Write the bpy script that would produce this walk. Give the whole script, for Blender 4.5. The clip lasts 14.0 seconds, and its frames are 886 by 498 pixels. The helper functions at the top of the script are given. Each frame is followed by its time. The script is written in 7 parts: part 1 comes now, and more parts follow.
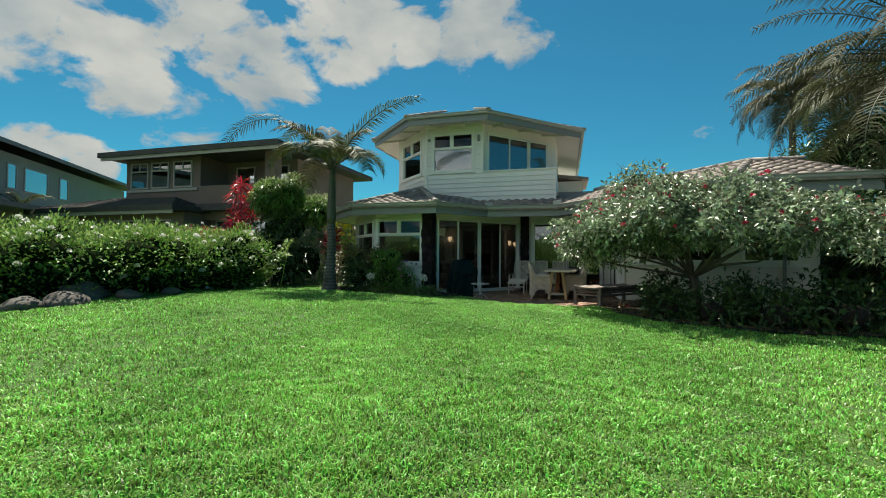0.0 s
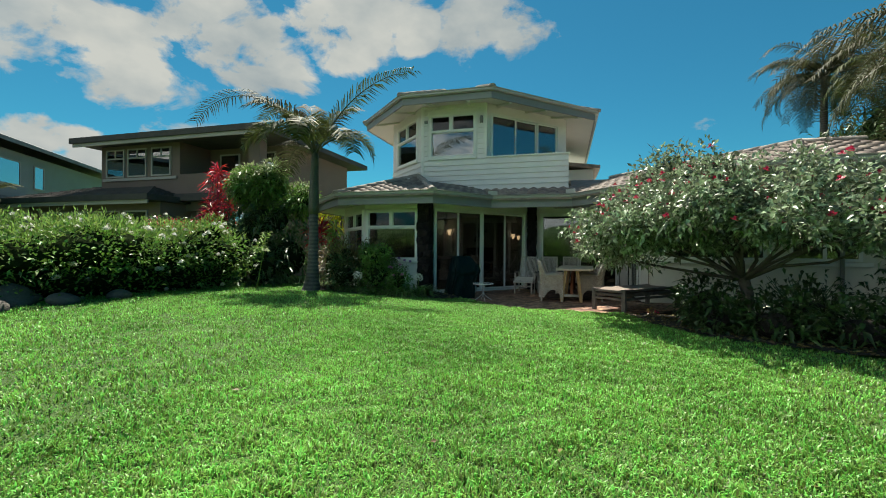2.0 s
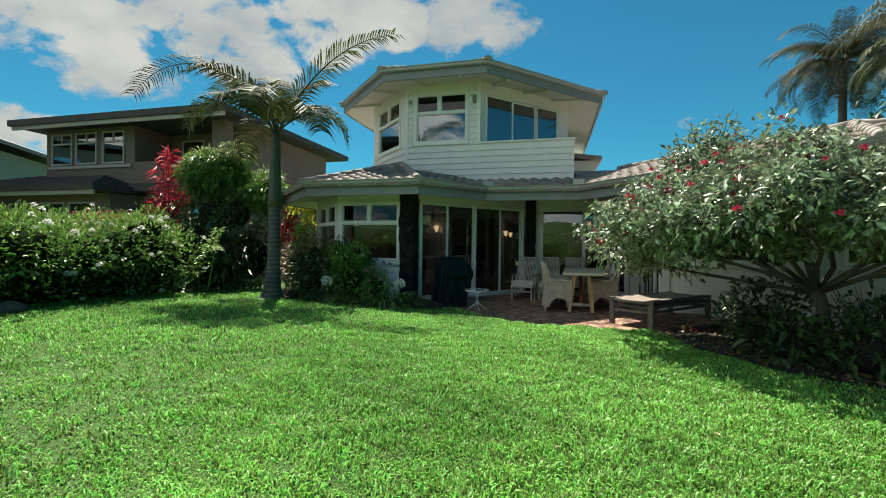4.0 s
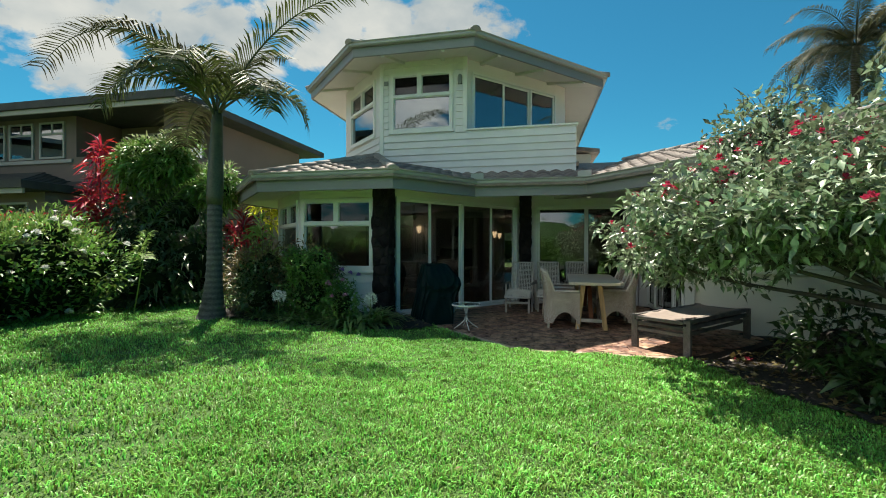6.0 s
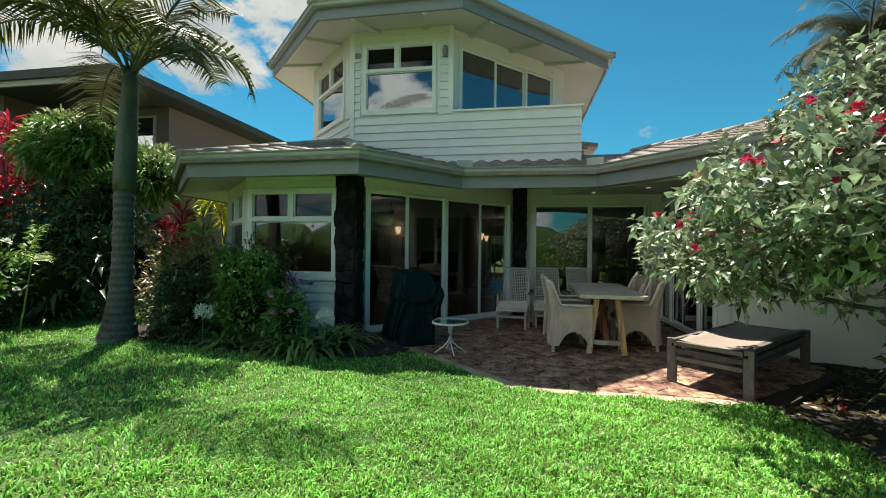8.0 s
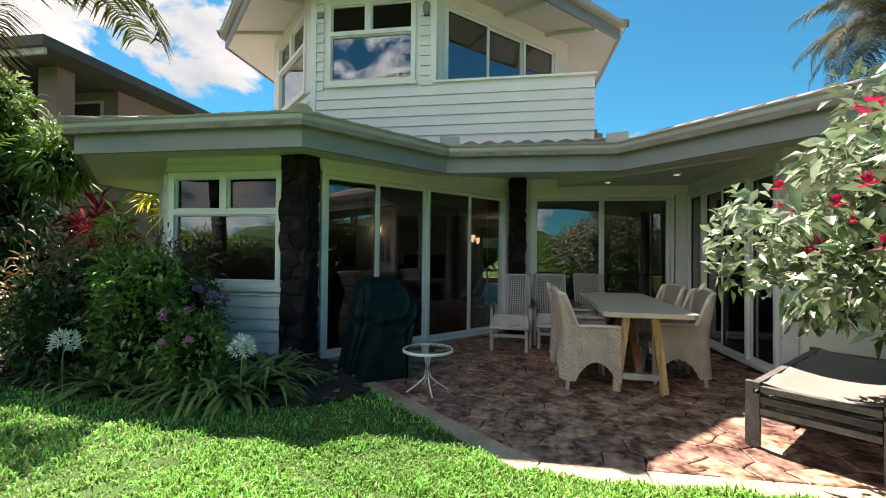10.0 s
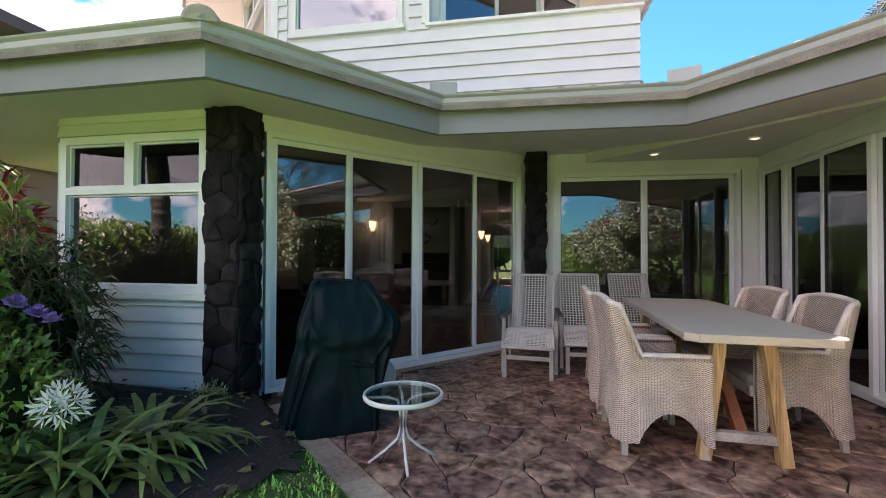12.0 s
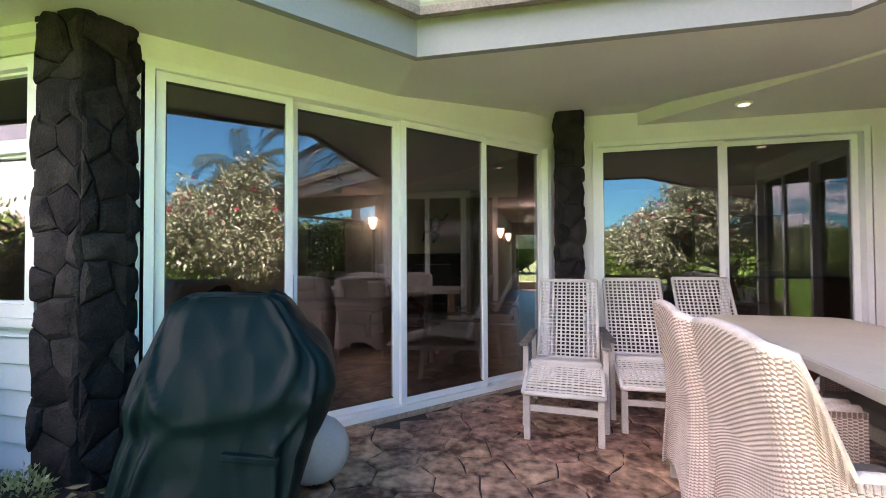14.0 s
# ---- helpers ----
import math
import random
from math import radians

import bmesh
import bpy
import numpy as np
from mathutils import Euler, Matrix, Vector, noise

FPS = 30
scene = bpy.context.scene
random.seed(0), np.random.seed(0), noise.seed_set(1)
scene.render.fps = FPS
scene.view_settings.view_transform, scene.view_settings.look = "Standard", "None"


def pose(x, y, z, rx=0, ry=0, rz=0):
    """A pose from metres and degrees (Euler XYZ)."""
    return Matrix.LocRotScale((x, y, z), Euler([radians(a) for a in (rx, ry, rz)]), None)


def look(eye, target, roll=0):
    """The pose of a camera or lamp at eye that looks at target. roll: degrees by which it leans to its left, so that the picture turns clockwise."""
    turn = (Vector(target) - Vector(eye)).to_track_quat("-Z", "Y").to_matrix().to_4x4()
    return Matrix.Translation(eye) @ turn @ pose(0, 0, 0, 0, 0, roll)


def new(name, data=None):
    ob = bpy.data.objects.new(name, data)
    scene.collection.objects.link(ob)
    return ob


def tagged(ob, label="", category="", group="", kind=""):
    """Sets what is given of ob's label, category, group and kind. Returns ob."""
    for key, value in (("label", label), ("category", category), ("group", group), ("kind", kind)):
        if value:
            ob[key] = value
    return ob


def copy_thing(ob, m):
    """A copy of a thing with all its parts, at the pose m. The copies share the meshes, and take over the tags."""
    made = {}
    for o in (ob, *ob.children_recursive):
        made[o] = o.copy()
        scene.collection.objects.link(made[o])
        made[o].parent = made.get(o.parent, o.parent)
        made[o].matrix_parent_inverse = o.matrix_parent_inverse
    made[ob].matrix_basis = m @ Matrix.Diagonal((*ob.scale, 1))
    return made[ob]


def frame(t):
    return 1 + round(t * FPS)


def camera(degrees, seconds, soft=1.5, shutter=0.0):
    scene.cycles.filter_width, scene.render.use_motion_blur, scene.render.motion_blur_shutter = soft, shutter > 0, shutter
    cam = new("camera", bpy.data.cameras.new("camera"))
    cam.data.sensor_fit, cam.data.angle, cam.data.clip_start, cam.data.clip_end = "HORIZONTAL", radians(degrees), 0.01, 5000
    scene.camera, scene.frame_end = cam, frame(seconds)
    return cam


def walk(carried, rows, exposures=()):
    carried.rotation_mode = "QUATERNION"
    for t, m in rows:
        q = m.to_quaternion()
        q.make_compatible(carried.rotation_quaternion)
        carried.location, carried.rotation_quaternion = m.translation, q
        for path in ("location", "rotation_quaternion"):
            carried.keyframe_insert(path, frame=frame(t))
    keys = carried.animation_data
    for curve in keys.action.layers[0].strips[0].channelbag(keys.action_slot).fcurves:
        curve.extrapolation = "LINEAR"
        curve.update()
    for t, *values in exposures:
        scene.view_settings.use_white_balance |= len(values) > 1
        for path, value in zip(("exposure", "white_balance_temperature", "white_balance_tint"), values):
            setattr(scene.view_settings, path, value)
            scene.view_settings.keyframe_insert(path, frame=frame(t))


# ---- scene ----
cam = camera(91.7, 14.0, soft=1.0)
PATH = [
    (0, (-0.065, 1.005, 1.202), (-0.614, 2.928, 1.239), 0.3),
    (0.5, (-0.159, 1.379, 1.177), (-0.716, 3.299, 1.215), 0.5),
    (1, (-0.253, 1.768, 1.212), (-0.815, 3.687, 1.246), 0.5),
    (1.5, (-0.326, 2.116, 1.278), (-0.879, 4.038, 1.297), 0.4),
    (2, (-0.443, 2.514, 1.303), (-0.991, 4.437, 1.304), 0.4),
    (2.5, (-0.589, 2.892, 1.342), (-1.122, 4.819, 1.328), 0.4),
    (3, (-0.696, 3.364, 1.335), (-1.209, 5.297, 1.316), 0.5),
    (3.2, (-0.738, 3.536, 1.342), (-1.244, 5.471, 1.323), 0.6),
    (5.5, (-1.22, 5.421, 1.466), (-1.667, 7.37, 1.45), 0.1),
    (6, (-1.257, 5.823, 1.469), (-1.678, 7.778, 1.455), 0.1),
    (6.5, (-1.323, 6.204, 1.445), (-1.719, 8.165, 1.441), 0.2),
    (7, (-1.428, 6.61, 1.453), (-1.806, 8.574, 1.455), 0.5),
    (7.5, (-1.472, 6.996, 1.456), (-1.835, 8.963, 1.454), 0.6),
    (8, (-1.522, 7.405, 1.445), (-1.87, 9.374, 1.448), 0.6),
    (8.5, (-1.579, 7.832, 1.454), (-1.912, 9.804, 1.463), 0.6),
    (9, (-1.589, 8.233, 1.449), (-1.897, 10.209, 1.464), 0.6),
    (11.5, (-1.703, 10.26, 1.344), (-2.042, 12.231, 1.373), 0.2),
    (12, (-1.704, 10.665, 1.332), (-2.066, 12.631, 1.36), 0.2),
    (12.5, (-1.719, 11.037, 1.332), (-2.091, 13.002, 1.357), 0.1),
    (13, (-1.745, 11.493, 1.326), (-2.149, 13.451, 1.348), 0.0),
    (13.5, (-1.747, 11.888, 1.316), (-2.184, 13.84, 1.336), -0.2),
    (14, (-1.751, 12.281, 1.291), (-2.217, 14.225, 1.332), -0.3),
]
EXPOSURES = [(0, 0.87, 6850, 6), (3, 0.96, 6850, 6), (6.5, 1.17, 6800, 7), (9, 1.43, 7100, 11), (11.5, 2.36, 7150, 39), (12.5, 2.9, 7300, 45), (14, 3.84, 7450, 50)]
walk(cam, [(t, look(eye, target, roll)) for t, eye, target, roll in PATH], EXPOSURES)

# ---- light: sun behind the house, high; blue sky with scattered cloud ----
SUN_TRAVEL = Vector((1.69, -2.80, -6.05)).normalized()
sun_data = bpy.data.lights.new("sun", "SUN")
sun_data.energy, sun_data.angle, sun_data.color = 5.0, radians(0.55), (1.0, 0.95, 0.86)
sun = new("sun", sun_data)
sun.rotation_mode = "QUATERNION"
sun.rotation_quaternion = SUN_TRAVEL.to_track_quat("-Z", "Y")
sun.location = (-8, 24, 30)

world = bpy.data.worlds.new("sky_world")
scene.world = world
world.use_nodes = True
wn, wl = world.node_tree.nodes, world.node_tree.links
wn.clear()
w_out = wn.new("ShaderNodeOutputWorld")
w_bg = wn.new("ShaderNodeBackground")
w_bg.inputs["Strength"].default_value = 0.05
sky = wn.new("ShaderNodeTexSky")
sky.sky_type = "NISHITA"
sky.sun_disc = False
sky.sun_elevation = math.asin(-SUN_TRAVEL.z)
sky.sun_rotation = math.atan2(-SUN_TRAVEL.x, -SUN_TRAVEL.y)
sky.altitude, sky.air_density, sky.dust_density, sky.ozone_density = 200, 1.0, 0.25, 3.0
w_tint = wn.new("ShaderNodeMix")
w_tint.data_type, w_tint.blend_type = "RGBA", "MULTIPLY"
w_tint.inputs["Factor"].default_value = 1.0
w_tint.inputs["B"].default_value = (0.22, 0.88, 0.95, 1)
tc = wn.new("ShaderNodeTexCoord")
mp = wn.new("ShaderNodeMapping")
mp.inputs["Scale"].default_value = (1.0, 1.0, 1.7)
mp.inputs["Location"].default_value = (0.35, 0.0, 0.12)
n1 = wn.new("ShaderNodeTexNoise")
n1.inputs["Scale"].default_value, n1.inputs["Detail"].default_value, n1.inputs["Roughness"].default_value = 5.5, 10, 0.60
n1.inputs["Distortion"].default_value = 0.35
r1 = wn.new("ShaderNodeValToRGB")
r1.color_ramp.elements[0].position, r1.color_ramp.elements[1].position = 0.485, 0.575
wl.new(tc.outputs["Generated"], mp.inputs["Vector"])
wl.new(mp.outputs["Vector"], n1.inputs["Vector"])
# cloud banks over the west, open blue to the north-east
# last three: out of view, mirrored in panes, added to fill the facade
CLOUD_BANKS = [((-0.90, 0.33, 0.42), 11), ((-0.80, 0.46, 0.40), 11), ((-0.764, 0.541, 0.36), 11), ((-0.682, 0.635, 0.38), 10), ((-0.60, 0.72, 0.36), 8),
               ((-0.448, 0.761, 0.469), 7), ((-0.40, 0.775, 0.49), 7), ((-0.145, 0.865, 0.48), 8), ((-0.835, 0.521, 0.14), 7), ((-0.30, 0.834, 0.463), 4), ((-0.4, -0.70, 0.68), 30), ((-0.25, -0.95, 0.06), 26), ((-0.78, -0.6, 0.25), 34)]
bank = None
for way, wide in CLOUD_BANKS:
    dp = wn.new("ShaderNodeVectorMath")
    dp.operation = "DOT_PRODUCT"
    dp.inputs[1].default_value = Vector(way).normalized()
    wl.new(tc.outputs["Generated"], dp.inputs[0])
    mr = wn.new("ShaderNodeMapRange")
    mr.inputs["From Min"].default_value, mr.inputs["From Max"].default_value = math.cos(radians(wide * 1.15)), 1.0
    wl.new(dp.outputs["Value"], mr.inputs["Value"])
    if bank is None:
        bank = mr.outputs["Result"]
    else:
        mx = wn.new("ShaderNodeMath")
        mx.operation = "MAXIMUM"
        wl.new(bank, mx.inputs[0])
        wl.new(mr.outputs["Result"], mx.inputs[1])
        bank = mx.outputs[0]
west = wn.new("ShaderNodeMapRange")
west.inputs["To Min"].default_value, west.inputs["To Max"].default_value = -0.20, 0.125
wl.new(bank, west.inputs["Value"])
add = wn.new("ShaderNodeMath")
add.operation = "ADD"
wl.new(n1.outputs["Fac"], add.inputs[0])
wl.new(west.outputs["Result"], add.inputs[1])
wl.new(add.outputs[0], r1.inputs["Fac"])
n2 = wn.new("ShaderNodeTexNoise")
n2.inputs["Scale"].default_value, n2.inputs["Detail"].default_value = 5.0, 6
wl.new(mp.outputs["Vector"], n2.inputs["Vector"])
r2 = wn.new("ShaderNodeValToRGB")
r2.color_ramp.elements[0].position, r2.color_ramp.elements[1].position = 0.35, 0.62
r2.color_ramp.elements[0].color, r2.color_ramp.elements[1].color = (3.4, 4.1, 4.6, 1), (6.3, 6.5, 6.4, 1)
wl.new(n2.outputs["Fac"], r2.inputs["Fac"])
w_mix = wn.new("ShaderNodeMix")
w_mix.data_type = "RGBA"
wl.new(sky.outputs["Color"], w_tint.inputs["A"])
wl.new(w_tint.outputs["Result"], w_mix.inputs["A"])
# clouds that face the sun are brighter than those lit from behind
# boosted further as fill light for the shaded facade
facing = wn.new("ShaderNodeMapRange")
facing.inputs["From Min"].default_value, facing.inputs["From Max"].default_value = 0.5, -0.5
facing.inputs["To Min"].default_value, facing.inputs["To Max"].default_value = 1.0, 2.2
sep = wn.new("ShaderNodeSeparateXYZ")
wl.new(tc.outputs["Generated"], sep.inputs[0])
wl.new(sep.outputs["Y"], facing.inputs["Value"])
bright = wn.new("ShaderNodeVectorMath")
bright.operation = "SCALE"
wl.new(r2.outputs["Color"], bright.inputs[0])
wl.new(facing.outputs["Result"], bright.inputs["Scale"])
wl.new(bright.outputs["Vector"], w_mix.inputs["B"])
wl.new(r1.outputs["Color"], w_mix.inputs["Factor"])
wl.new(w_mix.outputs["Result"], w_bg.inputs["Color"])
wl.new(w_bg.outputs[0], w_out.inputs["Surface"])


# ---- materials ----
def material(name, base, rough=0.6, vary=0.12, scale=6.0, fine=60.0, bump=0.15, metal=0.0, hue=None, spec=0.5,
             random_vary=0.0, translucent=0.0, island=0.0, bump_dist=0.01, coat=0.0):
    """Base colour with variation at two scales and a fine relief."""
    m = bpy.data.materials.new(name)
    m.use_nodes = True
    n, l = m.node_tree.nodes, m.node_tree.links
    b = n["Principled BSDF"]
    b.inputs["Roughness"].default_value = rough
    b.inputs["Metallic"].default_value = metal
    b.inputs["Specular IOR Level"].default_value = spec
    b.inputs["Coat Weight"].default_value = coat
    t = n.new("ShaderNodeTexCoord")
    big, small = n.new("ShaderNodeTexNoise"), n.new("ShaderNodeTexNoise")
    big.inputs["Scale"].default_value, big.inputs["Detail"].default_value = scale, 4
    small.inputs["Scale"].default_value, small.inputs["Detail"].default_value = fine, 3
    for x in (big, small):
        l.new(t.outputs["Object"], x.inputs["Vector"])
    ramp = n.new("ShaderNodeValToRGB")
    other = hue or base
    lo = [c * (1 - vary) for c in base]
    hi = [min(1, c * (1 + vary)) for c in other]
    ramp.color_ramp.elements[0].position, ramp.color_ramp.elements[1].position = 0.3, 0.7
    ramp.color_ramp.elements[0].color, ramp.color_ramp.elements[1].color = (*lo, 1), (*hi, 1)
    mixf = n.new("ShaderNodeMath")
    mixf.operation = "MULTIPLY_ADD"
    mixf.inputs[1].default_value = 0.45
    half = n.new("ShaderNodeMath")
    half.operation = "MULTIPLY"
    half.inputs[1].default_value = 0.55
    l.new(big.outputs["Fac"], half.inputs[0])
    l.new(small.outputs["Fac"], mixf.inputs[0])
    l.new(half.outputs[0], mixf.inputs[2])
    l.new(mixf.outputs[0], ramp.inputs["Fac"])
    col = ramp.outputs["Color"]
    if random_vary or island:
        g = n.new("ShaderNodeObjectInfo") if random_vary else n.new("ShaderNodeNewGeometry")
        out = g.outputs["Random"] if random_vary else g.outputs["Random Per Island"]
        mr = n.new("ShaderNodeMapRange")
        a = random_vary or island
        mr.inputs["To Min"].default_value, mr.inputs["To Max"].default_value = 1 - a, 1 + a
        l.new(out, mr.inputs["Value"])
        hs = n.new("ShaderNodeHueSaturation")
        l.new(mr.outputs["Result"], hs.inputs["Value"])
        l.new(col, hs.inputs["Color"])
        hm = n.new("ShaderNodeMapRange")
        hm.inputs["To Min"].default_value, hm.inputs["To Max"].default_value = 0.5 - a * 0.05, 0.5 + a * 0.05
        l.new(out, hm.inputs["Value"])
        l.new(hm.outputs["Result"], hs.inputs["Hue"])
        col = hs.outputs["Color"]
    l.new(col, b.inputs["Base Color"])
    if bump:
        bp = n.new("ShaderNodeBump")
        bp.inputs["Strength"].default_value, bp.inputs["Distance"].default_value = bump, bump_dist
        l.new(small.outputs["Fac"], bp.inputs["Height"])
        l.new(bp.outputs["Normal"], b.inputs["Normal"])
    if translucent:
        tr = n.new("ShaderNodeBsdfTranslucent")
        mx = n.new("ShaderNodeMixShader")
        mx.inputs["Fac"].default_value = translucent
        l.new(col, tr.inputs["Color"])
        l.new(b.outputs[0], mx.inputs[1])
        l.new(tr.outputs[0], mx.inputs[2])
        l.new(mx.outputs[0], n["Material Output"].inputs["Surface"])
    return m


def glowing(name, colour, strength):
    m = bpy.data.materials.new(name)
    m.use_nodes = True
    b = m.node_tree.nodes["Principled BSDF"]
    b.inputs["Emission Color"].default_value = (*colour, 1)
    b.inputs["Emission Strength"].default_value = strength
    return m


def glass(name, tint, reflect=0.25):
    """A thin tinted pane: clear tinted transmission under a mirror-like gloss that grows with the angle."""
    m = bpy.data.materials.new(name)
    m.use_nodes = True
    n, l = m.node_tree.nodes, m.node_tree.links
    n.remove(n["Principled BSDF"])
    tr, gl, mx = n.new("ShaderNodeBsdfTransparent"), n.new("ShaderNodeBsdfGlossy"), n.new("ShaderNodeMixShader")
    tr.inputs["Color"].default_value = (*tint, 1)
    gl.inputs["Roughness"].default_value = 0.0
    gl.inputs["Color"].default_value = (0.92, 0.95, 0.96, 1)
    fr = n.new("ShaderNodeLayerWeight")
    fr.inputs["Blend"].default_value = 0.5
    po = n.new("ShaderNodeMath")
    po.operation = "POWER"
    po.inputs[1].default_value = 4.0
    l.new(fr.outputs["Facing"], po.inputs[0])
    ma = n.new("ShaderNodeMath")
    ma.operation = "MULTIPLY_ADD"
    ma.use_clamp = True
    ma.inputs[1].default_value, ma.inputs[2].default_value = 0.85, reflect
    l.new(po.outputs[0], ma.inputs[0])
    l.new(ma.outputs[0], mx.inputs["Fac"])
    l.new(tr.outputs[0], mx.inputs[1])
    l.new(gl.outputs[0], mx.inputs[2])
    l.new(mx.outputs[0], n["Material Output"].inputs["Surface"])
    return m


M = {}
M["soil"] = material("dark_soil_and_filler", (0.018, 0.014, 0.011), 0.95, 0.5, 3, 40, 0.8, bump_dist=0.03)
# Thatch darkened so the gaps between grass blades read as shade.
M["lawn"] = material("shaded_lawn_thatch", (0.034, 0.078, 0.014), 0.9, 0.4, 0.7, 90, 0.9, hue=(0.072, 0.15, 0.026), bump_dist=0.03)
M["blade"] = material("grass_blade", (0.13, 0.335, 0.042), 0.42, 0.45, 0.6, 30, 0, hue=(0.24, 0.45, 0.09), island=0.8, translucent=0.32, spec=0.4)
M["white"] = material("white_paint", (0.74, 0.72, 0.70), 0.5, 0.06, 3, 70, 0.06, random_vary=0.03)
M["trim"] = material("white_trim", (0.78, 0.77, 0.73), 0.42, 0.05, 4, 60, 0.05)
M["fascia"] = material("grey_beige_fascia", (0.215, 0.22, 0.222), 0.5, 0.08, 2, 50, 0.06)
M["gutter"] = material("grey_gutter", (0.36, 0.355, 0.34), 0.38, 0.08, 2, 40, 0.04, metal=0.1)
M["soffit"] = material("cream_soffit", (0.62, 0.60, 0.555), 0.65, 0.06, 1.5, 50, 0.05)
M["stucco"] = material("cream_stucco", (0.70, 0.67, 0.58), 0.8, 0.08, 2, 120, 0.3)
M["tile"] = material("roof_tile", (0.165, 0.128, 0.11), 0.72, 0.3, 5, 80, 0.3, hue=(0.26, 0.205, 0.175), random_vary=0.28)
M["cap"] = material("ridge_cap_tile", (0.33, 0.28, 0.25), 0.75, 0.3, 6, 80, 0.3, random_vary=0.15)
M["lava"] = material("lava_stone", (0.007, 0.0075, 0.008), 0.8, 0.5, 9, 90, 1.0, hue=(0.026, 0.020, 0.0195), random_vary=0.55, bump_dist=0.012, spec=0.2)
M["mortar"] = material("dark_mortar", (0.02, 0.02, 0.02), 0.95, 0.4, 9, 90, 0.5)
M["paver"] = material("stamped_stone", (0.088, 0.037, 0.025), 0.5, 0.3, 5, 15, 0.9, hue=(0.41, 0.245, 0.172), random_vary=0.22, spec=0.3, bump_dist=0.012)
for e, v in zip(M["paver"].node_tree.nodes["Color Ramp"].color_ramp.elements, (0.40, 0.64)):
    e.position = v
M["joint"] = material("stone_joint", (0.035, 0.024, 0.02), 0.85, 0.3, 6, 70, 0.4)
M["band"] = material("concrete_band", (0.30, 0.205, 0.14), 0.6, 0.3, 3, 30, 0.4, hue=(0.46, 0.34, 0.25), random_vary=0.08)
M["alu"] = material("white_aluminium", (0.76, 0.77, 0.76), 0.35, 0.04, 3, 50, 0.03)
M["dark"] = material("dark_gasket_and_void", (0.02, 0.02, 0.02), 0.6, 0.2, 5, 50, 0.05)
M["glass"] = glass("tinted_glass", (0.55, 0.54, 0.53), 0.12)
M["glass_up"] = glass("upper_glass", (0.45, 0.48, 0.50), 0.2)
M["screen"] = glass("screened_glass", (0.30, 0.30, 0.30), 0.035)
M["clear"] = glass("clear_glass", (0.86, 0.93, 0.92), 0.09)
M["room"] = material("room_wall", (0.46, 0.46, 0.43), 0.8, 0.05, 1, 50, 0.04)
M["roomfloor"] = material("room_floor", (0.12, 0.10, 0.08), 0.35, 0.25, 2, 30, 0.05)
M["wood"] = material("weathered_teak", (0.26, 0.14, 0.055), 0.55, 0.35, 3, 12, 0.35, hue=(0.55, 0.36, 0.17))
n, l = M["wood"].node_tree.nodes, M["wood"].node_tree.links
grain = n.new("ShaderNodeMapping")
grain.inputs["Scale"].default_value = (6.0, 6.0, 0.35)
l.new(n["Texture Coordinate"].outputs["Object"], grain.inputs["Vector"])
for k in ("Noise Texture", "Noise Texture.001"):
    l.new(grain.outputs["Vector"], n[k].inputs["Vector"])
M["greywood"] = material("grey_weathered_wood", (0.30, 0.265, 0.23), 0.75, 0.3, 8, 80, 0.4, hue=(0.38, 0.35, 0.31))


# ---- mesh helpers ----
def mesh_of(name, bm, mat):
    me = bpy.data.meshes.new(name)
    bm.to_mesh(me)
    bm.free()
    me.materials.append(mat)
    return me


def part(name, bm, mat, parent=None, label="", smooth=False):
    """Links a bmesh as ONE mesh object, under a thing or part if given."""
    me = mesh_of(name, bm, mat)
    if smooth:
        me.polygons.foreach_set("use_smooth", [True] * len(me.polygons))
    ob = new(name, me)
    if parent is not None:
        ob.parent = parent
    if label:
        ob["label"] = label
    return ob


def empty(name, loc=(0, 0, 0), rz=0.0, label="", category="", group="", kind=""):
    ob = new(name)
    ob.location = loc
    ob.rotation_euler = (0, 0, rz)
    return tagged(ob, label, category, group, kind)


def add_box(bm, lo, hi, m=None):
    """A box into bm; m: a pose."""
    r = bmesh.ops.create_cube(bm, size=1)
    s = Vector(hi) - Vector(lo)
    c = (Vector(hi) + Vector(lo)) / 2
    t = Matrix.Translation(c) @ Matrix.Diagonal((*s, 1))
    bmesh.ops.transform(bm, matrix=(m @ t) if m else t, verts=r["verts"])
    return r["verts"]


def box_bm(lo, hi, bevel=0.0, m=None):
    bm = bmesh.new()
    add_box(bm, lo, hi, m)
    if bevel:
        bmesh.ops.bevel(bm, geom=list(bm.edges), offset=bevel, segments=2, affect="EDGES", profile=0.6)
    return bm


def prism(poly, z0, z1):
    """An upright prism over a plan polygon; z0 and z1 may be functions of (x, y)."""
    f0 = z0 if callable(z0) else (lambda x, y: z0)
    f1 = z1 if callable(z1) else (lambda x, y: z1)
    bm = bmesh.new()
    a = [bm.verts.new((x, y, f0(x, y))) for x, y in poly]
    b = [bm.verts.new((x, y, f1(x, y))) for x, y in poly]
    n = len(poly)
    bm.faces.new(a[::-1])
    bm.faces.new(b)
    for i in range(n):
        bm.faces.new((a[i], a[(i + 1) % n], b[(i + 1) % n], b[i]))
    bmesh.ops.recalc_face_normals(bm, faces=list(bm.faces))
    return bm


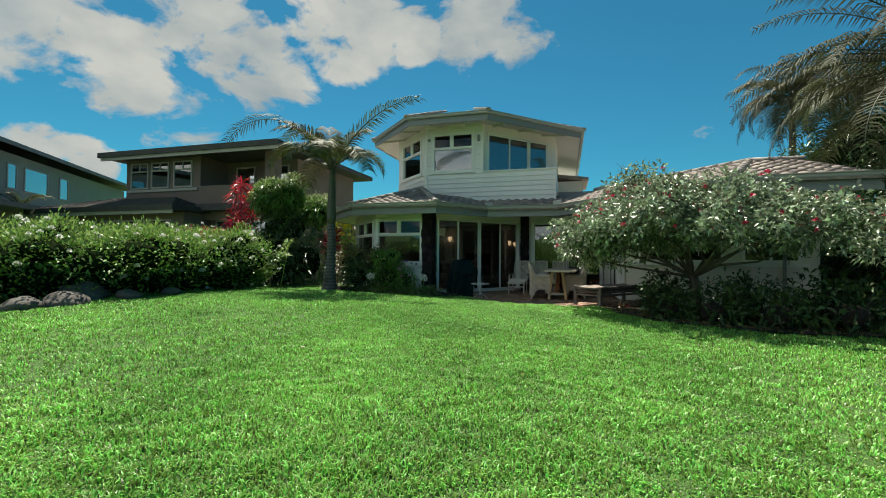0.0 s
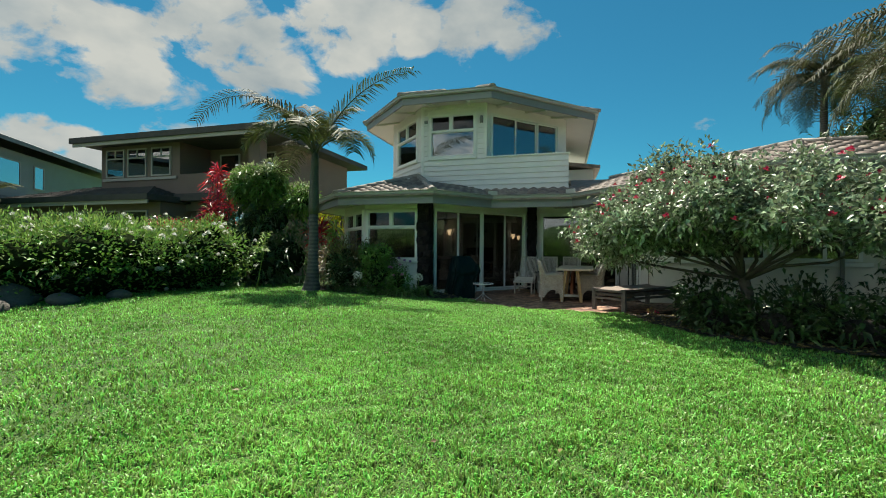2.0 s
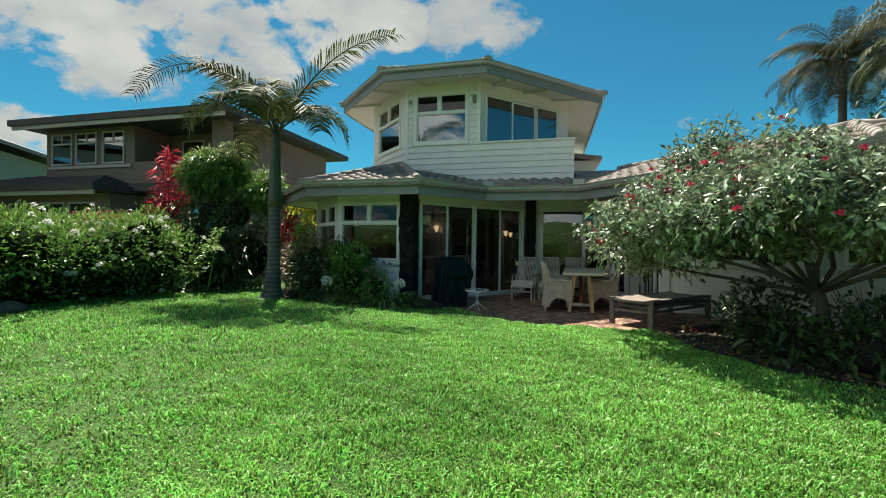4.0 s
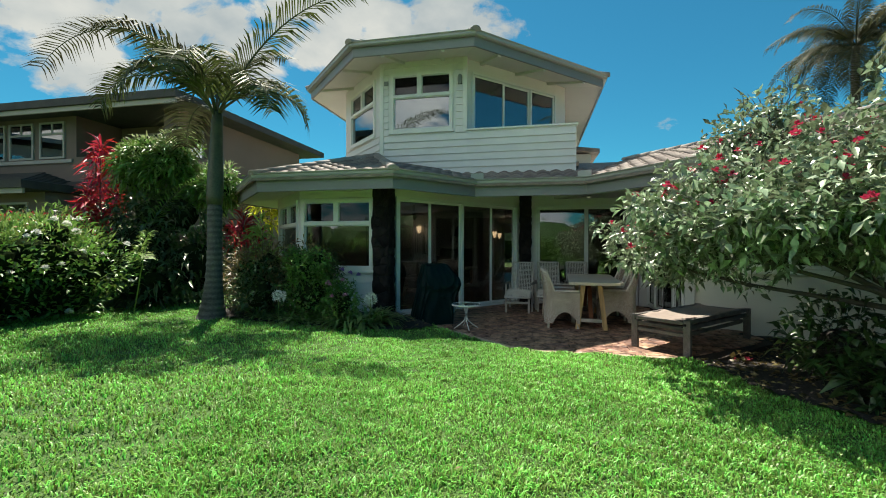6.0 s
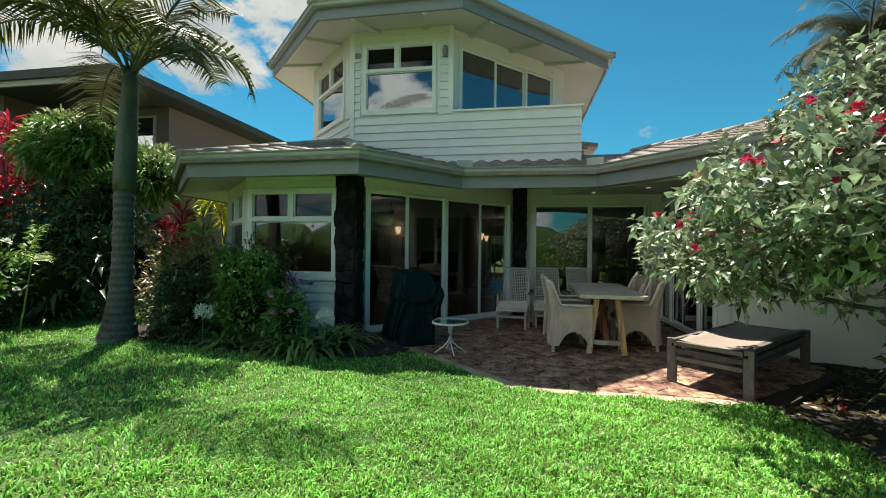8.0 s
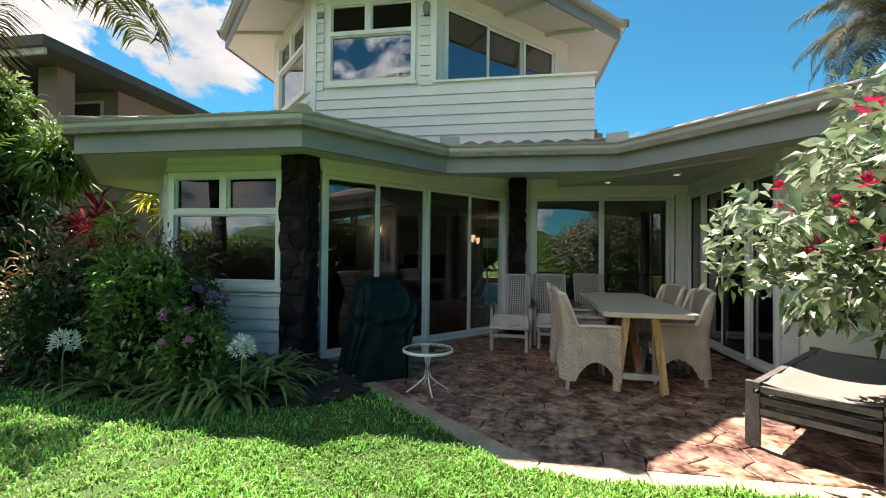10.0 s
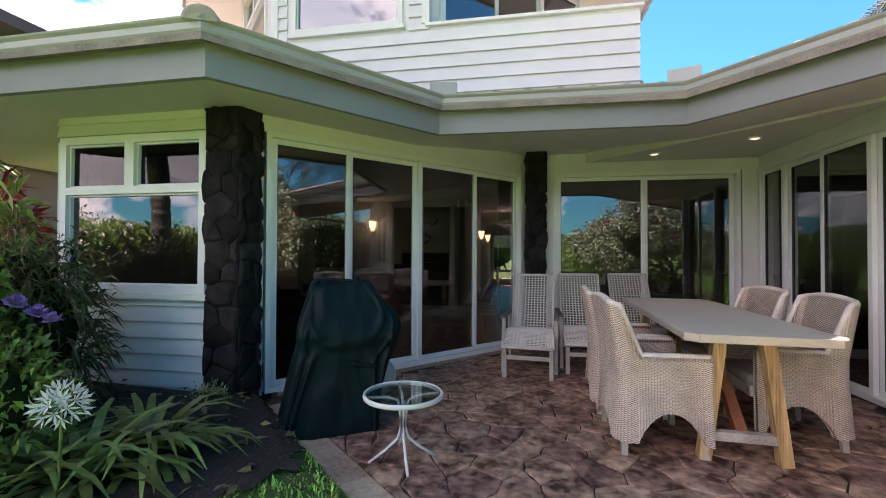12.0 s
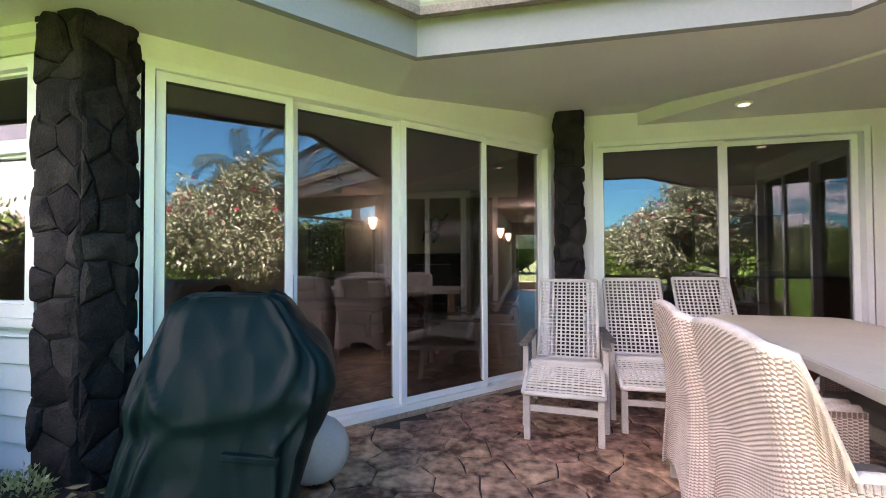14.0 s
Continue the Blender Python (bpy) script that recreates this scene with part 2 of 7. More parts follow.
def tube(bm, pts, radii, sides=8, cap=True):
    """A tapered tube along points."""
    rings = []
    for i, p in enumerate(pts):
        p = Vector(p)
        a = Vector(pts[max(i - 1, 0)])
        b = Vector(pts[min(i + 1, len(pts) - 1)])
        q = (b - a).to_track_quat("Z", "Y")
        r = radii[i] if hasattr(radii, "__len__") else radii
        rings.append([bm.verts.new(p + q @ Vector((r * math.cos(k * math.tau / sides), r * math.sin(k * math.tau / sides), 0)))
                      for k in range(sides)])
    for u, v in zip(rings, rings[1:]):
        for k in range(sides):
            bm.faces.new((u[k], u[(k + 1) % sides], v[(k + 1) % sides], v[k]))
    if cap:
        bm.faces.new(rings[0][::-1])
        bm.faces.new(rings[-1])
    return bm


def wall_frame(p, q):
    """The pose at plan point p whose x runs to q, with y into the house (to the left of p->q)."""
    a = math.atan2(q[1] - p[1], q[0] - p[0])
    return Matrix.Translation((p[0], p[1], 0)) @ Matrix.Rotation(a, 4, "Z"), math.hypot(q[0] - p[0], q[1] - p[1])


# ---- ground ----
def smooth01(a, b, v):
    t = min(1.0, max(0.0, (v - a) / (b - a)))
    return t * t * (3 - 2 * t)


def patio_depth(x, y):
    """How far inside the line of patio and house a plan point lies (metres; negative on the lawn)."""
    d = min((x + 3.9) * 0.693 + (y - 14.1) * 0.721, y - 11.85)
    if x < -4.0:
        d = y - 14.05
    return d


def ground_z(x, y):
    z = 0.02 + 0.17 * smooth01(-0.5, -7.5, x) + 0.09 * math.exp(-((y - 9.0) / 2.4) ** 2) * smooth01(3.0, -2.0, x)
    z += 0.012 * noise.noise(Vector((x * 0.5, y * 0.5, 3.1)))
    return z + (-0.09 - z) * smooth01(-0.10, 0.12, patio_depth(x, y))


bm = bmesh.new()
# finer where the lawn meets the patio
xs = [-400, -160, -80, -45, -30, -22] + [-16 + 0.25 * i for i in range(0, 44)] + [-5 + 0.1 * i for i in range(0, 75)] + [2.5 + 0.25 * i for i in range(0, 23)] + [10, 14, 22, 45, 80, 160, 400]
ys = [-400, -120, -40, -15, -6] + [-2 + 0.25 * i for i in range(0, 52)] + [11 + 0.1 * i for i in range(0, 40)] + [15 + 0.25 * i for i in range(0, 9)] + [20, 28, 45, 80, 160, 400]
rows = [[bm.verts.new((x, y, ground_z(x, y) if -17 < x < 9 and -3 < y < 18 else ground_z(max(-17, min(9, x)), max(-3, min(18, y))))) for x in xs] for y in ys]
for a, b in zip(rows, rows[1:]):
    for i in range(len(xs) - 1):
        bm.faces.new((a[i], a[i + 1], b[i + 1], b[i]))
tagged(part("ground", bm, M["lawn"], smooth=True), "bright green mown lawn rising gently to one side", "lawn", kind="structure")



def inside(poly, x, y):
    r = False
    for i in range(len(poly)):
        (x0, y0), (x1, y1) = poly[i], poly[i - 1]
        if (y0 > y) != (y1 > y) and x < (x1 - x0) * (y - y0) / (y1 - y0) + x0:
            r = not r
    return r


def draped(name, poly, lift, mat, label):
    """A soil bed that follows the ground, a little above it."""
    bm = bmesh.new()
    step = 0.12
    x0, x1 = min(p[0] for p in poly), max(p[0] for p in poly)
    y0, y1 = min(p[1] for p in poly), max(p[1] for p in poly)
    made = {}
    nx, ny = int((x1 - x0) / step) + 1, int((y1 - y0) / step) + 1

    def vert(i, j):
        if (i, j) not in made:
            x, y = x0 + i * step, y0 + j * step
            made[(i, j)] = bm.verts.new((x, y, ground_z(x, y) + lift + 0.02 * noise.noise(Vector((x * 4, y * 4, 1)))))
        return made[(i, j)]

    for i in range(nx):
        for j in range(ny):
            if inside(poly, x0 + (i + 0.5) * step, y0 + (j + 0.5) * step):
                bm.faces.new((vert(i, j), vert(i + 1, j), vert(i + 1, j + 1), vert(i, j + 1)))
    return tagged(part(name, bm, mat, smooth=True), label, "soil", kind="structure")


BED_LEFT = [(-7.4, 13.9), (-7.2, 12.6), (-6.3, 12.28), (-5.2, 12.2), (-3.9, 12.25), (-3.35, 12.5), (-2.98, 12.92), (-3.06, 13.24), (-3.9, 14.02), (-4.5, 14.1)]
BED_RIGHT = [(0.75, 11.7), (0.95, 10.6), (1.6, 9.6), (3.0, 8.9), (5.8, 9.0), (5.8, 12.8), (2.35, 14.3), (2.33, 13.3), (1.11, 12.1), (0.8, 11.87)]

# ---- patio slab ----
PATIO = [(-4.02, 14.36), (-3.9, 14.1), (-1.5, 11.85), (0.78, 11.85), (1.08, 12.1), (2.3, 13.3), (2.3, 14.4), (1.5, 14.5), (1.5, 17.2), (-1.5, 17.2)]
tagged(part("patio_slab", prism(PATIO, -0.2, -0.014), M["joint"]), "brown stamped stone patio base", "patio", kind="structure")
patio = bpy.data.objects["patio_slab"]

# ---- house: lower storey ----
GL2, GL, GA, GB, GC, GK, GK2 = (-8.6, 15.15), (-6.55, 13.05), (-3.70, 13.03), (-2.44, 14.63), (-0.32, 14.68), (3.1, 10.75), (5.6, 10.75)
EAVE = 2.84
SLOPE = 0.30
EAVES = [(-8.6, 24.0), GL2, GL, GA, GB, GC, GK, GK2]


def unit(p, q):
    v = Vector((q[0] - p[0], q[1] - p[1]))
    return v.normalized()


def inward(p, q):
    d = unit(p, q)
    return Vector((-d.y, d.x))


def offset_corner(i, dist):
    """The point of the eaves line at corner i moved inwards by dist."""
    p = Vector(EAVES[i])
    if i == 0:
        return p + inward(EAVES[0], EAVES[1]) * dist
    if i == len(EAVES) - 1:
        return p + inward(EAVES[-2], EAVES[-1]) * dist
    n1, n2 = inward(EAVES[i - 1], EAVES[i]), inward(EAVES[i], EAVES[i + 1])
    b = (n1 + n2).normalized()
    return p + b * (dist / b.dot(n1))


def eave_run(name, inner, outer, z0, z1, mat, label, category):
    """A continuous band along the eaves, one piece a side, mitred at the corners."""
    thing = empty(name, label=label, category=category, kind="structure")
    for i in range(len(EAVES) - 1):
        a, b = offset_corner(i, outer), offset_corner(i + 1, outer)
        c, d = offset_corner(i + 1, inner), offset_corner(i, inner)
        bm = prism([a, b, c, d], z0, z1)
        part("length", bm, mat, thing)
    return thing


def gutter_run():
    """An ogee gutter, one length a side, mitred."""
    thing = empty("gutter", label="painted grey metal rain gutter along the eaves", category="gutter", kind="structure")
    prof = [(0.0, -0.10), (-0.075, -0.10), (-0.095, -0.07), (-0.10, -0.03), (-0.12, -0.012), (-0.125, 0.0), (-0.112, 0.004), (-0.09, -0.02), (-0.02, -0.03), (0.0, -0.03)]
    for i in range(len(EAVES) - 1):
        bm = bmesh.new()
        ends = []
        for k in (i, i + 1):
            ring = []
            for off, dz in prof:
                p = offset_corner(k, off + 0.11)
                ring.append(bm.verts.new((p.x, p.y, EAVE + dz)))
            ends.append(ring)
        n = len(prof)
        for k in range(n):
            bm.faces.new((ends[0][k], ends[1][k], ends[1][(k + 1) % n], ends[0][(k + 1) % n]))
        bm.faces.new(ends[0][::-1])
        bm.faces.new(ends[1])
        bmesh.ops.recalc_face_normals(bm, faces=list(bm.faces))
        part("gutter_length", bm, M["gutter"], thing)


eave_run("fascia", 0.16, 0.112, 2.50, 2.82, M["fascia"], "painted grey-beige fascia board under the gutter", "fascia")
gutter_run()

# soffit: boards slope gently up from the fascia to the walls
thing = empty("soffit", label="cream painted soffit under the eaves and over the patio", category="soffit", kind="structure")
for i in range(len(EAVES) - 1):
    a, b = offset_corner(i, 0.162), offset_corner(i + 1, 0.162)
    c, d = offset_corner(i + 1, 2.6), offset_corner(i, 2.6)
    bm = bmesh.new()
    lo = [bm.verts.new((p.x, p.y, z)) for p, z in ((a, 2.525), (b, 2.525), (c, 2.86), (d, 2.86))]
    hi = [bm.verts.new((v.co.x, v.co.y, v.co.z + 0.05)) for v in lo]
    bm.faces.new(lo)
    bm.faces.new(hi[::-1])
    for k in range(4):
        bm.faces.new((lo[k], lo[(k + 1) % 4], hi[(k + 1) % 4], hi[k]))
    bmesh.ops.recalc_face_normals(bm, faces=list(bm.faces))
    part("soffit_panel", bm, M["soffit"], thing)
part("soffit_panel", prism([(-9, 16.9), (-2, 16.2), (5.5, 13.4), (5.5, 25), (-9, 25)], 2.80, 2.86), M["soffit"], thing)


tagged(part("ceiling_patio", prism([(-0.81, 17.09), (1.41, 14.87), (1.41, 17.09)], 2.662, 2.82), M["soffit"]), "flat cream ceiling over the inner patio", "ceiling", kind="structure")


# walls
def wall(name, p, q, z0, z1, openings=(), mat=None, thick=0.16, label="", parent=None):
    """A wall from p to q with rectangular openings (x0, x1, z0, z1) cut right through."""
    m, length = wall_frame(p, q)
    cuts_x = sorted({0.0, length, *[o[0] for o in openings], *[o[1] for o in openings]})
    bm = bmesh.new()
    for x0, x1 in zip(cuts_x, cuts_x[1:]):
        zs = sorted([(o[2], o[3]) for o in openings if o[0] <= x0 + 1e-6 and o[1] >= x1 - 1e-6])
        z = z0
        for a, b in zs:
            if a > z + 1e-4:
                add_box(bm, (x0, 0, z), (x1, thick, a), m)
            z = b
        if z < z1 - 1e-4:
            add_box(bm, (x0, 0, z), (x1, thick, z1), m)
    ob = part(name, bm, mat or M["stucco"], parent)
    tagged(ob, label or "cream painted house wall", "wall", kind="structure")
    return ob


def siding(holder, p, q, z0, z1, step, skip=(), mat=None, label=""):
    """Lap boards on a wall face, each a piece of its own; skip: rectangles left free."""
    m, length = wall_frame(p, q)
    z = z0
    while z < z1 - 0.01:
        top = min(z + step, z1)
        spans = [(0.0, length)]
        for s in skip:
            if s[2] < top - 0.01 and s[3] > z + 0.01:
                spans = [t for a, b in spans for t in ((a, min(b, s[0])), (max(a, s[1]), b)) if t[1] - t[0] > 0.02]
        for a, b in spans:
            bm = bmesh.new()
            y = -0.03
            v = [bm.verts.new(m @ Vector(c)) for c in (
                (a, y, z), (b, y, z), (b, -0.006, top - 0.014), (a, -0.006, top - 0.014),
                (a, 0.0, z), (b, 0.0, z), (b, 0.0, top - 0.014), (a, 0.0, top - 0.014))]
            for f in ((0, 1, 2, 3), (5, 4, 7, 6), (0, 4, 5, 1), (3, 2, 6, 7), (1, 5, 6, 2), (0, 3, 7, 4)):
                bm.faces.new([v[k] for k in f])
            bmesh.ops.recalc_face_normals(bm, faces=list(bm.faces))
            part("board", bm, mat or M["white"], holder)
        z = top


def frame_rect(bm, m, x0, x1, z0, z1, w, d0, d1):
    """A rectangular frame of bars w wide, from depth d0 to d1."""
    for a, b in (((x0, d0, z0), (x0 + w, d1, z1)), ((x1 - w, d0, z0), (x1, d1, z1)),
                 ((x0 + w, d0, z0), (x1 - w, d1, z0 + w)), ((x0 + w, d0, z1 - w), (x1 - w, d1, z1))):
        add_box(bm, a, b, m)


def pane(parent, m, x0, x1, z0, z1, d, mat):
    ob = part("pane", box_bm((x0, d, z0), (x1, d + 0.006, z1), 0, m), mat, parent)
    ob.visible_shadow = False
    return ob


def window(name, p, q, x0, x1, z0, z1, split, mullion, mat, label):
    """A window with two small lights over one large pane in a white frame, set in a wall line p-q."""
    m, _ = wall_frame(p, q)
    thing = tagged(new(name), label, "window", kind="structure")
    bm = bmesh.new()
    frame_rect(bm, m, x0, x1, z0, z1, 0.07, -0.035, 0.10)
    add_box(bm, (x0 + 0.07, -0.035, split - 0.04), (x1 - 0.07, 0.10, split + 0.03), m)
    add_box(bm, (mullion - 0.05, -0.035, split + 0.03), (mullion + 0.05, 0.10, z1 - 0.07), m)
    part("window_frame", bm, M["trim"], thing)
    bm = bmesh.new()
    add_box(bm, (x0 - 0.03, -0.06, z0 - 0.05), (x1 + 0.03, 0.10, z0 - 0.002), m)
    part("window_sill", bm, M["trim"], thing)
    for a, b, c, d in ((x0 + .07, mullion - .05, split + .03, z1 - .07), (mullion + .05, x1 - .07, split + .03, z1 - .07), (x0 + .07, x1 - .07, z0 + .07, split - .04)):
        bm = bmesh.new()
        frame_rect(bm, m, a + 0.002, b - 0.002, c + 0.002, d - 0.002, 0.016, 0.0, 0.05)
        part("sash", bm, M["alu"], thing)
        pane(thing, m, a + 0.02, b - 0.02, c + 0.02, d - 0.02, 0.03, M["screen"] if c > split else mat)
    return thing


def sliding_door(name, p, q, edges, z0, z1, mat, label):
    """A run of tall glazed door panels in white aluminium; edges: where the panels meet, along p-q."""
    m, _ = wall_frame(p, q)
    thing = tagged(new(name), label, "door", kind="structure")
    bm = bmesh.new()
    frame_rect(bm, m, edges[0] - 0.05, edges[-1] + 0.05, z0, z1 + 0.05, 0.05, -0.03, 0.12)
    part("door_frame", bm, M["alu"], thing)
    for i, (a, b) in enumerate(zip(edges, edges[1:])):
        d = 0.0 if i % 2 == 0 else 0.052
        bm = bmesh.new()
        frame_rect(bm, m, a + 0.004, b + (0.01 if i < len(edges) - 2 else -0.004), z0 + 0.055, z1 - 0.004, 0.052, d, d + 0.045)
        leaf = part("door_panel", bm, M["alu"], thing)
        bm = bmesh.new()
        frame_rect(bm, m, a + 0.05, b - 0.012, z0 + 0.10, z1 - 0.05, 0.012, d + 0.006, d + 0.04)
        part("gasket", bm, M["dark"], leaf)
        pane(leaf, m, a + 0.055, b - 0.02, z0 + 0.105, z1 - 0.055, d + 0.02, mat)
        if i == 1:
            part("door_handle", box_bm((a + 0.02, d - 0.03, 0.95), (a + 0.042, d, 1.17), 0.004, m), M["alu"], leaf)
    return thing


W1a, W1b = (-6.14, 14.10), (-4.45, 14.10)
wall("wall_window", W1a, W1b, -0.2, 2.80, [(0.06, 1.63, 1.0, 2.42)], M["white"])
siding(bpy.data.objects["wall_window"], W1a, (-4.47, 14.10), -0.02, 0.9, 0.147)
siding(bpy.data.objects["wall_window"], W1a, (-4.47, 14.10), 2.46, 2.68, 0.11)
window("window_1", W1a, W1b, 0.05, 1.64, 0.97, 2.445, 1.935, 0.83, M["glass"], "white framed window with two small lights over a large pane")
W2a = (-7.72, 15.73)
wall("wall_corner", W2a, W1a, -0.2, 2.80, [(0.3, 2.1, 1.0, 2.42)], M["white"])
siding(bpy.data.objects["wall_corner"], W2a, W1a, -0.02, 0.9, 0.147)
window("window_2", W2a, W1a, 0.29, 2.11, 0.97, 2.445, 1.935, 1.2, M["glass"], "white framed corner window with two small lights over a pane")
wall("wall_west", (-7.72, 30.0), W2a, -0.2, 2.80, (), M["stucco"])

DA, DB = (-4.13, 14.345), (-1.58, 17.19)
DLEN = math.hypot(DB[0] - DA[0], DB[1] - DA[1])
wall("wall_doors", DA, DB, 0.0, 2.85, [(0.02, DLEN - 0.16, 0.0, 2.50)], M["white"])
sliding_door("door_1", DA, DB, [0.09, 0.91, 1.80, 2.73, DLEN - 0.25], 0.02, 2.455, M["glass"], "tall glazed sliding patio doors in white aluminium frames")
wall("wall_back", (-1.52, 17.1), (1.42, 17.1), 0.0, 2.85, [(0.26, 2.74, 0.0, 2.505)], M["white"])
sliding_door("door_2", (-1.52, 17.1), (1.42, 17.1), [0.31, 1.50, 2.66], 0.02, 2.455, M["glass"], "two glazed sliding doors in white aluminium frames")
wall("wall_east", (1.42, 17.26), (1.42, 14.45), 0.0, 2.85, [(0.18, 2.75, 0.0, 2.505)], M["white"])
sliding_door("door_3", (1.42, 17.1), (1.42, 14.45), [0.08, 0.55, 1.2, 1.88, 2.52], 0.02, 2.455, M["glass"], "tall glazed sliding doors beside the dining table")
wall("wall_plinth", (-3.98, 14.42), (-1.6, 17.12), -0.1, 0.02, (), M["band"], thick=0.3, label="stone doorstep under the sliding doors")
wall("wall_white", (1.60, 14.50), (5.5, 13.09), -0.2, 2.85, [(0.35, 2.4, 1.1, 2.3), (2.8, 3.95, 1.1, 2.3)], M["stucco"], label="cream stucco wall of the side wing")
m, _ = wall_frame((1.60, 14.50), (5.5, 13.09))
for k, (x0, x1) in enumerate(((0.35, 2.4), (2.8, 3.95))):
    thing = tagged(new("window_%d" % (3 + k)), "wide window with a white frame in the side wing", "window", kind="structure")
    bm = bmesh.new()
    frame_rect(bm, m, x0, x1, 1.1, 2.3, 0.06, -0.03, 0.1)
    add_box(bm, ((x0 + x1) / 2 - 0.03, -0.02, 1.16), ((x0 + x1) / 2 + 0.03, 0.08, 2.24), m)
    part("window_frame", bm, M["trim"], thing)
    part("window_sill", box_bm((x0 - 0.3, -0.07, 1.0), (x1 + 0.15, 0.06, 1.09), 0.006, m), M["trim"], thing)
    for a, b in ((x0 + 0.06, (x0 + x1) / 2 - 0.03), ((x0 + x1) / 2 + 0.03, x1 - 0.06)):
        pane(thing, m, a, b, 1.16, 2.24, 0.03, M["glass"])

# stone columns: a core with rough lava stones on its faces
def stone_column(name, poly, z1, seed, label):
    rnd = random.Random(seed)
    thing = tagged(new(name), label, "column", kind="structure")
    part("core", prism(poly, -0.2, z1), M["mortar"], thing)
    n = len(poly)
    for i in range(n):
        p, q = poly[i], poly[(i + 1) % n]
        m, length = wall_frame(p, q)
        if length < 0.1:
            continue
        # rubble: a jittered honeycomb of corners shared by neighbours, cut off at the edges of the face
        sw, sh = 0.25, 0.225
        pts = {}

        def corner(ci, cj, k):
            a = math.pi / 6 + k * math.pi / 3
            x = (ci + (0.5 if cj % 2 else 0)) * sw + sw / 1.732 * math.cos(a)
            y = cj * sh * 0.866 + sh / 1.732 * math.sin(a)
            key = (round(x, 3), round(y, 3))
            if key not in pts:
                pts[key] = (min(length + 0.012, max(-0.012, x + rnd.uniform(-0.06, 0.06))), min(z1, max(-0.1, y + rnd.uniform(-0.055, 0.055))))
            return pts[key]

        for cj in range(-1, int(z1 / (sh * 0.866)) + 2):
            for ci in range(-1, int(length / sw) + 2):
                ring = [corner(ci, cj, k) for k in range(6)]
                area = abs(sum(ring[k][0] * ring[(k + 1) % 6][1] - ring[(k + 1) % 6][0] * ring[k][1] for k in range(6))) / 2
                if area < 0.006:
                    continue
                cx, cz = sum(q[0] for q in ring) / 6, sum(q[1] for q in ring) / 6
                d = rnd.uniform(0.02, 0.042)
                bm = bmesh.new()
                back = [bm.verts.new(m @ Vector((cx + (u - cx) * 0.95, 0.01, cz + (v - cz) * 0.95))) for u, v in ring]
                mid = [bm.verts.new(m @ Vector((cx + (u - cx) * 0.95, -d * 0.55, cz + (v - cz) * 0.95))) for u, v in ring]
                front = [bm.verts.new(m @ Vector((cx + (u - cx) * 0.74, -d + rnd.uniform(-.007, .007), cz + (v - cz) * 0.74))) for u, v in ring]
                hub = bm.verts.new(m @ Vector((cx + rnd.uniform(-.02, .02), -d - rnd.uniform(0.004, .02), cz)))
                for k in range(6):
                    q = (k + 1) % 6
                    bm.faces.new((back[k], back[q], mid[q], mid[k]))
                    bm.faces.new((mid[k], mid[q], front[q], front[k]))
                    bm.faces.new((front[k], front[q], hub))
                bmesh.ops.remove_doubles(bm, verts=list(bm.verts), dist=0.0005)
                bmesh.ops.recalc_face_normals(bm, faces=list(bm.faces))
                part("stone", bm, M["lava"], thing)
    return thing


stone_column("column_1", [(-4.47, 14.06), (-4.16, 14.06), (-4.12, 14.26), (-4.2, 14.45), (-4.47, 14.45)], 2.72, 5, "dark lava stone column between window and doors")
stone_column("column_2", [(-1.62, 16.86), (-1.40, 16.86), (-1.40, 17.08), (-1.62, 17.08)], 2.80, 8, "dark lava stone column in the patio corner")


# ---- roof of the lower storey ----
def roof_z(d):
    return EAVE - 0.06 + SLOPE * d


DEPTHS = {1: 2.4, 2: 3.1, 3: 1.9, 4: 1.25, 5: 3.0, 6: 3.0}
bm = bmesh.new()
for i in range(len(EAVES) - 1):
    dd = 3.05
    a, b, c, e = offset_corner(i, 0.02), offset_corner(i + 1, 0.02), offset_corner(i + 1, dd), offset_corner(i, dd)
    lo = [bm.verts.new((p.x, p.y, z)) for p, z in ((a, roof_z(0) - 0.03), (b, roof_z(0) - 0.03), (c, roof_z(dd) - 0.03), (e, roof_z(dd) - 0.03))]
    hi = [bm.verts.new((v.co.x, v.co.y, v.co.z - 0.05)) for v in lo]
    bm.faces.new(lo)
    bm.faces.new(hi[::-1])
    for k in range(4):
        bm.faces.new((lo[k], lo[(k + 1) % 4], hi[(k + 1) % 4], hi[k]))
bmesh.ops.recalc_face_normals(bm, faces=list(bm.faces))
roof = tagged(part("roof_lower", bm, M["tile"]), "brown clay tile roof over the ground floor", "roof", kind="structure")
# far slope of the wing, so that no light leaks in
c5, c6 = offset_corner(5, 3.0), offset_corner(6, 3.0)
c7 = offset_corner(7, 3.0)
back = [(c5.x, c5.y, roof_z(3.0)), (c6.x, c6.y, roof_z(3.0)), (c7.x, c7.y, roof_z(3.0)), (5.6, 22.0, 2.9), (1.5, 22.0, 2.9)]
bm = bmesh.new()
bm.faces.new([bm.verts.new(v) for v in back])
r = bmesh.ops.extrude_face_region(bm, geom=list(bm.faces))
bmesh.ops.translate(bm, verts=[v for v in r["geom"] if isinstance(v, bmesh.types.BMVert)], vec=(0, 0, -0.08))
bmesh.ops.recalc_face_normals(bm, faces=list(bm.faces))
tagged(part("roof_back", bm, M["tile"]), "brown tile roof slope behind the wing ridge", "roof", kind="structure")


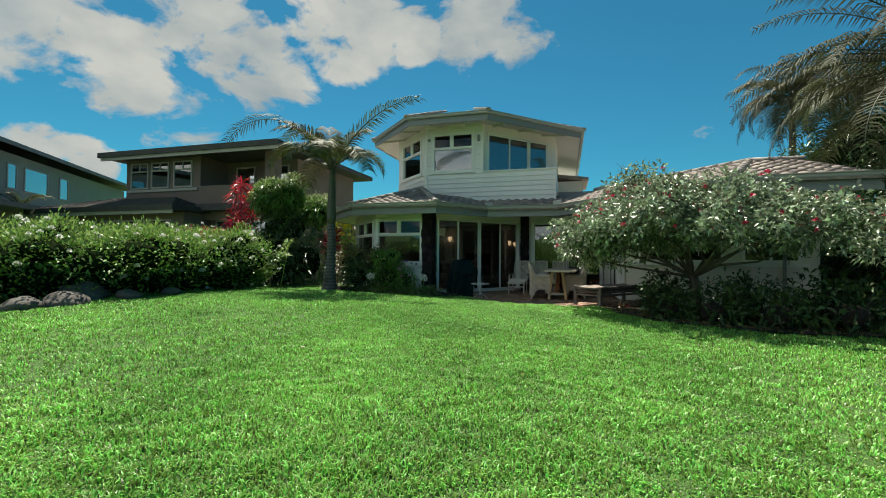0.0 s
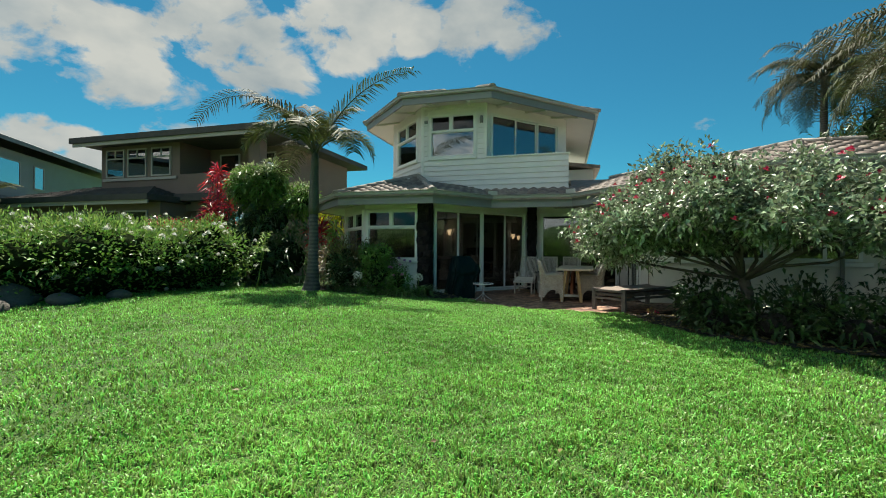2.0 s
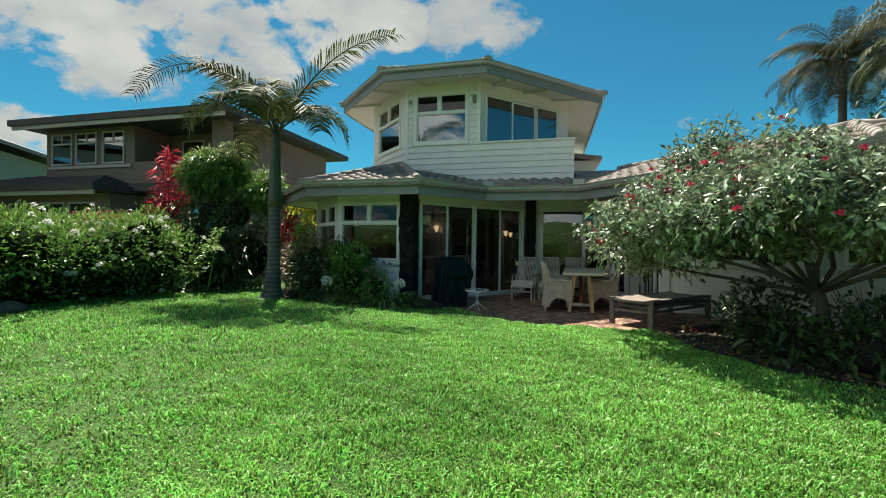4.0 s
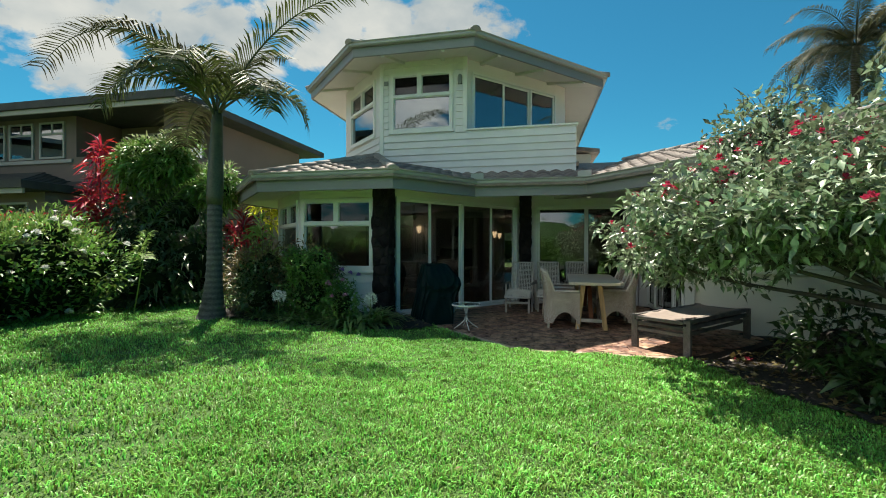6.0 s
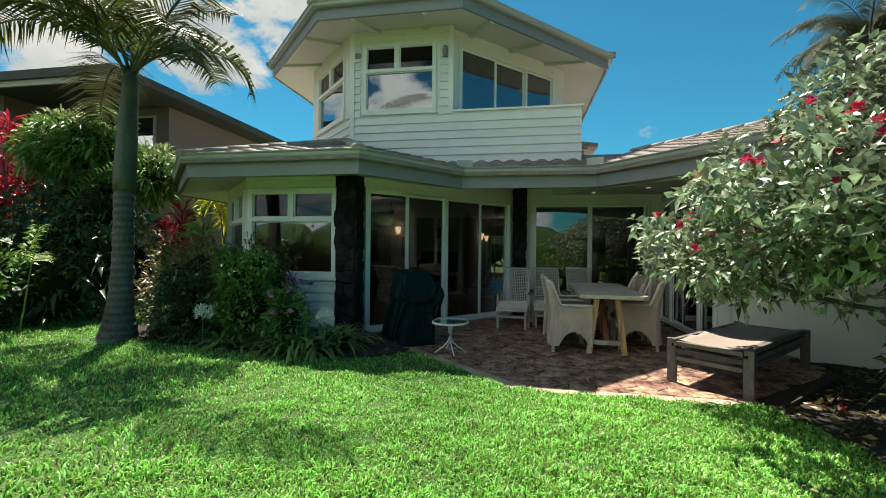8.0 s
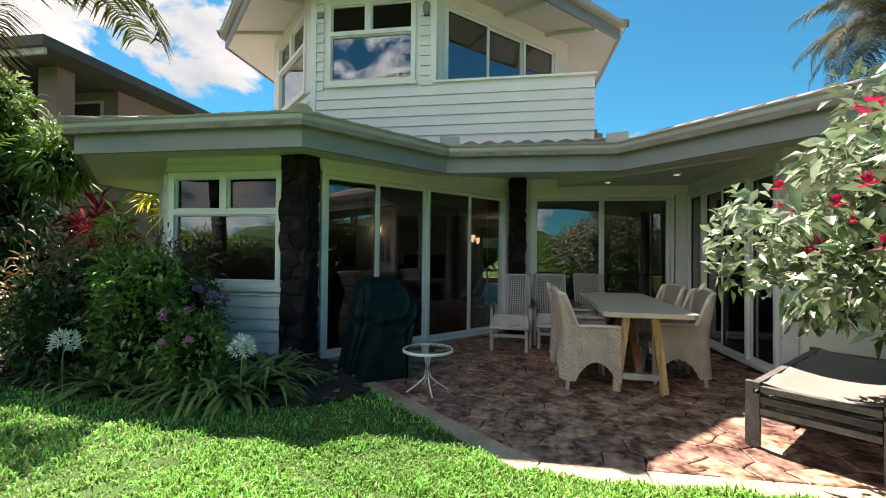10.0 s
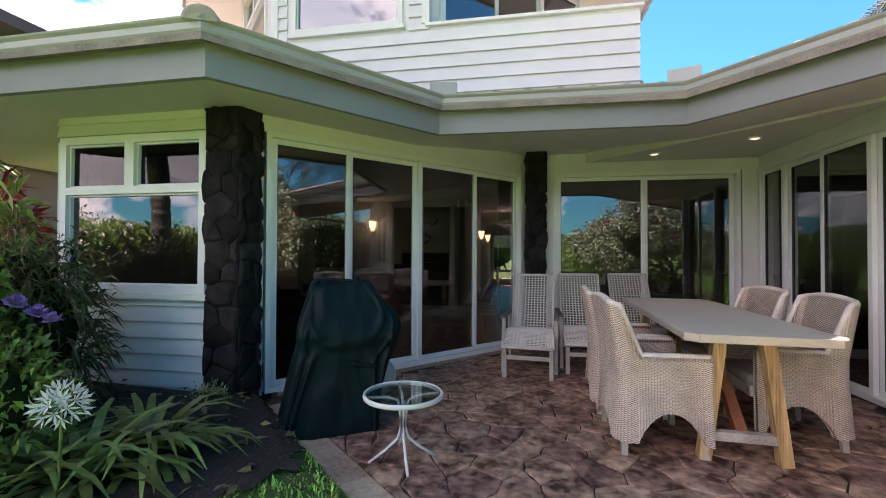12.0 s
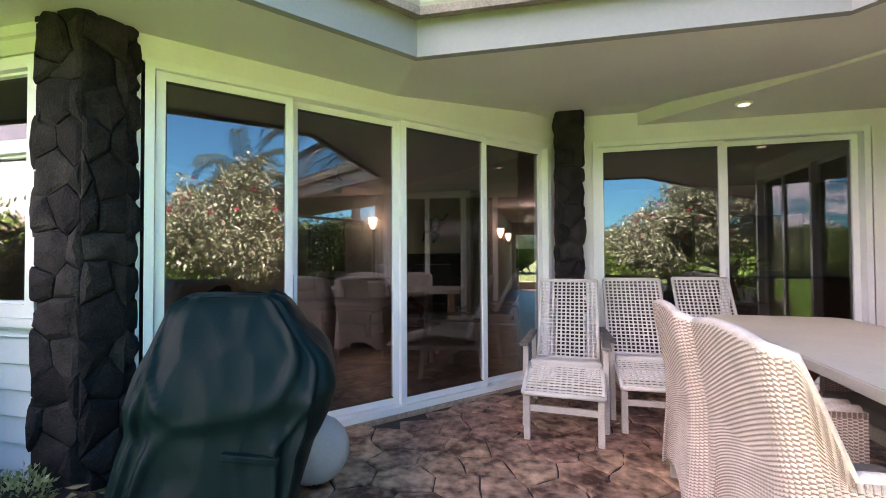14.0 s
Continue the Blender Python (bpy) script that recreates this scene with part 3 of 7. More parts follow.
def s_tile_mesh(w=0.30, l=0.42):
    """One S-shaped clay tile: a wave across, a lip at the front."""
    bm = bmesh.new()
    prof = []
    for k in range(9):
        u = k / 8
        prof.append((u * w, 0.045 * math.sin(u * math.tau * 0.5) ** 1.4 if u < 0.62 else 0.045 * math.sin(0.62 * math.pi) ** 1.4 * (1 - (u - 0.62) / 0.38) ** 2))
    rows = []
    for y, dz in ((0, 0.028), (0.0, 0.0), ):
        rows.append([bm.verts.new((x, y, z + dz)) for x, z in prof])
    rows.append([bm.verts.new((x, l, z + 0.004)) for x, z in prof])
    f, b0, t = rows[0], rows[1], rows[2]
    for k in range(8):
        bm.faces.new((b0[k], b0[k + 1], f[k + 1], f[k]))
        bm.faces.new((f[k], f[k + 1], t[k + 1], t[k]))
    bmesh.ops.recalc_face_normals(bm, faces=list(bm.faces))
    me = mesh_of("tile", bm, M["tile"])
    me.polygons.foreach_set("use_smooth", [True] * len(me.polygons))
    return me


TILE = s_tile_mesh()


def lay_tiles(holder, p, q, zfun_base, slope, poly, depth, mat_mesh):
    """Tiles in courses over one roof slope whose eaves run from p to q; only those over the plan polygon poly."""
    m, length = wall_frame(p, q)
    cs = 1 / math.sqrt(1 + slope * slope)
    tilt = Matrix.Rotation(math.atan(slope), 4, "X")
    row, d = 0, 0.06
    while d < depth:
        x = -4.0
        while x < length + 4.0:
            c = m @ Vector((x + 0.14, d + 0.12, 0))
            if inside(poly, c.x, c.y):
                ob = new("tile", mat_mesh)
                ob.parent = holder
                ob.matrix_basis = m @ Matrix.Translation((x, d, zfun_base + slope * d)) @ tilt
            x += 0.29
        d += 0.36 * cs
        row += 1


def facet(i, d):
    a, b, c, e = offset_corner(i, -0.05), offset_corner(i + 1, -0.05), offset_corner(i + 1, d), offset_corner(i, d)
    return [tuple(a), tuple(b), tuple(c), tuple(e)]


for i in (1, 2, 3, 4, 5, 6):
    lay_tiles(roof, EAVES[i], EAVES[i + 1], EAVE - 0.06, SLOPE, facet(i, DEPTHS[i]), DEPTHS[i], TILE)


def caps(holder, p, q, r=0.11):
    """Half-round cap tiles overlapping up a hip or ridge from p to q."""
    p, q = Vector(p), Vector(q)
    n = max(2, int((q - p).length / 0.36))
    quat = (q - p).to_track_quat("Y", "Z")
    for k in range(n):
        bm = bmesh.new()
        rows = []
        for yy, rr in ((0.0, r), (0.0, r * 0.8), (0.44, r * 0.86)):
            rows.append([bm.verts.new((rr * math.cos(a * math.pi / 8), yy, rr * 0.85 * math.sin(a * math.pi / 8) - 0.02)) for a in range(9)])
        for a in range(8):
            bm.faces.new((rows[1][a], rows[1][a + 1], rows[0][a + 1], rows[0][a]))
            bm.faces.new((rows[0][a], rows[0][a + 1], rows[2][a + 1], rows[2][a]))
        if k == 0:
            bm.faces.new(rows[1])
        bmesh.ops.recalc_face_normals(bm, faces=list(bm.faces))
        ob = part("cap_tile", bm, M["cap"], holder, smooth=True)
        ob.matrix_basis = Matrix.LocRotScale(p + (q - p) * (k / n), quat, None)


for i, d in ((2, 3.1), (3, 3.2), (6, 3.0), (1, 2.0)):
    a, b = offset_corner(i, 0.0), offset_corner(i, d)
    caps(roof, (a.x, a.y, roof_z(0) + 0.05), (b.x, b.y, roof_z(d) + 0.05))
a, b = offset_corner(5, 3.0), offset_corner(6, 3.0)
caps(roof, (b.x, b.y, roof_z(3.0) + 0.04), (a.x, a.y, roof_z(3.0) + 0.04))
caps(roof, (c6.x, c6.y, roof_z(3.0) + 0.04), (c7.x, c7.y, roof_z(3.0) + 0.04))
# two metal diverter boxes on the gutter corners
for (x, y), a in ((GB, 10), (GC, -20)):
    ob = part("rain_diverter", box_bm((-0.13, -0.02, 0.0), (0.13, 0.05, 0.12), 0.006), M["gutter"])
    ob.matrix_basis = pose(x, y + 0.02, EAVE + 0.005, 0, 0, a)
    tagged(ob, "small painted metal rain diverter on the gutter corner", "rain diverter", "rain diverters")

# bent downpipe from the gutter of the wing to its wall
dpipe = tagged(new("downpipe"), "painted grey metal rain downpipe bent back under the eaves", "downpipe")
bm = bmesh.new()
tube(bm, [(5.2, 10.82, 2.74), (5.2, 10.84, 2.62), (5.18, 11.0, 2.5), (5.0, 12.9, 2.3), (4.98, 13.1, 2.2), (4.98, 13.16, 2.0), (4.98, 13.16, 0.0)], 0.04, 10)
part("pipe", bm, M["gutter"], dpipe, smooth=True)

# ---- house: upper storey ----
UA, UB = (-5.02, 15.92), (-2.86, 15.92)
wall("wall_upper_front", UA, UB, 3.0, 6.1, [(0.29, 1.81, 4.26, 5.66)], M["white"])
holder = bpy.data.objects["wall_upper_front"]
siding(holder, UA, UB, 3.18, 5.95, 0.165, [(0.22, 1.90, 4.2, 5.74)])
window("window_5", UA, UB, 0.28, 1.82, 4.25, 5.67, 5.12, 1.0, M["glass_up"], "white framed upstairs window with two small lights over a pane")
U2 = (-6.72, 17.62)
wall("wall_upper_corner", U2, UA, 3.0, 6.1, [(0.42, 2.1, 4.26, 5.66)], M["white"])
siding(bpy.data.objects["wall_upper_corner"], U2, UA, 3.18, 4.2, 0.165)
window("window_6", U2, UA, 0.41, 2.11, 4.25, 5.67, 5.12, 1.25, M["glass_up"], "white framed upstairs corner window")
wall("wall_upper_west", (-6.72, 24.0), U2, 3.2, 6.1, (), M["white"])
D0, D1 = (-2.90, 16.10), (-0.45, 18.56)
wall("wall_upper_doors", D0, D1, 3.2, 6.1, [(0.16, 3.08, 3.4, 5.70)], M["white"])
sliding_door("door_4", D0, D1, [0.21, 1.2, 2.12, 3.03], 3.42, 5.65, M["glass_up"], "glazed balcony sliding doors in white aluminium frames")
wall("wall_upper_east", (-0.45, 18.56), (-0.45, 24.0), 3.2, 6.1, (), M["white"])
wall("wall_upper_rear", (-0.45, 24.0), (-6.72, 24.0), 3.2, 6.1, (), M["white"])
wall("wall_parapet", (-2.86, 15.92), (-0.37, 15.92), 3.0, 4.20, (), M["white"], thick=0.12, label="white lap-boarded balcony parapet")
siding(bpy.data.objects["wall_parapet"], UB, (-0.37, 15.92), 3.345, 4.17, 0.165)
wall("wall_parapet_side", (-0.37, 16.045), (-0.37, 18.6), 3.2, 4.20, (), M["white"], thick=0.12, label="white balcony parapet side")
ob = part("parapet_cap", box_bm((-2.9, 15.87, 4.2), (-0.33, 16.08, 4.24), 0.006), M["trim"])
tagged(ob, "white painted cap board on the balcony parapet", "trim", kind="structure")
tagged(part("balcony_floor", prism([(-2.9, 16.05), (-0.3, 16.05), (-0.3, 18.6), (-0.5, 18.6)], 3.3, 3.4), M["band"]), "balcony floor", "floor", kind="structure")
for x, z0, z1 in ((-4.98, 3.25, 5.95), (-2.9, 4.24, 5.95)):
    tagged(part("corner_trim", box_bm((x - 0.05, 15.885, z0), (x + 0.05, 15.925, z1), 0.004), M["trim"]), "white corner board", "trim", kind="structure")

UE = [(-7.78, 27.0), (-7.78, 17.25), (-5.37, 14.84), (-2.50, 14.84), (0.62, 18.0), (0.62, 27.0)]
_keep = EAVES
EAVES = UE
EAVE = 6.04
eave_run("fascia_upper", 0.16, 0.112, 5.74, 6.01, M["fascia"], "painted grey-beige fascia of the upper roof", "fascia")
gutter_run()
thing = empty("soffit_upper", label="cream painted boarded soffit of the upper eaves", category="soffit", kind="structure")
for i in range(len(EAVES) - 1):
    a, b, c, d = offset_corner(i, 0.162), offset_corner(i + 1, 0.162), offset_corner(i + 1, 1.35), offset_corner(i, 1.35)
    bm = bmesh.new()
    lo = [bm.verts.new((p.x, p.y, z)) for p, z in ((a, 5.76), (b, 5.76), (c, 6.02), (d, 6.02))]
    hi = [bm.verts.new((v.co.x, v.co.y, v.co.z + 0.04)) for v in lo]
    bm.faces.new(lo)
    bm.faces.new(hi[::-1])
    for k in range(4):
        bm.faces.new((lo[k], lo[(k + 1) % 4], hi[(k + 1) % 4], hi[k]))
    bmesh.ops.recalc_face_normals(bm, faces=list(bm.faces))
    part("soffit_panel", bm, M["soffit"], thing)
    # outlooker rafters across the soffit
    n = max(1, int((Vector(b) - Vector(a)).length / 1.2)) if i in (1, 2, 3) else 0
    for k in range(n):
        u = (k + 0.5) / n
        s, e = Vector(a).lerp(Vector(b), u), Vector(d).lerp(Vector(c), u)
        w = unit(a, b) * 0.045
        bm = bmesh.new()
        pts = [(s - w, 5.70), (s + w, 5.70), (e + w, 5.95), (e - w, 5.95)]
        lo = [bm.verts.new((p.x, p.y, z)) for p, z in pts]
        hi = [bm.verts.new((p.x, p.y, z + 0.075)) for p, z in pts]
        bm.faces.new(lo)
        bm.faces.new(hi[::-1])
        for j in range(4):
            bm.faces.new((lo[j], lo[(j + 1) % 4], hi[(j + 1) % 4], hi[j]))
        bmesh.ops.recalc_face_normals(bm, faces=list(bm.faces))
        part("rafter_tail", bm, M["soffit"], thing)
dd = 3.6
bm = bmesh.new()
outer = [bm.verts.new((*offset_corner(i, 0.02), EAVE - 0.09)) for i in range(6)]
inner = [bm.verts.new((*offset_corner(i, dd), EAVE - 0.09 + 0.38 * dd)) for i in range(6)]
for i in range(5):
    bm.faces.new((outer[i], outer[i + 1], inner[i + 1], inner[i]))
bm.faces.new(inner)
bmesh.ops.recalc_face_normals(bm, faces=list(bm.faces))
roof_up = tagged(part("roof_upper", bm, M["tile"]), "brown clay tile roof over the upper storey", "roof", kind="structure")
tagged(part("ceiling_upper", prism([tuple(offset_corner(i, 1.2)) for i in range(6)], 6.02, 6.06), M["soffit"]), "upper ceiling", "ceiling", kind="structure")
for i in (1, 2, 3, 4):
    a, b = offset_corner(i, -0.02), offset_corner(i, 2.0)
    caps(roof_up, (a.x, a.y, EAVE - 0.01), (b.x, b.y, EAVE - 0.01 + 0.38 * 2.0))
for i in (1, 2, 3):
    lay_tiles(roof_up, EAVES[i], EAVES[i + 1], EAVE - 0.085, 0.38, facet(i, 0.8), 0.8, TILE)
EAVES, EAVE = _keep, 2.84

# ---- rooms behind the glass ----
tagged(part("floor_inside", prism([(-7.6, 15.8), (-6.1, 14.3), (-4.4, 14.3), (-1.5, 17.2), (1.5, 17.2), (1.5, 14.6), (5.5, 13.15), (5.5, 30), (-7.6, 30)], -0.1, 0.03), M["roomfloor"]), "dark wooden floor indoors", "floor", kind="structure")
tagged(part("ceiling_inside", prism([(-7.6, 15.8), (-6.1, 14.35), (-4.4, 14.55), (-1.7, 17.35), (1.55, 17.3), (1.6, 14.8), (5.5, 13.3), (5.5, 30), (-7.6, 30)], 2.70, 2.76), M["room"]), "ceiling indoors", "ceiling", kind="structure")
wall("wall_hall_end", (-7.7, 29.8), (5.6, 29.8), 0, 2.7, [(4.75, 5.65, 0.3, 2.2)], M["room"], label="end wall of the hall with a bright window")
wall("wall_living", (-7.6, 21.2), (-3.1, 21.2), 0, 2.7, (), M["room"], label="beige living room wall")
wall("wall_hall_left", (-3.1, 21.36), (-3.1, 29.8), 0, 2.7, (), M["room"], label="beige hall wall")
wall("wall_hall_right", (-1.45, 29.8), (-1.45, 17.3), 0, 2.7, (), M["room"], label="beige wall between hall and kitchen")
wall("wall_kitchen", (-1.3, 22.0), (5.5, 22.0), 0, 2.7, [(1.9, 2.5, 0.0, 2.1), (3.2, 4.4, 1.0, 2.1)], M["room"], label="beige kitchen wall with a bright door")
wall("wall_far_east", (5.5, 29.8), (5.5, 13.1), 0, 2.85, (), M["stucco"])
tagged(part("floor_upper", prism([(-6.65, 17.6), (-5.0, 16.0), (-2.9, 16.1), (-0.5, 18.5), (-0.5, 24), (-6.65, 24)], 3.22, 3.3), M["roomfloor"]), "upper floor", "floor", kind="structure")

# small rear roof beside the upper storey
bm = bmesh.new()
v = [bm.verts.new(c) for c in ((-0.44, 21.9, 5.12), (0.95, 21.9, 4.93), (0.95, 25.0, 4.93), (-0.44, 25.0, 5.12), (-0.44, 21.9, 4.98), (0.95, 21.9, 4.79), (0.95, 25.0, 4.79), (-0.44, 25.0, 4.98))]
for f in ((0, 1, 2, 3), (7, 6, 5, 4), (0, 4, 5, 1), (1, 5, 6, 2), (2, 6, 7, 3), (3, 7, 4, 0)):
    bm.faces.new([v[k] for k in f])
bmesh.ops.recalc_face_normals(bm, faces=list(bm.faces))
tagged(part("roof_rear", bm, M["tile"]), "small brown tiled rear roof beside the upper storey", "roof", kind="structure")
tagged(part("wall_rear", box_bm((-0.44, 22.2, 3.0), (0.7, 24.8, 4.82)), M["stucco"]), "cream rear wall under the small roof", "wall", kind="structure")

# ---- plants: materials ----
M["bark"] = material("grey_bark", (0.09, 0.075, 0.06), 0.9, 0.4, 6, 50, 0.7, bump_dist=0.02)
M["palmbark"] = material("ringed_palm_bark", (0.05, 0.048, 0.044), 0.85, 0.4, 3, 40, 0.6, hue=(0.10, 0.096, 0.088))
# leaf-scar rings up the palm trunks
n, l = M["palmbark"].node_tree.nodes, M["palmbark"].node_tree.links
ring = n.new("ShaderNodeTexWave")
ring.wave_type, ring.bands_direction = "BANDS", "Z"
ring.inputs["Scale"].default_value, ring.inputs["Distortion"].default_value, ring.inputs["Detail"].default_value = 3.3, 1.2, 3
l.new(n["Texture Coordinate"].outputs["Object"], ring.inputs["Vector"])
rr = n.new("ShaderNodeMapRange")
rr.inputs["To Min"].default_value, rr.inputs["To Max"].default_value = 0.75, 1.3
l.new(ring.outputs["Fac"], rr.inputs["Value"])
hs = n.new("ShaderNodeHueSaturation")
l.new(rr.outputs["Result"], hs.inputs["Value"])
l.new(n["Color Ramp"].outputs["Color"], hs.inputs["Color"])
l.new(hs.outputs["Color"], n["Principled BSDF"].inputs["Base Color"])
M["shaft"] = material("green_crownshaft", (0.026, 0.036, 0.016), 0.5, 0.3, 4, 40, 0.15, hue=(0.07, 0.075, 0.035))
M["frond"] = material("palm_leaflet", (0.032, 0.055, 0.016), 0.5, 0.4, 2, 20, 0, hue=(0.085, 0.10, 0.03), island=0.3, translucent=0.3, spec=0.15)
M["drypalm"] = material("dry_palm_leaflet", (0.085, 0.07, 0.035), 0.65, 0.4, 2, 20, 0, hue=(0.05, 0.06, 0.028), island=0.3, translucent=0.25, spec=0.15)
M["leaf_bush"] = material("variegated_leaf", (0.06, 0.11, 0.045), 0.34, 0.45, 4, 20, 0, hue=(0.29, 0.35, 0.225), island=0.65, translucent=0.22)
M["leaf_hedge"] = material("hedge_leaf", (0.07, 0.15, 0.03), 0.4, 0.35, 2, 20, 0, hue=(0.16, 0.29, 0.055), island=0.4, translucent=0.25)
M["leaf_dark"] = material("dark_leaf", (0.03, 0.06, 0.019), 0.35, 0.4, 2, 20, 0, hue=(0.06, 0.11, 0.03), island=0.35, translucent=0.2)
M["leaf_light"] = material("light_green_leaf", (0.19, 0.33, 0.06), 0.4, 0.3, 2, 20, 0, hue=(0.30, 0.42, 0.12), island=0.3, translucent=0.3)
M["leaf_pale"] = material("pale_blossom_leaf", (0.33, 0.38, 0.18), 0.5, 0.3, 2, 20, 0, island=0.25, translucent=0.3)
M["leaf_red"] = material("red_ti_leaf", (0.30, 0.012, 0.03), 0.4, 0.4, 2, 20, 0, hue=(0.48, 0.03, 0.06), island=0.4, translucent=0.35)
M["leaf_brown"] = material("bronze_leaf", (0.10, 0.095, 0.035), 0.45, 0.4, 2, 20, 0, hue=(0.19, 0.135, 0.05), island=0.35, translucent=0.2)
M["leaf_yellow"] = material("yellow_leaf", (0.50, 0.48, 0.04), 0.5, 0.2, 2, 20, 0, island=0.2, translucent=0.4)
M["strap"] = material("strap_leaf", (0.08, 0.15, 0.035), 0.35, 0.35, 2, 20, 0, hue=(0.19, 0.27, 0.08), island=0.4, translucent=0.25)
M["flower_white"] = material("white_petal", (0.75, 0.74, 0.70), 0.6, 0.1, 5, 30, 0, island=0.1, translucent=0.3)
M["flower_red"] = material("red_petal", (0.52, 0.03, 0.10), 0.5, 0.2, 5, 30, 0, island=0.2, translucent=0.3)
M["flower_pink"] = material("pink_petal", (0.52, 0.22, 0.42), 0.6, 0.2, 5, 30, 0, island=0.2, translucent=0.3)
M["flower_purple"] = material("purple_petal", (0.28, 0.16, 0.45), 0.6, 0.2, 5, 30, 0, island=0.2, translucent=0.3)
# Near-black filler: the shade inside shrubs is put into this colour.
M["core"] = material("shaded_shrub_filler", (0.014, 0.022, 0.009), 1.0, 0.5, 5, 40, 0.6, spec=0.0)
M["rock"] = material("dark_rock", (0.10, 0.09, 0.08), 0.9, 0.4, 3, 30, 0.8, bump_dist=0.02)

rng = np.random.default_rng(7)


def normed(v):
    return v / np.maximum(np.linalg.norm(v, axis=1, keepdims=True), 1e-6)


def mesh_from_arrays(name, verts, faces, mat):
    """Triangles from arrays, quickly."""
    me = bpy.data.meshes.new(name)
    me.vertices.add(len(verts))
    me.vertices.foreach_set("co", np.ascontiguousarray(verts, dtype=np.float32).ravel())
    n = len(faces)
    me.loops.add(n * 3)
    me.loops.foreach_set("vertex_index", np.ascontiguousarray(faces, dtype=np.int32).ravel())
    me.polygons.add(n)
    me.polygons.foreach_set("loop_start", np.arange(0, n * 3, 3, dtype=np.int32))
    me.polygons.foreach_set("use_smooth", np.ones(n, dtype=bool))
    me.update(calc_edges=True)
    me.materials.append(mat)
    return me


def leaves(name, base, way, length, width, mat, parent=None, droop=0.25, fold=0.12):
    """Many folded leaves, each an island of four triangles, growing from base along way."""
    n = len(base)
    way = normed(way)
    side = normed(np.cross(way, normed(rng.normal(size=(n, 3)) * 0.7 + np.array((0, 0, 1.2)))))
    up = np.cross(side, way)
    length, width = np.asarray(length)[:, None], np.asarray(width)[:, None]
    mid = base + way * length * 0.45
    tip = base + way * length - np.array((0, 0, 1.0)) * length * droop
    left, right = mid + side * width * 0.5 + up * width * fold * 2, mid - side * width * 0.5 + up * width * fold * 2
    verts = np.stack([base, mid, tip, left, right], 1).reshape(-1, 3)
    k = (np.arange(n) * 5)[:, None, None]
    f = np.array([[0, 1, 3], [0, 4, 1], [1, 2, 3], [1, 4, 2]])[None] + k
    ob = new(name, mesh_from_arrays(name, verts, f.reshape(-1, 3), mat))
    if parent is not None:
        ob.parent = parent
        ob["kind"] = "stuff"
    return ob


def blob_points(blobs, count, shell=0.55):
    """Points near the surface of ellipsoids (x, y, z, rx, ry, rz), with the outward way of each; uneven by noise."""
    vol = np.array([b[3] * b[4] + b[4] * b[5] + b[3] * b[5] for b in blobs])
    pick = rng.choice(len(blobs), size=count, p=vol / vol.sum())
    B = np.array(blobs)[pick]
    u = normed(rng.normal(size=(count, 3)))
    r = (shell + (1 - shell) * rng.random(count) ** 0.5)[:, None]
    lump = 1 + 0.16 * np.sin(u[:, :1] * 5 + pick[:, None]) * np.sin(u[:, 1:2] * 6 + 2 * pick[:, None]) + 0.10 * rng.normal(size=(count, 1))
    return B[:, :3] + u * B[:, 3:] * r * lump, u


def foliage(name, blobs, count, length, width, mat, parent, up=0.35, loose=0.7, droop=0.3, shell=0.55):
    p, u = blob_points(blobs, count, shell)
    way = u + rng.normal(size=(count, 3)) * loose + np.array((0, 0, up))
    return leaves(name, p, way, rng.uniform(length[0], length[1], count), rng.uniform(width[0], width[1], count), mat, parent, droop)


def core(name, blobs, mat, parent, shrink=0.62):
    """Added filler for dense shrubs: lumpy masses well inside the leaves, blocking light."""
    bm = bmesh.new()
    for x, y, z, rx, ry, rz in blobs:
        r = bmesh.ops.create_icosphere(bm, subdivisions=2, radius=1)
        for v in r["verts"]:
            k = shrink * (1 + 0.25 * noise.noise(v.co * 2.3 + Vector((x, y, z))))
            v.co = Vector((x + v.co.x * rx * k, y + v.co.y * ry * k, z + v.co.z * rz * k))
    return part(name, bm, mat, parent)


def flower_mesh(name, mat, petals, size, layers=2):
    """A head of small petals."""
    n = petals * layers
    a = np.arange(n) * 2.399
    el = np.repeat(np.linspace(0.2 if layers < 4 else -0.7, 1.2, layers), petals)
    way = np.stack([np.cos(a) * np.cos(el), np.sin(a) * np.cos(el), np.sin(el)], 1)
    verts, faces = [], []
    side = normed(np.cross(way, np.array([[0, 0, 1.0]])))
    for k in range(n):
        b = len(verts)
        w, s = way[k] * size, side[k] * size * 0.3
        verts += [w * 0.15, w * 0.6 + s, w, w * 0.6 - s, ]
        faces += [(b, b + 1, b + 3), (b + 1, b + 2, b + 3)]
    return mesh_from_arrays(name, np.array(verts), np.array(faces), mat)


def put_flowers(parent, mesh, points, name="flower"):
    for p in points:
        ob = new(name, mesh)
        ob.parent = parent
        s = random.uniform(0.75, 1.25)
        ob.matrix_basis = Matrix.LocRotScale(Vector(p), Euler((random.uniform(-.5, .5), random.uniform(-.5, .5), random.uniform(0, 6))), (s, s, s))


def limb(bm, p, q, r0, r1, wob=0.08, sides=6):
    p, q = Vector(p), Vector(q)
    pts = [p.lerp(q, t) + Vector((random.uniform(-wob, wob), random.uniform(-wob, wob), random.uniform(-wob, wob) * 0.5)) * (1 if 0 < t < 1 else 0) for t in (0, 0.25, 0.5, 0.75, 1)]
    tube(bm, pts, [r0 + (r1 - r0) * t for t in (0, 0.25, 0.5, 0.75, 1)], sides)


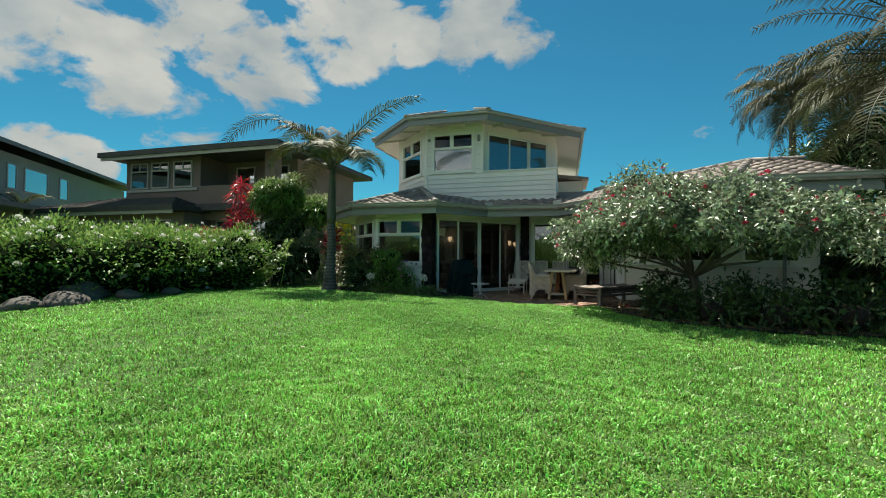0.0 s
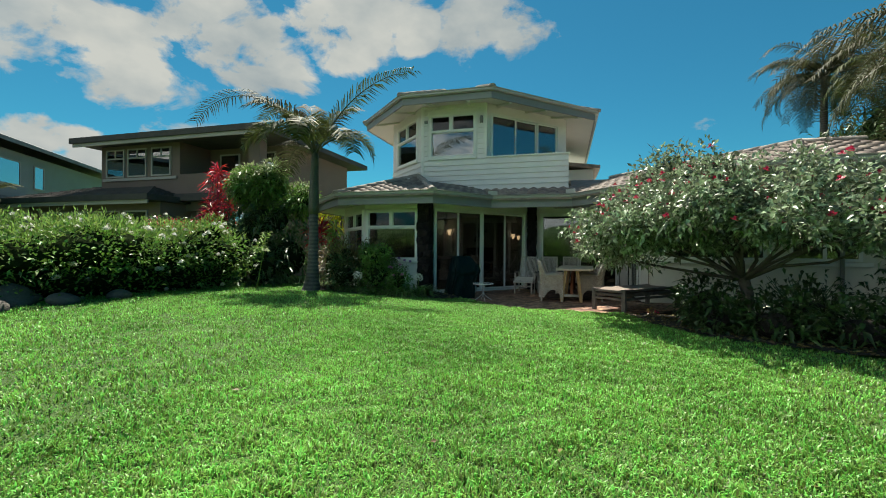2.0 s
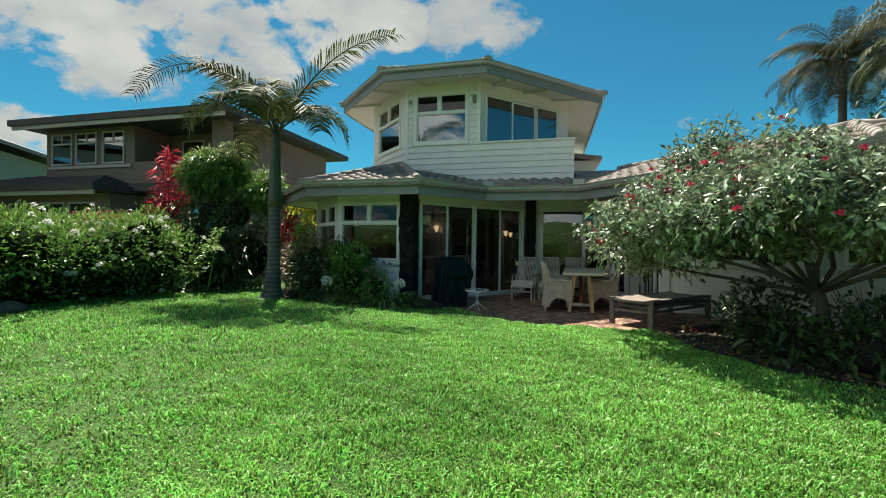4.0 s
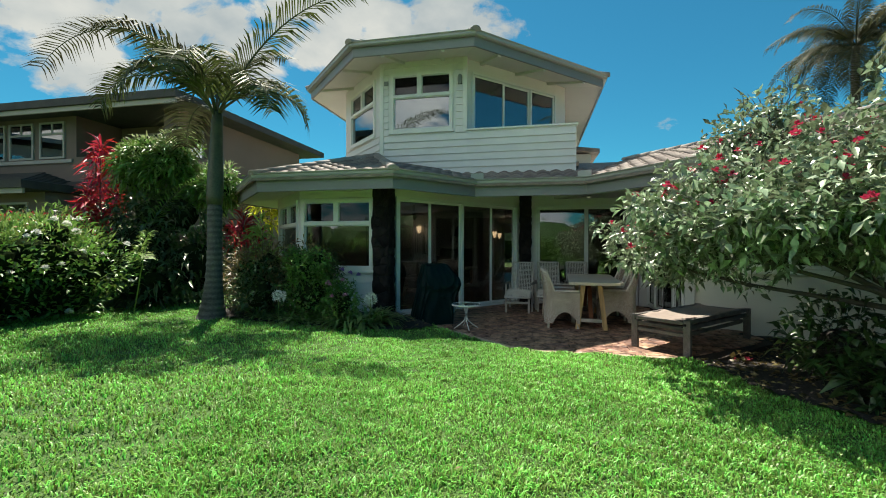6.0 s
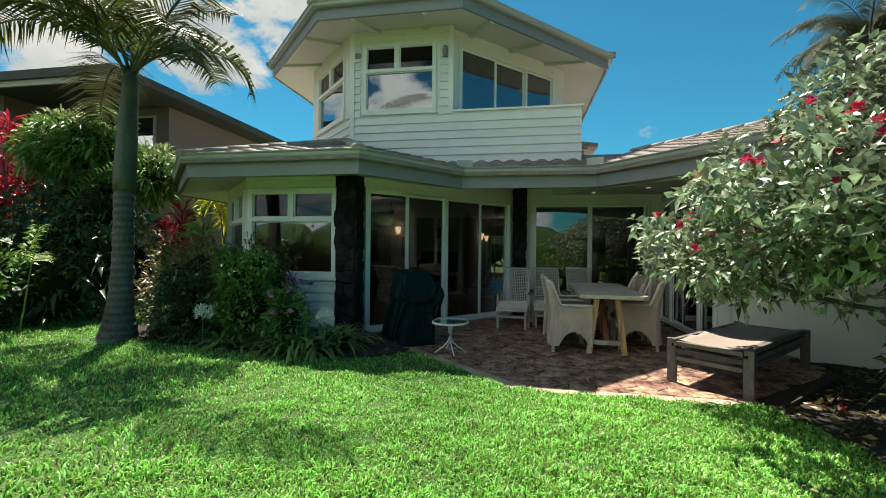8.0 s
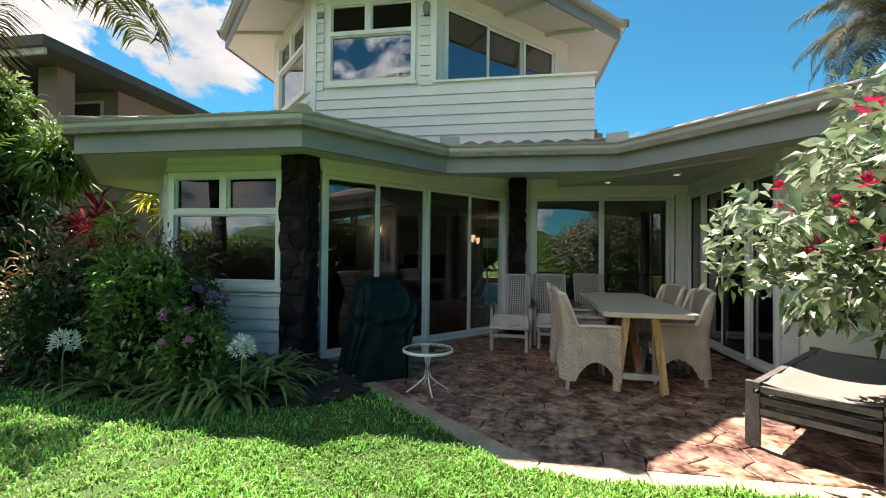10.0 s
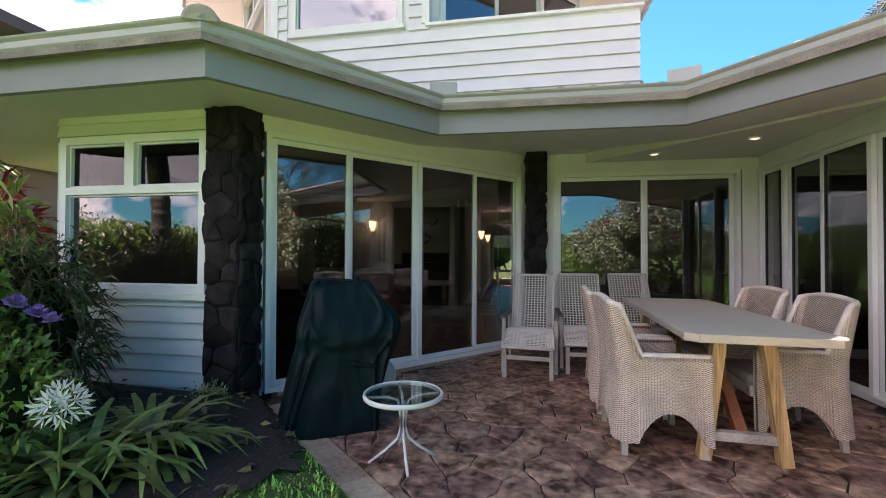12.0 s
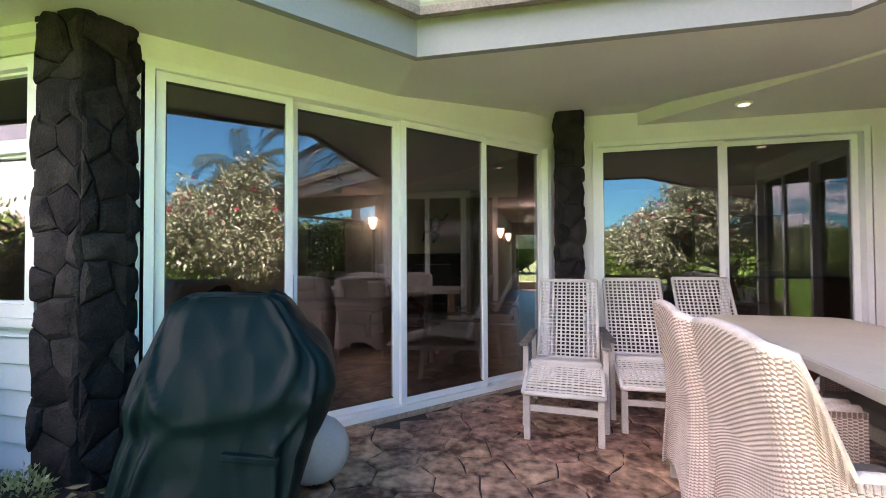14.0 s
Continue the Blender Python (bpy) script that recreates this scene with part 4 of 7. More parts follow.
# ---- flowering tree beside the patio ----
tree = empty("flowering_tree", (0, 0, 0), label="spreading small tree with variegated leaves and red blossoms", category="tree")
bm = bmesh.new()
random.seed(11)
limb(bm, (2.5, 10.65, -0.1), (2.42, 10.8, 0.85), 0.11, 0.085, 0.03, 9)
BOUGHS = [(0.2, 12.0, 1.35), (0.9, 11.4, 1.8), (1.3, 11.9, 2.2), (1.9, 10.7, 2.2), (1.42, 11.6, 2.95), (1.9, 10.5, 2.75), (2.7, 10.4, 2.3), (3.2, 9.9, 2.0), (3.9, 10.0, 1.9), (4.3, 9.8, 1.6), (1.8, 9.9, 1.85), (2.6, 9.4, 1.8), (3.5, 9.1, 1.75), (0.3, 11.2, 1.6), (0.8, 10.7, 1.85)]
for q in BOUGHS:
    limb(bm, (2.42, 10.8, 0.82), q, 0.036, 0.009, 0.14)
part("trunk", bm, M["bark"], tree, smooth=True)
CROWN = [(0.55, 12.0, 1.42, 0.72, 0.62, 0.46), (1.0, 11.5, 1.8, 0.9, 0.85, 0.65), (1.25, 11.9, 2.1, 0.75, 0.6, 0.55), (1.9, 10.9, 2.05, 1.0, 0.95, 0.75),
         (1.75, 11.45, 2.5, 0.65, 0.5, 0.5), (2.75, 10.4, 2.1, 1.0, 0.9, 0.7), (3.5, 10.0, 1.95, 0.9, 0.8, 0.62), (4.2, 9.85, 1.75, 0.7, 0.7, 0.52),
         (1.3, 11.6, 2.62, 0.5, 0.45, 0.42), (1.95, 10.5, 2.5, 0.75, 0.6, 0.45), (1.42, 11.6, 3.0, 0.26, 0.24, 0.34),
         (0.35, 11.2, 1.62, 0.62, 0.7, 0.5), (0.75, 10.8, 1.88, 0.72, 0.7, 0.55), (1.2, 10.4, 1.95, 0.75, 0.7, 0.52),
         (0.25, 10.6, 1.88, 0.48, 0.52, 0.42), (0.8, 10.05, 1.92, 0.58, 0.52, 0.44), (1.4, 9.55, 1.88, 0.58, 0.5, 0.42),
         (1.7, 10.0, 1.95, 0.75, 0.75, 0.5), (2.5, 9.55, 1.9, 0.85, 0.75, 0.48), (3.4, 9.15, 1.8, 0.85, 0.7, 0.45), (4.5, 9.3, 1.7, 0.7, 0.6, 0.42)]
p, u = blob_points(CROWN, 340, 0.78)
SPRAYS = [(*q, random.uniform(0.15, 0.3), random.uniform(0.15, 0.3), random.uniform(0.12, 0.24)) for q in p]
foliage("crown", SPRAYS, 23500, (0.07, 0.14), (0.036, 0.064), M["leaf_bush"], tree, up=0.2, loose=0.9, droop=0.18, shell=0.3)
# Darker leaves within the crown put its inner shade into colour.
foliage("shade_fill_leaves", [(x, y, z - 0.1, a * 0.75, b * 0.75, c * 0.7) for x, y, z, a, b, c in CROWN], 2200, (0.09, 0.15), (0.035, 0.06), M["leaf_dark"], tree, shell=0.2)
p, u = blob_points(CROWN, 420, 0.97)
red = flower_mesh("blossom", M["flower_red"], 8, 0.055, 2)
put_flowers(tree, red, [a + b * 0.06 for a, b in zip(p, u) if b[2] > -0.5][:210], "blossom")
bm = bmesh.new()
for k in range(14):
    a = random.uniform(0, math.tau)
    limb(bm, (1.42 + 0.1 * math.cos(a), 11.6, 2.95), (1.42 + 0.35 * math.cos(a), 11.6 + 0.3 * math.sin(a), 3.1 + random.uniform(0, 0.35)), 0.008, 0.003, 0.03, 4)
part("top_spray", bm, M["bark"], tree)

# low broad-leaved planting under it
draped("planting_bed", BED_RIGHT, 0.03, M["soil"], "dark soil bed under the tree")
for k, (x, y, z, a, c) in enumerate(((1.85, 10.2, 0.25, 0.45, 0.4), (2.5, 9.9, 0.25, 0.6, 0.45), (3.4, 9.6, 0.25, 0.65, 0.45), (4.4, 9.6, 0.3, 0.7, 0.5), (5.5, 9.7, 0.3, 0.7, 0.5), (2.0, 11.3, 0.45, 0.55, 0.5), (3.3, 10.7, 0.35, 0.7, 0.55), (4.6, 10.6, 0.4, 0.7, 0.6))):
    sh = empty("ground_shrub", (x, y, 0.03), label="low dark broad-leaved shrub in the soil bed", category="shrub", group="low shrubs under the tree")
    # Added filler mass in soil colour, dark like the shade inside a shrub.
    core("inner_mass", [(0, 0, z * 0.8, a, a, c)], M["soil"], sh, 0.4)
    foliage("leaf_mass", [(0, 0, z, a, a, c)], 480, (0.12, 0.24), (0.04, 0.075), M["leaf_dark"], sh, up=0.5, loose=0.8, droop=0.4, shell=0.3)
bm = bmesh.new()
for k in range(60):
    x, y = random.uniform(3.0, 4.6), random.uniform(11.2, 12.2)
    a = random.uniform(0, 6)
    limb(bm, (3.7, 11.8, 0.03), (3.7 + 0.8 * math.cos(a) * random.random(), 11.8 + 0.4 * math.sin(a), random.uniform(0.4, 0.85)), 0.014, 0.004, 0.03, 4)
st = empty("spiky_shrub", label="dark spiky shrub behind the tree trunk", category="shrub")
part("stem_cluster", bm, M["leaf_dark"], st)

# ---- hedge ----
hedge = empty("hedge", label="dense clipped green hedge with small white blossoms", category="hedge")
HB = []
for k in range(12):
    t = k / 11
    x, y = -11.6 + 2.3 * min(1, t * 1.8) + 0.5 * t, 4.6 + 7.3 * t
    HB.append((x - 0.85, y, 0.7, 1.0, 0.85, 0.8))
    HB.append((x - 0.55, y, 1.2 + 0.12 * math.sin(k * 2.1), 1.05, 0.8, 0.48 + 0.09 * math.sin(k * 1.3)))
    HB.append((x - 0.75 + 0.3 * math.sin(k * 4.7), y + 0.35 * math.cos(k * 3.1), 1.5 + 0.16 * math.sin(k * 5.3), 0.4, 0.36, 0.3))
    HB.append((x - 2.0, y + 0.3, 1.0, 1.1, 0.9, 0.95))
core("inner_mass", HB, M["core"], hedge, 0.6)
foliage("leaf_mass", HB, 34000, (0.07, 0.13), (0.035, 0.06), M["leaf_hedge"], hedge, up=0.6, loose=0.6, droop=0.2, shell=0.8)
# Paler top growth; its colour also carries the sunlit brightness up there.
foliage("sunlit_top_growth", [(x, y, z + c * 0.8, a * 0.7, b * 0.8, 0.28) for x, y, z, a, b, c in HB if z > 0.9], 6000, (0.08, 0.17), (0.02, 0.04), M["leaf_light"], hedge, up=1.4, loose=0.5, droop=0.1, shell=0.1)
p, u = blob_points(HB, 900, 0.98)
white = flower_mesh("blossom", M["flower_white"], 9, 0.075, 3)
put_flowers(hedge, white, [a + b * 0.06 for a, b in zip(p, u) if (b[2] > 0.3 or (b[0] > 0.3 and random.random() < 0.15))][:290], "blossom")

# ---- tall shrubs between the gardens ----
sh = empty("tall_shrub", label="tall leafy shrub with pale feathery top", category="shrub")
tuft = random.Random(31)
TS = []
for k in range(24):
    a = k * 2.4
    q = 0.25 + 0.75 * ((k * 0.618) % 1)
    TS.append((-10.0 + 1.45 * q * math.cos(a), 14.6 + 0.6 * q * math.sin(a), 2.75 + 0.85 * (1 - q * q) + 0.28 * tuft.uniform(-1, 1), tuft.uniform(0.3, 0.48), tuft.uniform(0.3, 0.48), tuft.uniform(0.24, 0.4)))
TL = [(-10.0, 14.6, 2.2, 1.45, 0.9, 0.8), (-10.3, 14.2, 1.2, 1.5, 1.2, 1.2), (-8.9, 14.3, 1.0, 0.9, 1.0, 1.0), (-11.9, 14.0, 1.1, 1.2, 1.1, 1.1), (-12.9, 13.6, 1.2, 1.2, 1.1, 1.1), (-9.0, 13.2, 0.6, 0.7, 0.7, 0.6)]
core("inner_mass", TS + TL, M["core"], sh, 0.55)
foliage("leaf_mass", TS, 7200, (0.14, 0.32), (0.035, 0.07), M["leaf_hedge"], sh, up=0.35, loose=0.7, droop=0.4, shell=0.5)
# Pale top: its own feathery tone plus sunlight put into the colour.
foliage("sunlit_top_leaves", [(x, y, z + 0.2, a * 0.85, b * 0.85, c * 0.75) for x, y, z, a, b, c in TS if z > 2.9], 2600, (0.10, 0.22), (0.025, 0.05), M["leaf_pale"], sh, up=0.9, loose=0.5, shell=0.7)
# Dark leaf colour stands for the shade below the top.
foliage("shaded_lower_leaves", TL, 5200, (0.15, 0.32), (0.04, 0.08), M["leaf_dark"], sh, up=0.1, loose=0.7, droop=0.5, shell=0.6)


def ti_plant(x, y, z0, heads, mat, label, category="ti plant", length=(0.3, 0.55)):
    """Thin canes, each with a rosette of long leaves."""
    pl = empty("ti_plant", (x, y, z0), label=label, category=category, group=category + "s")
    bm = bmesh.new()
    for hx, hy, hz in heads:
        limb(bm, (hx * 0.3, hy * 0.3, 0), (hx, hy, hz), 0.022, 0.015, 0.04, 5)
    part("cane", bm, M["bark"], pl)
    for hx, hy, hz in heads:
        n = 46
        u = normed(rng.normal(size=(n, 3)) + np.array((0, 0, 0.45)))
        leaves("leaf_rosette", np.array((hx, hy, hz)) + u * 0.04 + np.array((0, 0, 1)) * rng.uniform(-0.3, 0.12, (n, 1)), u, rng.uniform(*length, n), rng.uniform(0.05, 0.085, n), mat, pl, 0.3)
    return pl


ti_plant(-11.95, 14.6, 0.15, [(0, 0, 3.75), (0.4, 0.1, 3.45), (-0.4, 0.2, 3.5), (0.2, -0.2, 2.9), (-0.3, 0, 2.6), (0.5, 0, 2.5), (0.0, -0.3, 2.2)], M["leaf_red"], "tall crimson-leaved ti plant with bare canes")
ti_plant(-11.5, 13.9, 0.15, [(0, 0, 2.3), (0.3, 0.1, 2.0), (-0.3, 0, 1.9)], M["leaf_red"], "crimson-leaved ti plant among green shrubs")
ti_plant(-8.1, 14.9, 0.1, [(0, 0, 1.9), (0.25, 0.1, 1.6), (-0.3, 0.1, 1.7)], M["leaf_red"], "bright red ti plant beside the corner window")
ti_plant(-7.4, 14.6, 0.1, [(0, 0, 1.75), (-0.2, 0.1, 1.3), (0.2, 0.0, 1.1)], M["leaf_light"], "light green spiky plant beside the corner window", "spiky plant", (0.3, 0.5))
ti_plant(-9.2, 17.5, 0.1, [(0, 0, 2.9), (0.4, 0, 2.6), (-0.4, 0, 2.7), (0.1, 0, 2.3)], M["leaf_yellow"], "yellow-leaved plant behind the house corner", "croton", (0.35, 0.6))
cro = empty("croton_shrub", (-11.6, 12.4, 0.15), label="red and green croton shrub over the hedge", category="shrub")
foliage("leaf_mass", [(0, 0, 1.45, 1.0, 0.8, 0.45)], 700, (0.12, 0.22), (0.04, 0.07), M["leaf_red"], cro, up=0.5)
foliage("green_leaves", [(0, 0, 1.2, 1.1, 0.9, 0.7)], 1200, (0.12, 0.22), (0.04, 0.07), M["leaf_hedge"], cro, up=0.5)
rp = ti_plant(1.2, 11.75, -0.02, [(0, 0, 0.05)], M["leaf_brown"], "low bronze rosette plant with red blossoms beside the lounger", "bromeliad", (0.06, 0.12))
put_flowers(rp, flower_mesh("blossom", M["flower_red"], 7, 0.04, 2), [(0.05, -0.05, 0.12), (-0.07, -0.02, 0.1), (0.12, 0.04, 0.09)], "blossom")
fe = empty("fern", (-8.55, 12.4, 0.15), label="light green fern frond beside the hedge", category="fern")
n = 60
leaves("leaf_mass", np.stack([np.linspace(0, 0.35, n), np.zeros(n), 1.0 + np.linspace(0, 0.55, n)], 1), np.stack([np.where(np.arange(n) % 2, 0.9, -0.7), rng.normal(size=n) * 0.2, np.full(n, 0.4)], 1), np.full(n, 0.2), np.full(n, 0.03), M["leaf_light"], fe)
bm = bmesh.new()
limb(bm, (0, 0, 0), (0.35, 0, 1.6), 0.015, 0.004, 0.01, 5)
part("stem", bm, M["leaf_light"], fe)


# ---- palms ----
def frond(parent, base, az, rise, length, sag, mat, leaf=0.45, pairs=46, seed=0, hang=0.35):
    """A feather palm frond: an arching rib with two rows of narrow leaflets."""
    r = np.random.default_rng(seed)
    pts, tang = [], []
    p = np.array(base, float)
    el = rise
    step = length / 20
    h = np.array((math.cos(az), math.sin(az), 0))
    for k in range(21):
        pts.append(p.copy())
        d = h * math.cos(el) + np.array((0, 0, 1.0)) * math.sin(el)
        tang.append(d)
        p = p + d * step
        el -= sag / 20 * (0.5 + 1.0 * k / 20)
    bm = bmesh.new()
    tube(bm, pts, [0.022 * (1 - k / 21) + 0.003 for k in range(21)], 5)
    fr = part("frond", bm, M["shaft"], parent, smooth=True)
    pts, tang = np.array(pts), np.array(tang)
    side = np.array((-math.sin(az), math.cos(az), 0))
    verts, faces = [], []
    for k in range(pairs):
        t = 0.12 + 0.88 * k / (pairs - 1)
        i = min(19, int(t * 20))
        f = t * 20 - i
        b = pts[i] * (1 - f) + pts[i + 1] * f
        d = tang[i]
        ll = leaf * (0.45 + 0.55 * math.sin(math.pi * min(1, t * 0.9 + 0.15))) * r.uniform(0.85, 1.1)
        up = np.cross(d, side)
        for s in (-1, 1):
            w = d * 0.55 + side * s * 0.85 + up * (-0.25 if up[2] > 0 else 0.25) * 0 + np.array((0, 0, 0.22)) + r.normal(size=3) * 0.07
            w /= np.linalg.norm(w)
            m1 = b + w * ll * 0.5
            e = b + w * ll - np.array((0, 0, hang * ll))
            wd = d * 0.017
            n0 = len(verts)
            verts += [b - wd * 0.6, b + wd * 0.6, m1 + wd, m1 - wd, e]
            faces += [(n0, n0 + 1, n0 + 2), (n0, n0 + 2, n0 + 3), (n0 + 3, n0 + 2, n0 + 4)]
    ob = new("leaf_fringe", mesh_from_arrays("leaf_fringe", np.array(verts), np.array(faces), mat))
    ob.parent = fr
    return fr


areca = empty("areca_palm", (-10.5, 13.9, 0.15), label="bright green feathery areca palm over the hedge", category="palm")
for k in range(11):
    a = k * 2.4
    frond(areca, (0.12 * math.cos(a), 0.12 * math.sin(a), 0.1), a, radians(78 - 14 * (k % 3)), 3.5 - 0.35 * (k % 3), 1.1 + 0.2 * (k % 2), M["leaf_light"] if k % 2 else M["leaf_hedge"], 0.42, 40, 300 + k, 0.25)


palm = empty("palm_tree", (-6.77, 12.28, 0.08), label="slender palm with ringed grey trunk and arching fronds", category="palm tree")
bm = bmesh.new()
pts, rad = [], []
for k in range(84):
    t = k / 83
    z = -0.1 + 2.2 * t
    r = 0.118 + 0.25 * math.exp(-t * 6.0) + (0.005 if k % 4 == 0 else (-0.002 if k % 4 == 2 else 0)) + 0.004 * math.sin(k * 0.9)
    pts.append((0.03 * math.sin(t * 3) + 0.02 * t, 0.06 * t, z))
    rad.append(r)
tube(bm, pts, rad, 24)
part("trunk", bm, M["palmbark"], palm, smooth=True)
bm = bmesh.new()
tube(bm, [(0.02 - 0.004 * k, 0.06 + 0.012 * k, 2.09 + 0.155 * k) for k in range(12)], [0.122, 0.134, 0.133, 0.13, 0.125, 0.12, 0.114, 0.108, 0.103, 0.097, 0.09, 0.065], 16)
part("crownshaft", bm, M["shaft"], palm, "smooth green crownshaft", smooth=True)
FR = [(184, 63, 4.5, 2.15), (4, 62, 3.4, 1.15), (168, 70, 2.6, 1.9), (70, 76, 2.2, 1.3), (-25, 42, 2.0, 2.3), (-70, 50, 2.1, 2.3), (130, 78, 2.0, 1.0), (-115, 58, 1.8, 2.6), (30, 48, 1.9, 2.5), (245, 68, 2.2, 1.9), (95, 60, 2.3, 1.9), (205, 50, 2.2, 2.4), (150, 40, 2.0, 2.3)]
for k, (az, rise, ln, sag) in enumerate(FR):
    frond(palm, (-0.02 + 0.05 * math.cos(radians(az)), 0.18 + 0.05 * math.sin(radians(az)), 3.68 + 0.05 * (k % 3)), radians(az), radians(rise), ln, sag, M["frond"] if k % 3 else M["drypalm"], 0.78, 60, k, 0.34)
bm = bmesh.new()
limb(bm, (-0.02, 0.18, 3.8), (0.3, 0.15, 4.6), 0.02, 0.003, 0.0, 5)
part("spear", bm, M["shaft"], palm)


def tall_palm(x, y, z0, h, n, length, seed, mat, label):
    pl = empty("palm_tree", (x, y, z0), label=label, category="palm tree", group="background palms")
    bm = bmesh.new()
    tube(bm, [(0, 0, h * k / 12) for k in range(13)], [0.17 - 0.004 * k for k in range(13)], 10)
    part("trunk", bm, M["palmbark"], pl, smooth=True)
    r = random.Random(seed)
    for k in range(n):
        frond(pl, (0, 0, h), k * 2.4 + r.uniform(-.3, .3), radians(r.uniform(-15, 75)), length * r.uniform(0.8, 1.1), r.uniform(1.3, 2.6), mat, 0.55, 46, seed * 50 + k, 0.5)
    return pl


tall_palm(7.3, 11.9, 0, 5.0, 58, 3.9, 1, M["drypalm"], "tall palm with dry golden fronds behind the wing")
tall_palm(9.6, 23.5, 0, 8.4, 50, 2.9, 2, M["drypalm"], "tall distant palm with shaggy fronds")
tall_palm(12.5, 22.0, 0, 7.0, 16, 2.9, 3, M["frond"], "tall distant palm with green fronds")
tall_palm(12.0, 18.0, 0, 6.2, 16, 3.0, 4, M["frond"], "green palm beyond the side wing")
tall_palm(10.4, 20.5, 0, 7.4, 36, 2.9, 7, M["frond"], "dense dark palm beyond the side wing")
tall_palm(-9.0, 34.0, 0, 7.2, 14, 2.2, 5, M["frond"], "small distant palm behind the house")
bt = empty("background_tree", (8.6, 20.0, 0), label="dark leafy trees beyond the side wing", category="tree")
BT = [(0.6, 0, 4.2, 1.7, 1.6, 1.7), (2.5, -2.5, 4.2, 2.0, 2.0, 2.2), (2.2, 1.0, 5.4, 2.0, 2.0, 2.0), (4.5, -1, 5.8, 2.2, 2, 2.4)]
bm = bmesh.new()
limb(bm, (0, 0, 0), (0, 0, 4.0), 0.2, 0.1, 0.1, 8)
limb(bm, (0, 0, 2), (2.5, -2.5, 4.0), 0.12, 0.06, 0.1, 6)
part("trunk", bm, M["bark"], bt)
core("inner_mass", BT, M["core"], bt, 0.6)
foliage("crown", BT, 4200, (0.25, 0.5), (0.06, 0.12), M["leaf_dark"], bt, up=0.1, loose=0.7, droop=0.5)

# dense planting past the wing; its dark leaf colour stands in for deep shade
for x, y, z, a, b, c in ((6.6, 12.9, 1.1, 0.8, 1.3, 1.3), (7.4, 11.6, 1.2, 1.1, 1.0, 1.4), (8.4, 10.4, 1.2, 1.2, 1.2, 1.4), (9.4, 9.0, 1.2, 1.3, 1.4, 1.4), (7.0, 14.6, 1.6, 0.9, 1.4, 1.7)):
    sh = empty("side_shrub", (x, y, 0), label="tall green shrub beside the house wing, coloured dark as in deep shade", category="shrub", group="dark shrubs past the wing")
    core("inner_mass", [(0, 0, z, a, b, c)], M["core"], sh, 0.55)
    foliage("leaf_mass", [(0, 0, z, a, b, c)], 3200, (0.14, 0.28), (0.05, 0.09), M["leaf_dark"], sh, up=0.2, droop=0.4)

# garden behind the walker, seen in the panes
for k, (x, y, z, a, b, c) in enumerate(((9.5, 5.0, 1.1, 2.0, 3.0, 1.3), (9.0, -1.5, 1.0, 2.5, 3.0, 1.3), (4.0, -5.5, 1.0, 3.0, 1.8, 1.2), (-3.0, -6.5, 1.0, 4.0, 1.8, 1.3), (-10.0, -4.0, 1.0, 3.0, 3.0, 1.3))):
    sh = empty("garden_shrub", (x, y, 0), label="broad green shrub at the far edge of the lawn", category="shrub", group="shrubs round the lawn")
    core("inner_mass", [(0, 0, z, a, b, c)], M["core"], sh, 0.6)
    foliage("leaf_mass", [(0, 0, z, a, b, c)], 6000, (0.2, 0.4), (0.06, 0.13), M["leaf_hedge"], sh, up=0.4)
tall_palm(8.3, 7.2, 0, 4.2, 20, 2.8, 6, M["frond"], "green garden palm at the lawn edge")

# ---- bed in front of the window ----
draped("window_bed", BED_LEFT, 0.03, M["soil"], "dark mulch bed in front of the window")


def shrub(x, y, blobs, n, length, width, mat, label, category="shrub", **kw):
    s = empty("shrub", (x, y, 0.05), label=label, category=category, group="shrubs in the window bed")
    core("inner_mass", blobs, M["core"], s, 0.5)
    foliage("leaf_mass", blobs, n, length, width, mat, s, **kw)
    return s


shrub(-6.5, 13.0, [(0, 0, 0.8, 0.5, 0.5, 0.7), (0.3, 0.1, 1.05, 0.4, 0.4, 0.45)], 1300, (0.1, 0.2), (0.02, 0.04), M["leaf_brown"], "bronze-leaved shrub behind the palm trunk", up=0.3)
shrub(-5.65, 13.2, [(0, 0, 0.75, 0.6, 0.55, 0.7), (0.2, 0.1, 1.05, 0.5, 0.4, 0.45)], 1900, (0.12, 0.26), (0.015, 0.03), M["leaf_brown"], "bronze fine-leaved shrub under the window", up=0.2, droop=0.5)
shrub(-6.0, 12.6, [(0, 0, 0.55, 0.5, 0.45, 0.55)], 1100, (0.07, 0.13), (0.03, 0.05), M["leaf_dark"], "dark green shrub beside the palm trunk")
shrub(-5.1, 12.62, [(0, 0, 0.6, 0.45, 0.36, 0.6), (0.0, -0.05, 1.02, 0.36, 0.28, 0.3), (-0.25, 0.0, 1.2, 0.22, 0.2, 0.2), (0.22, -0.08, 1.18, 0.2, 0.18, 0.2)], 2300, (0.06, 0.11), (0.03, 0.05), M["leaf_hedge"], "green shrub with bright sunlit tips", up=0.5)
shrub(-5.2, 13.3, [(0, 0, 0.7, 0.4, 0.36, 0.62)], 1300, (0.10, 0.2), (0.015, 0.03), M["leaf_dark"], "dark fine-leaved shrub under the window", up=0.3, droop=0.5)
b = shrub(-4.42, 12.48, [(0, 0, 0.48, 0.3, 0.28, 0.38)], 800, (0.06, 0.11), (0.025, 0.04), M["leaf_hedge"], "flowering shrub with pink and violet heads")
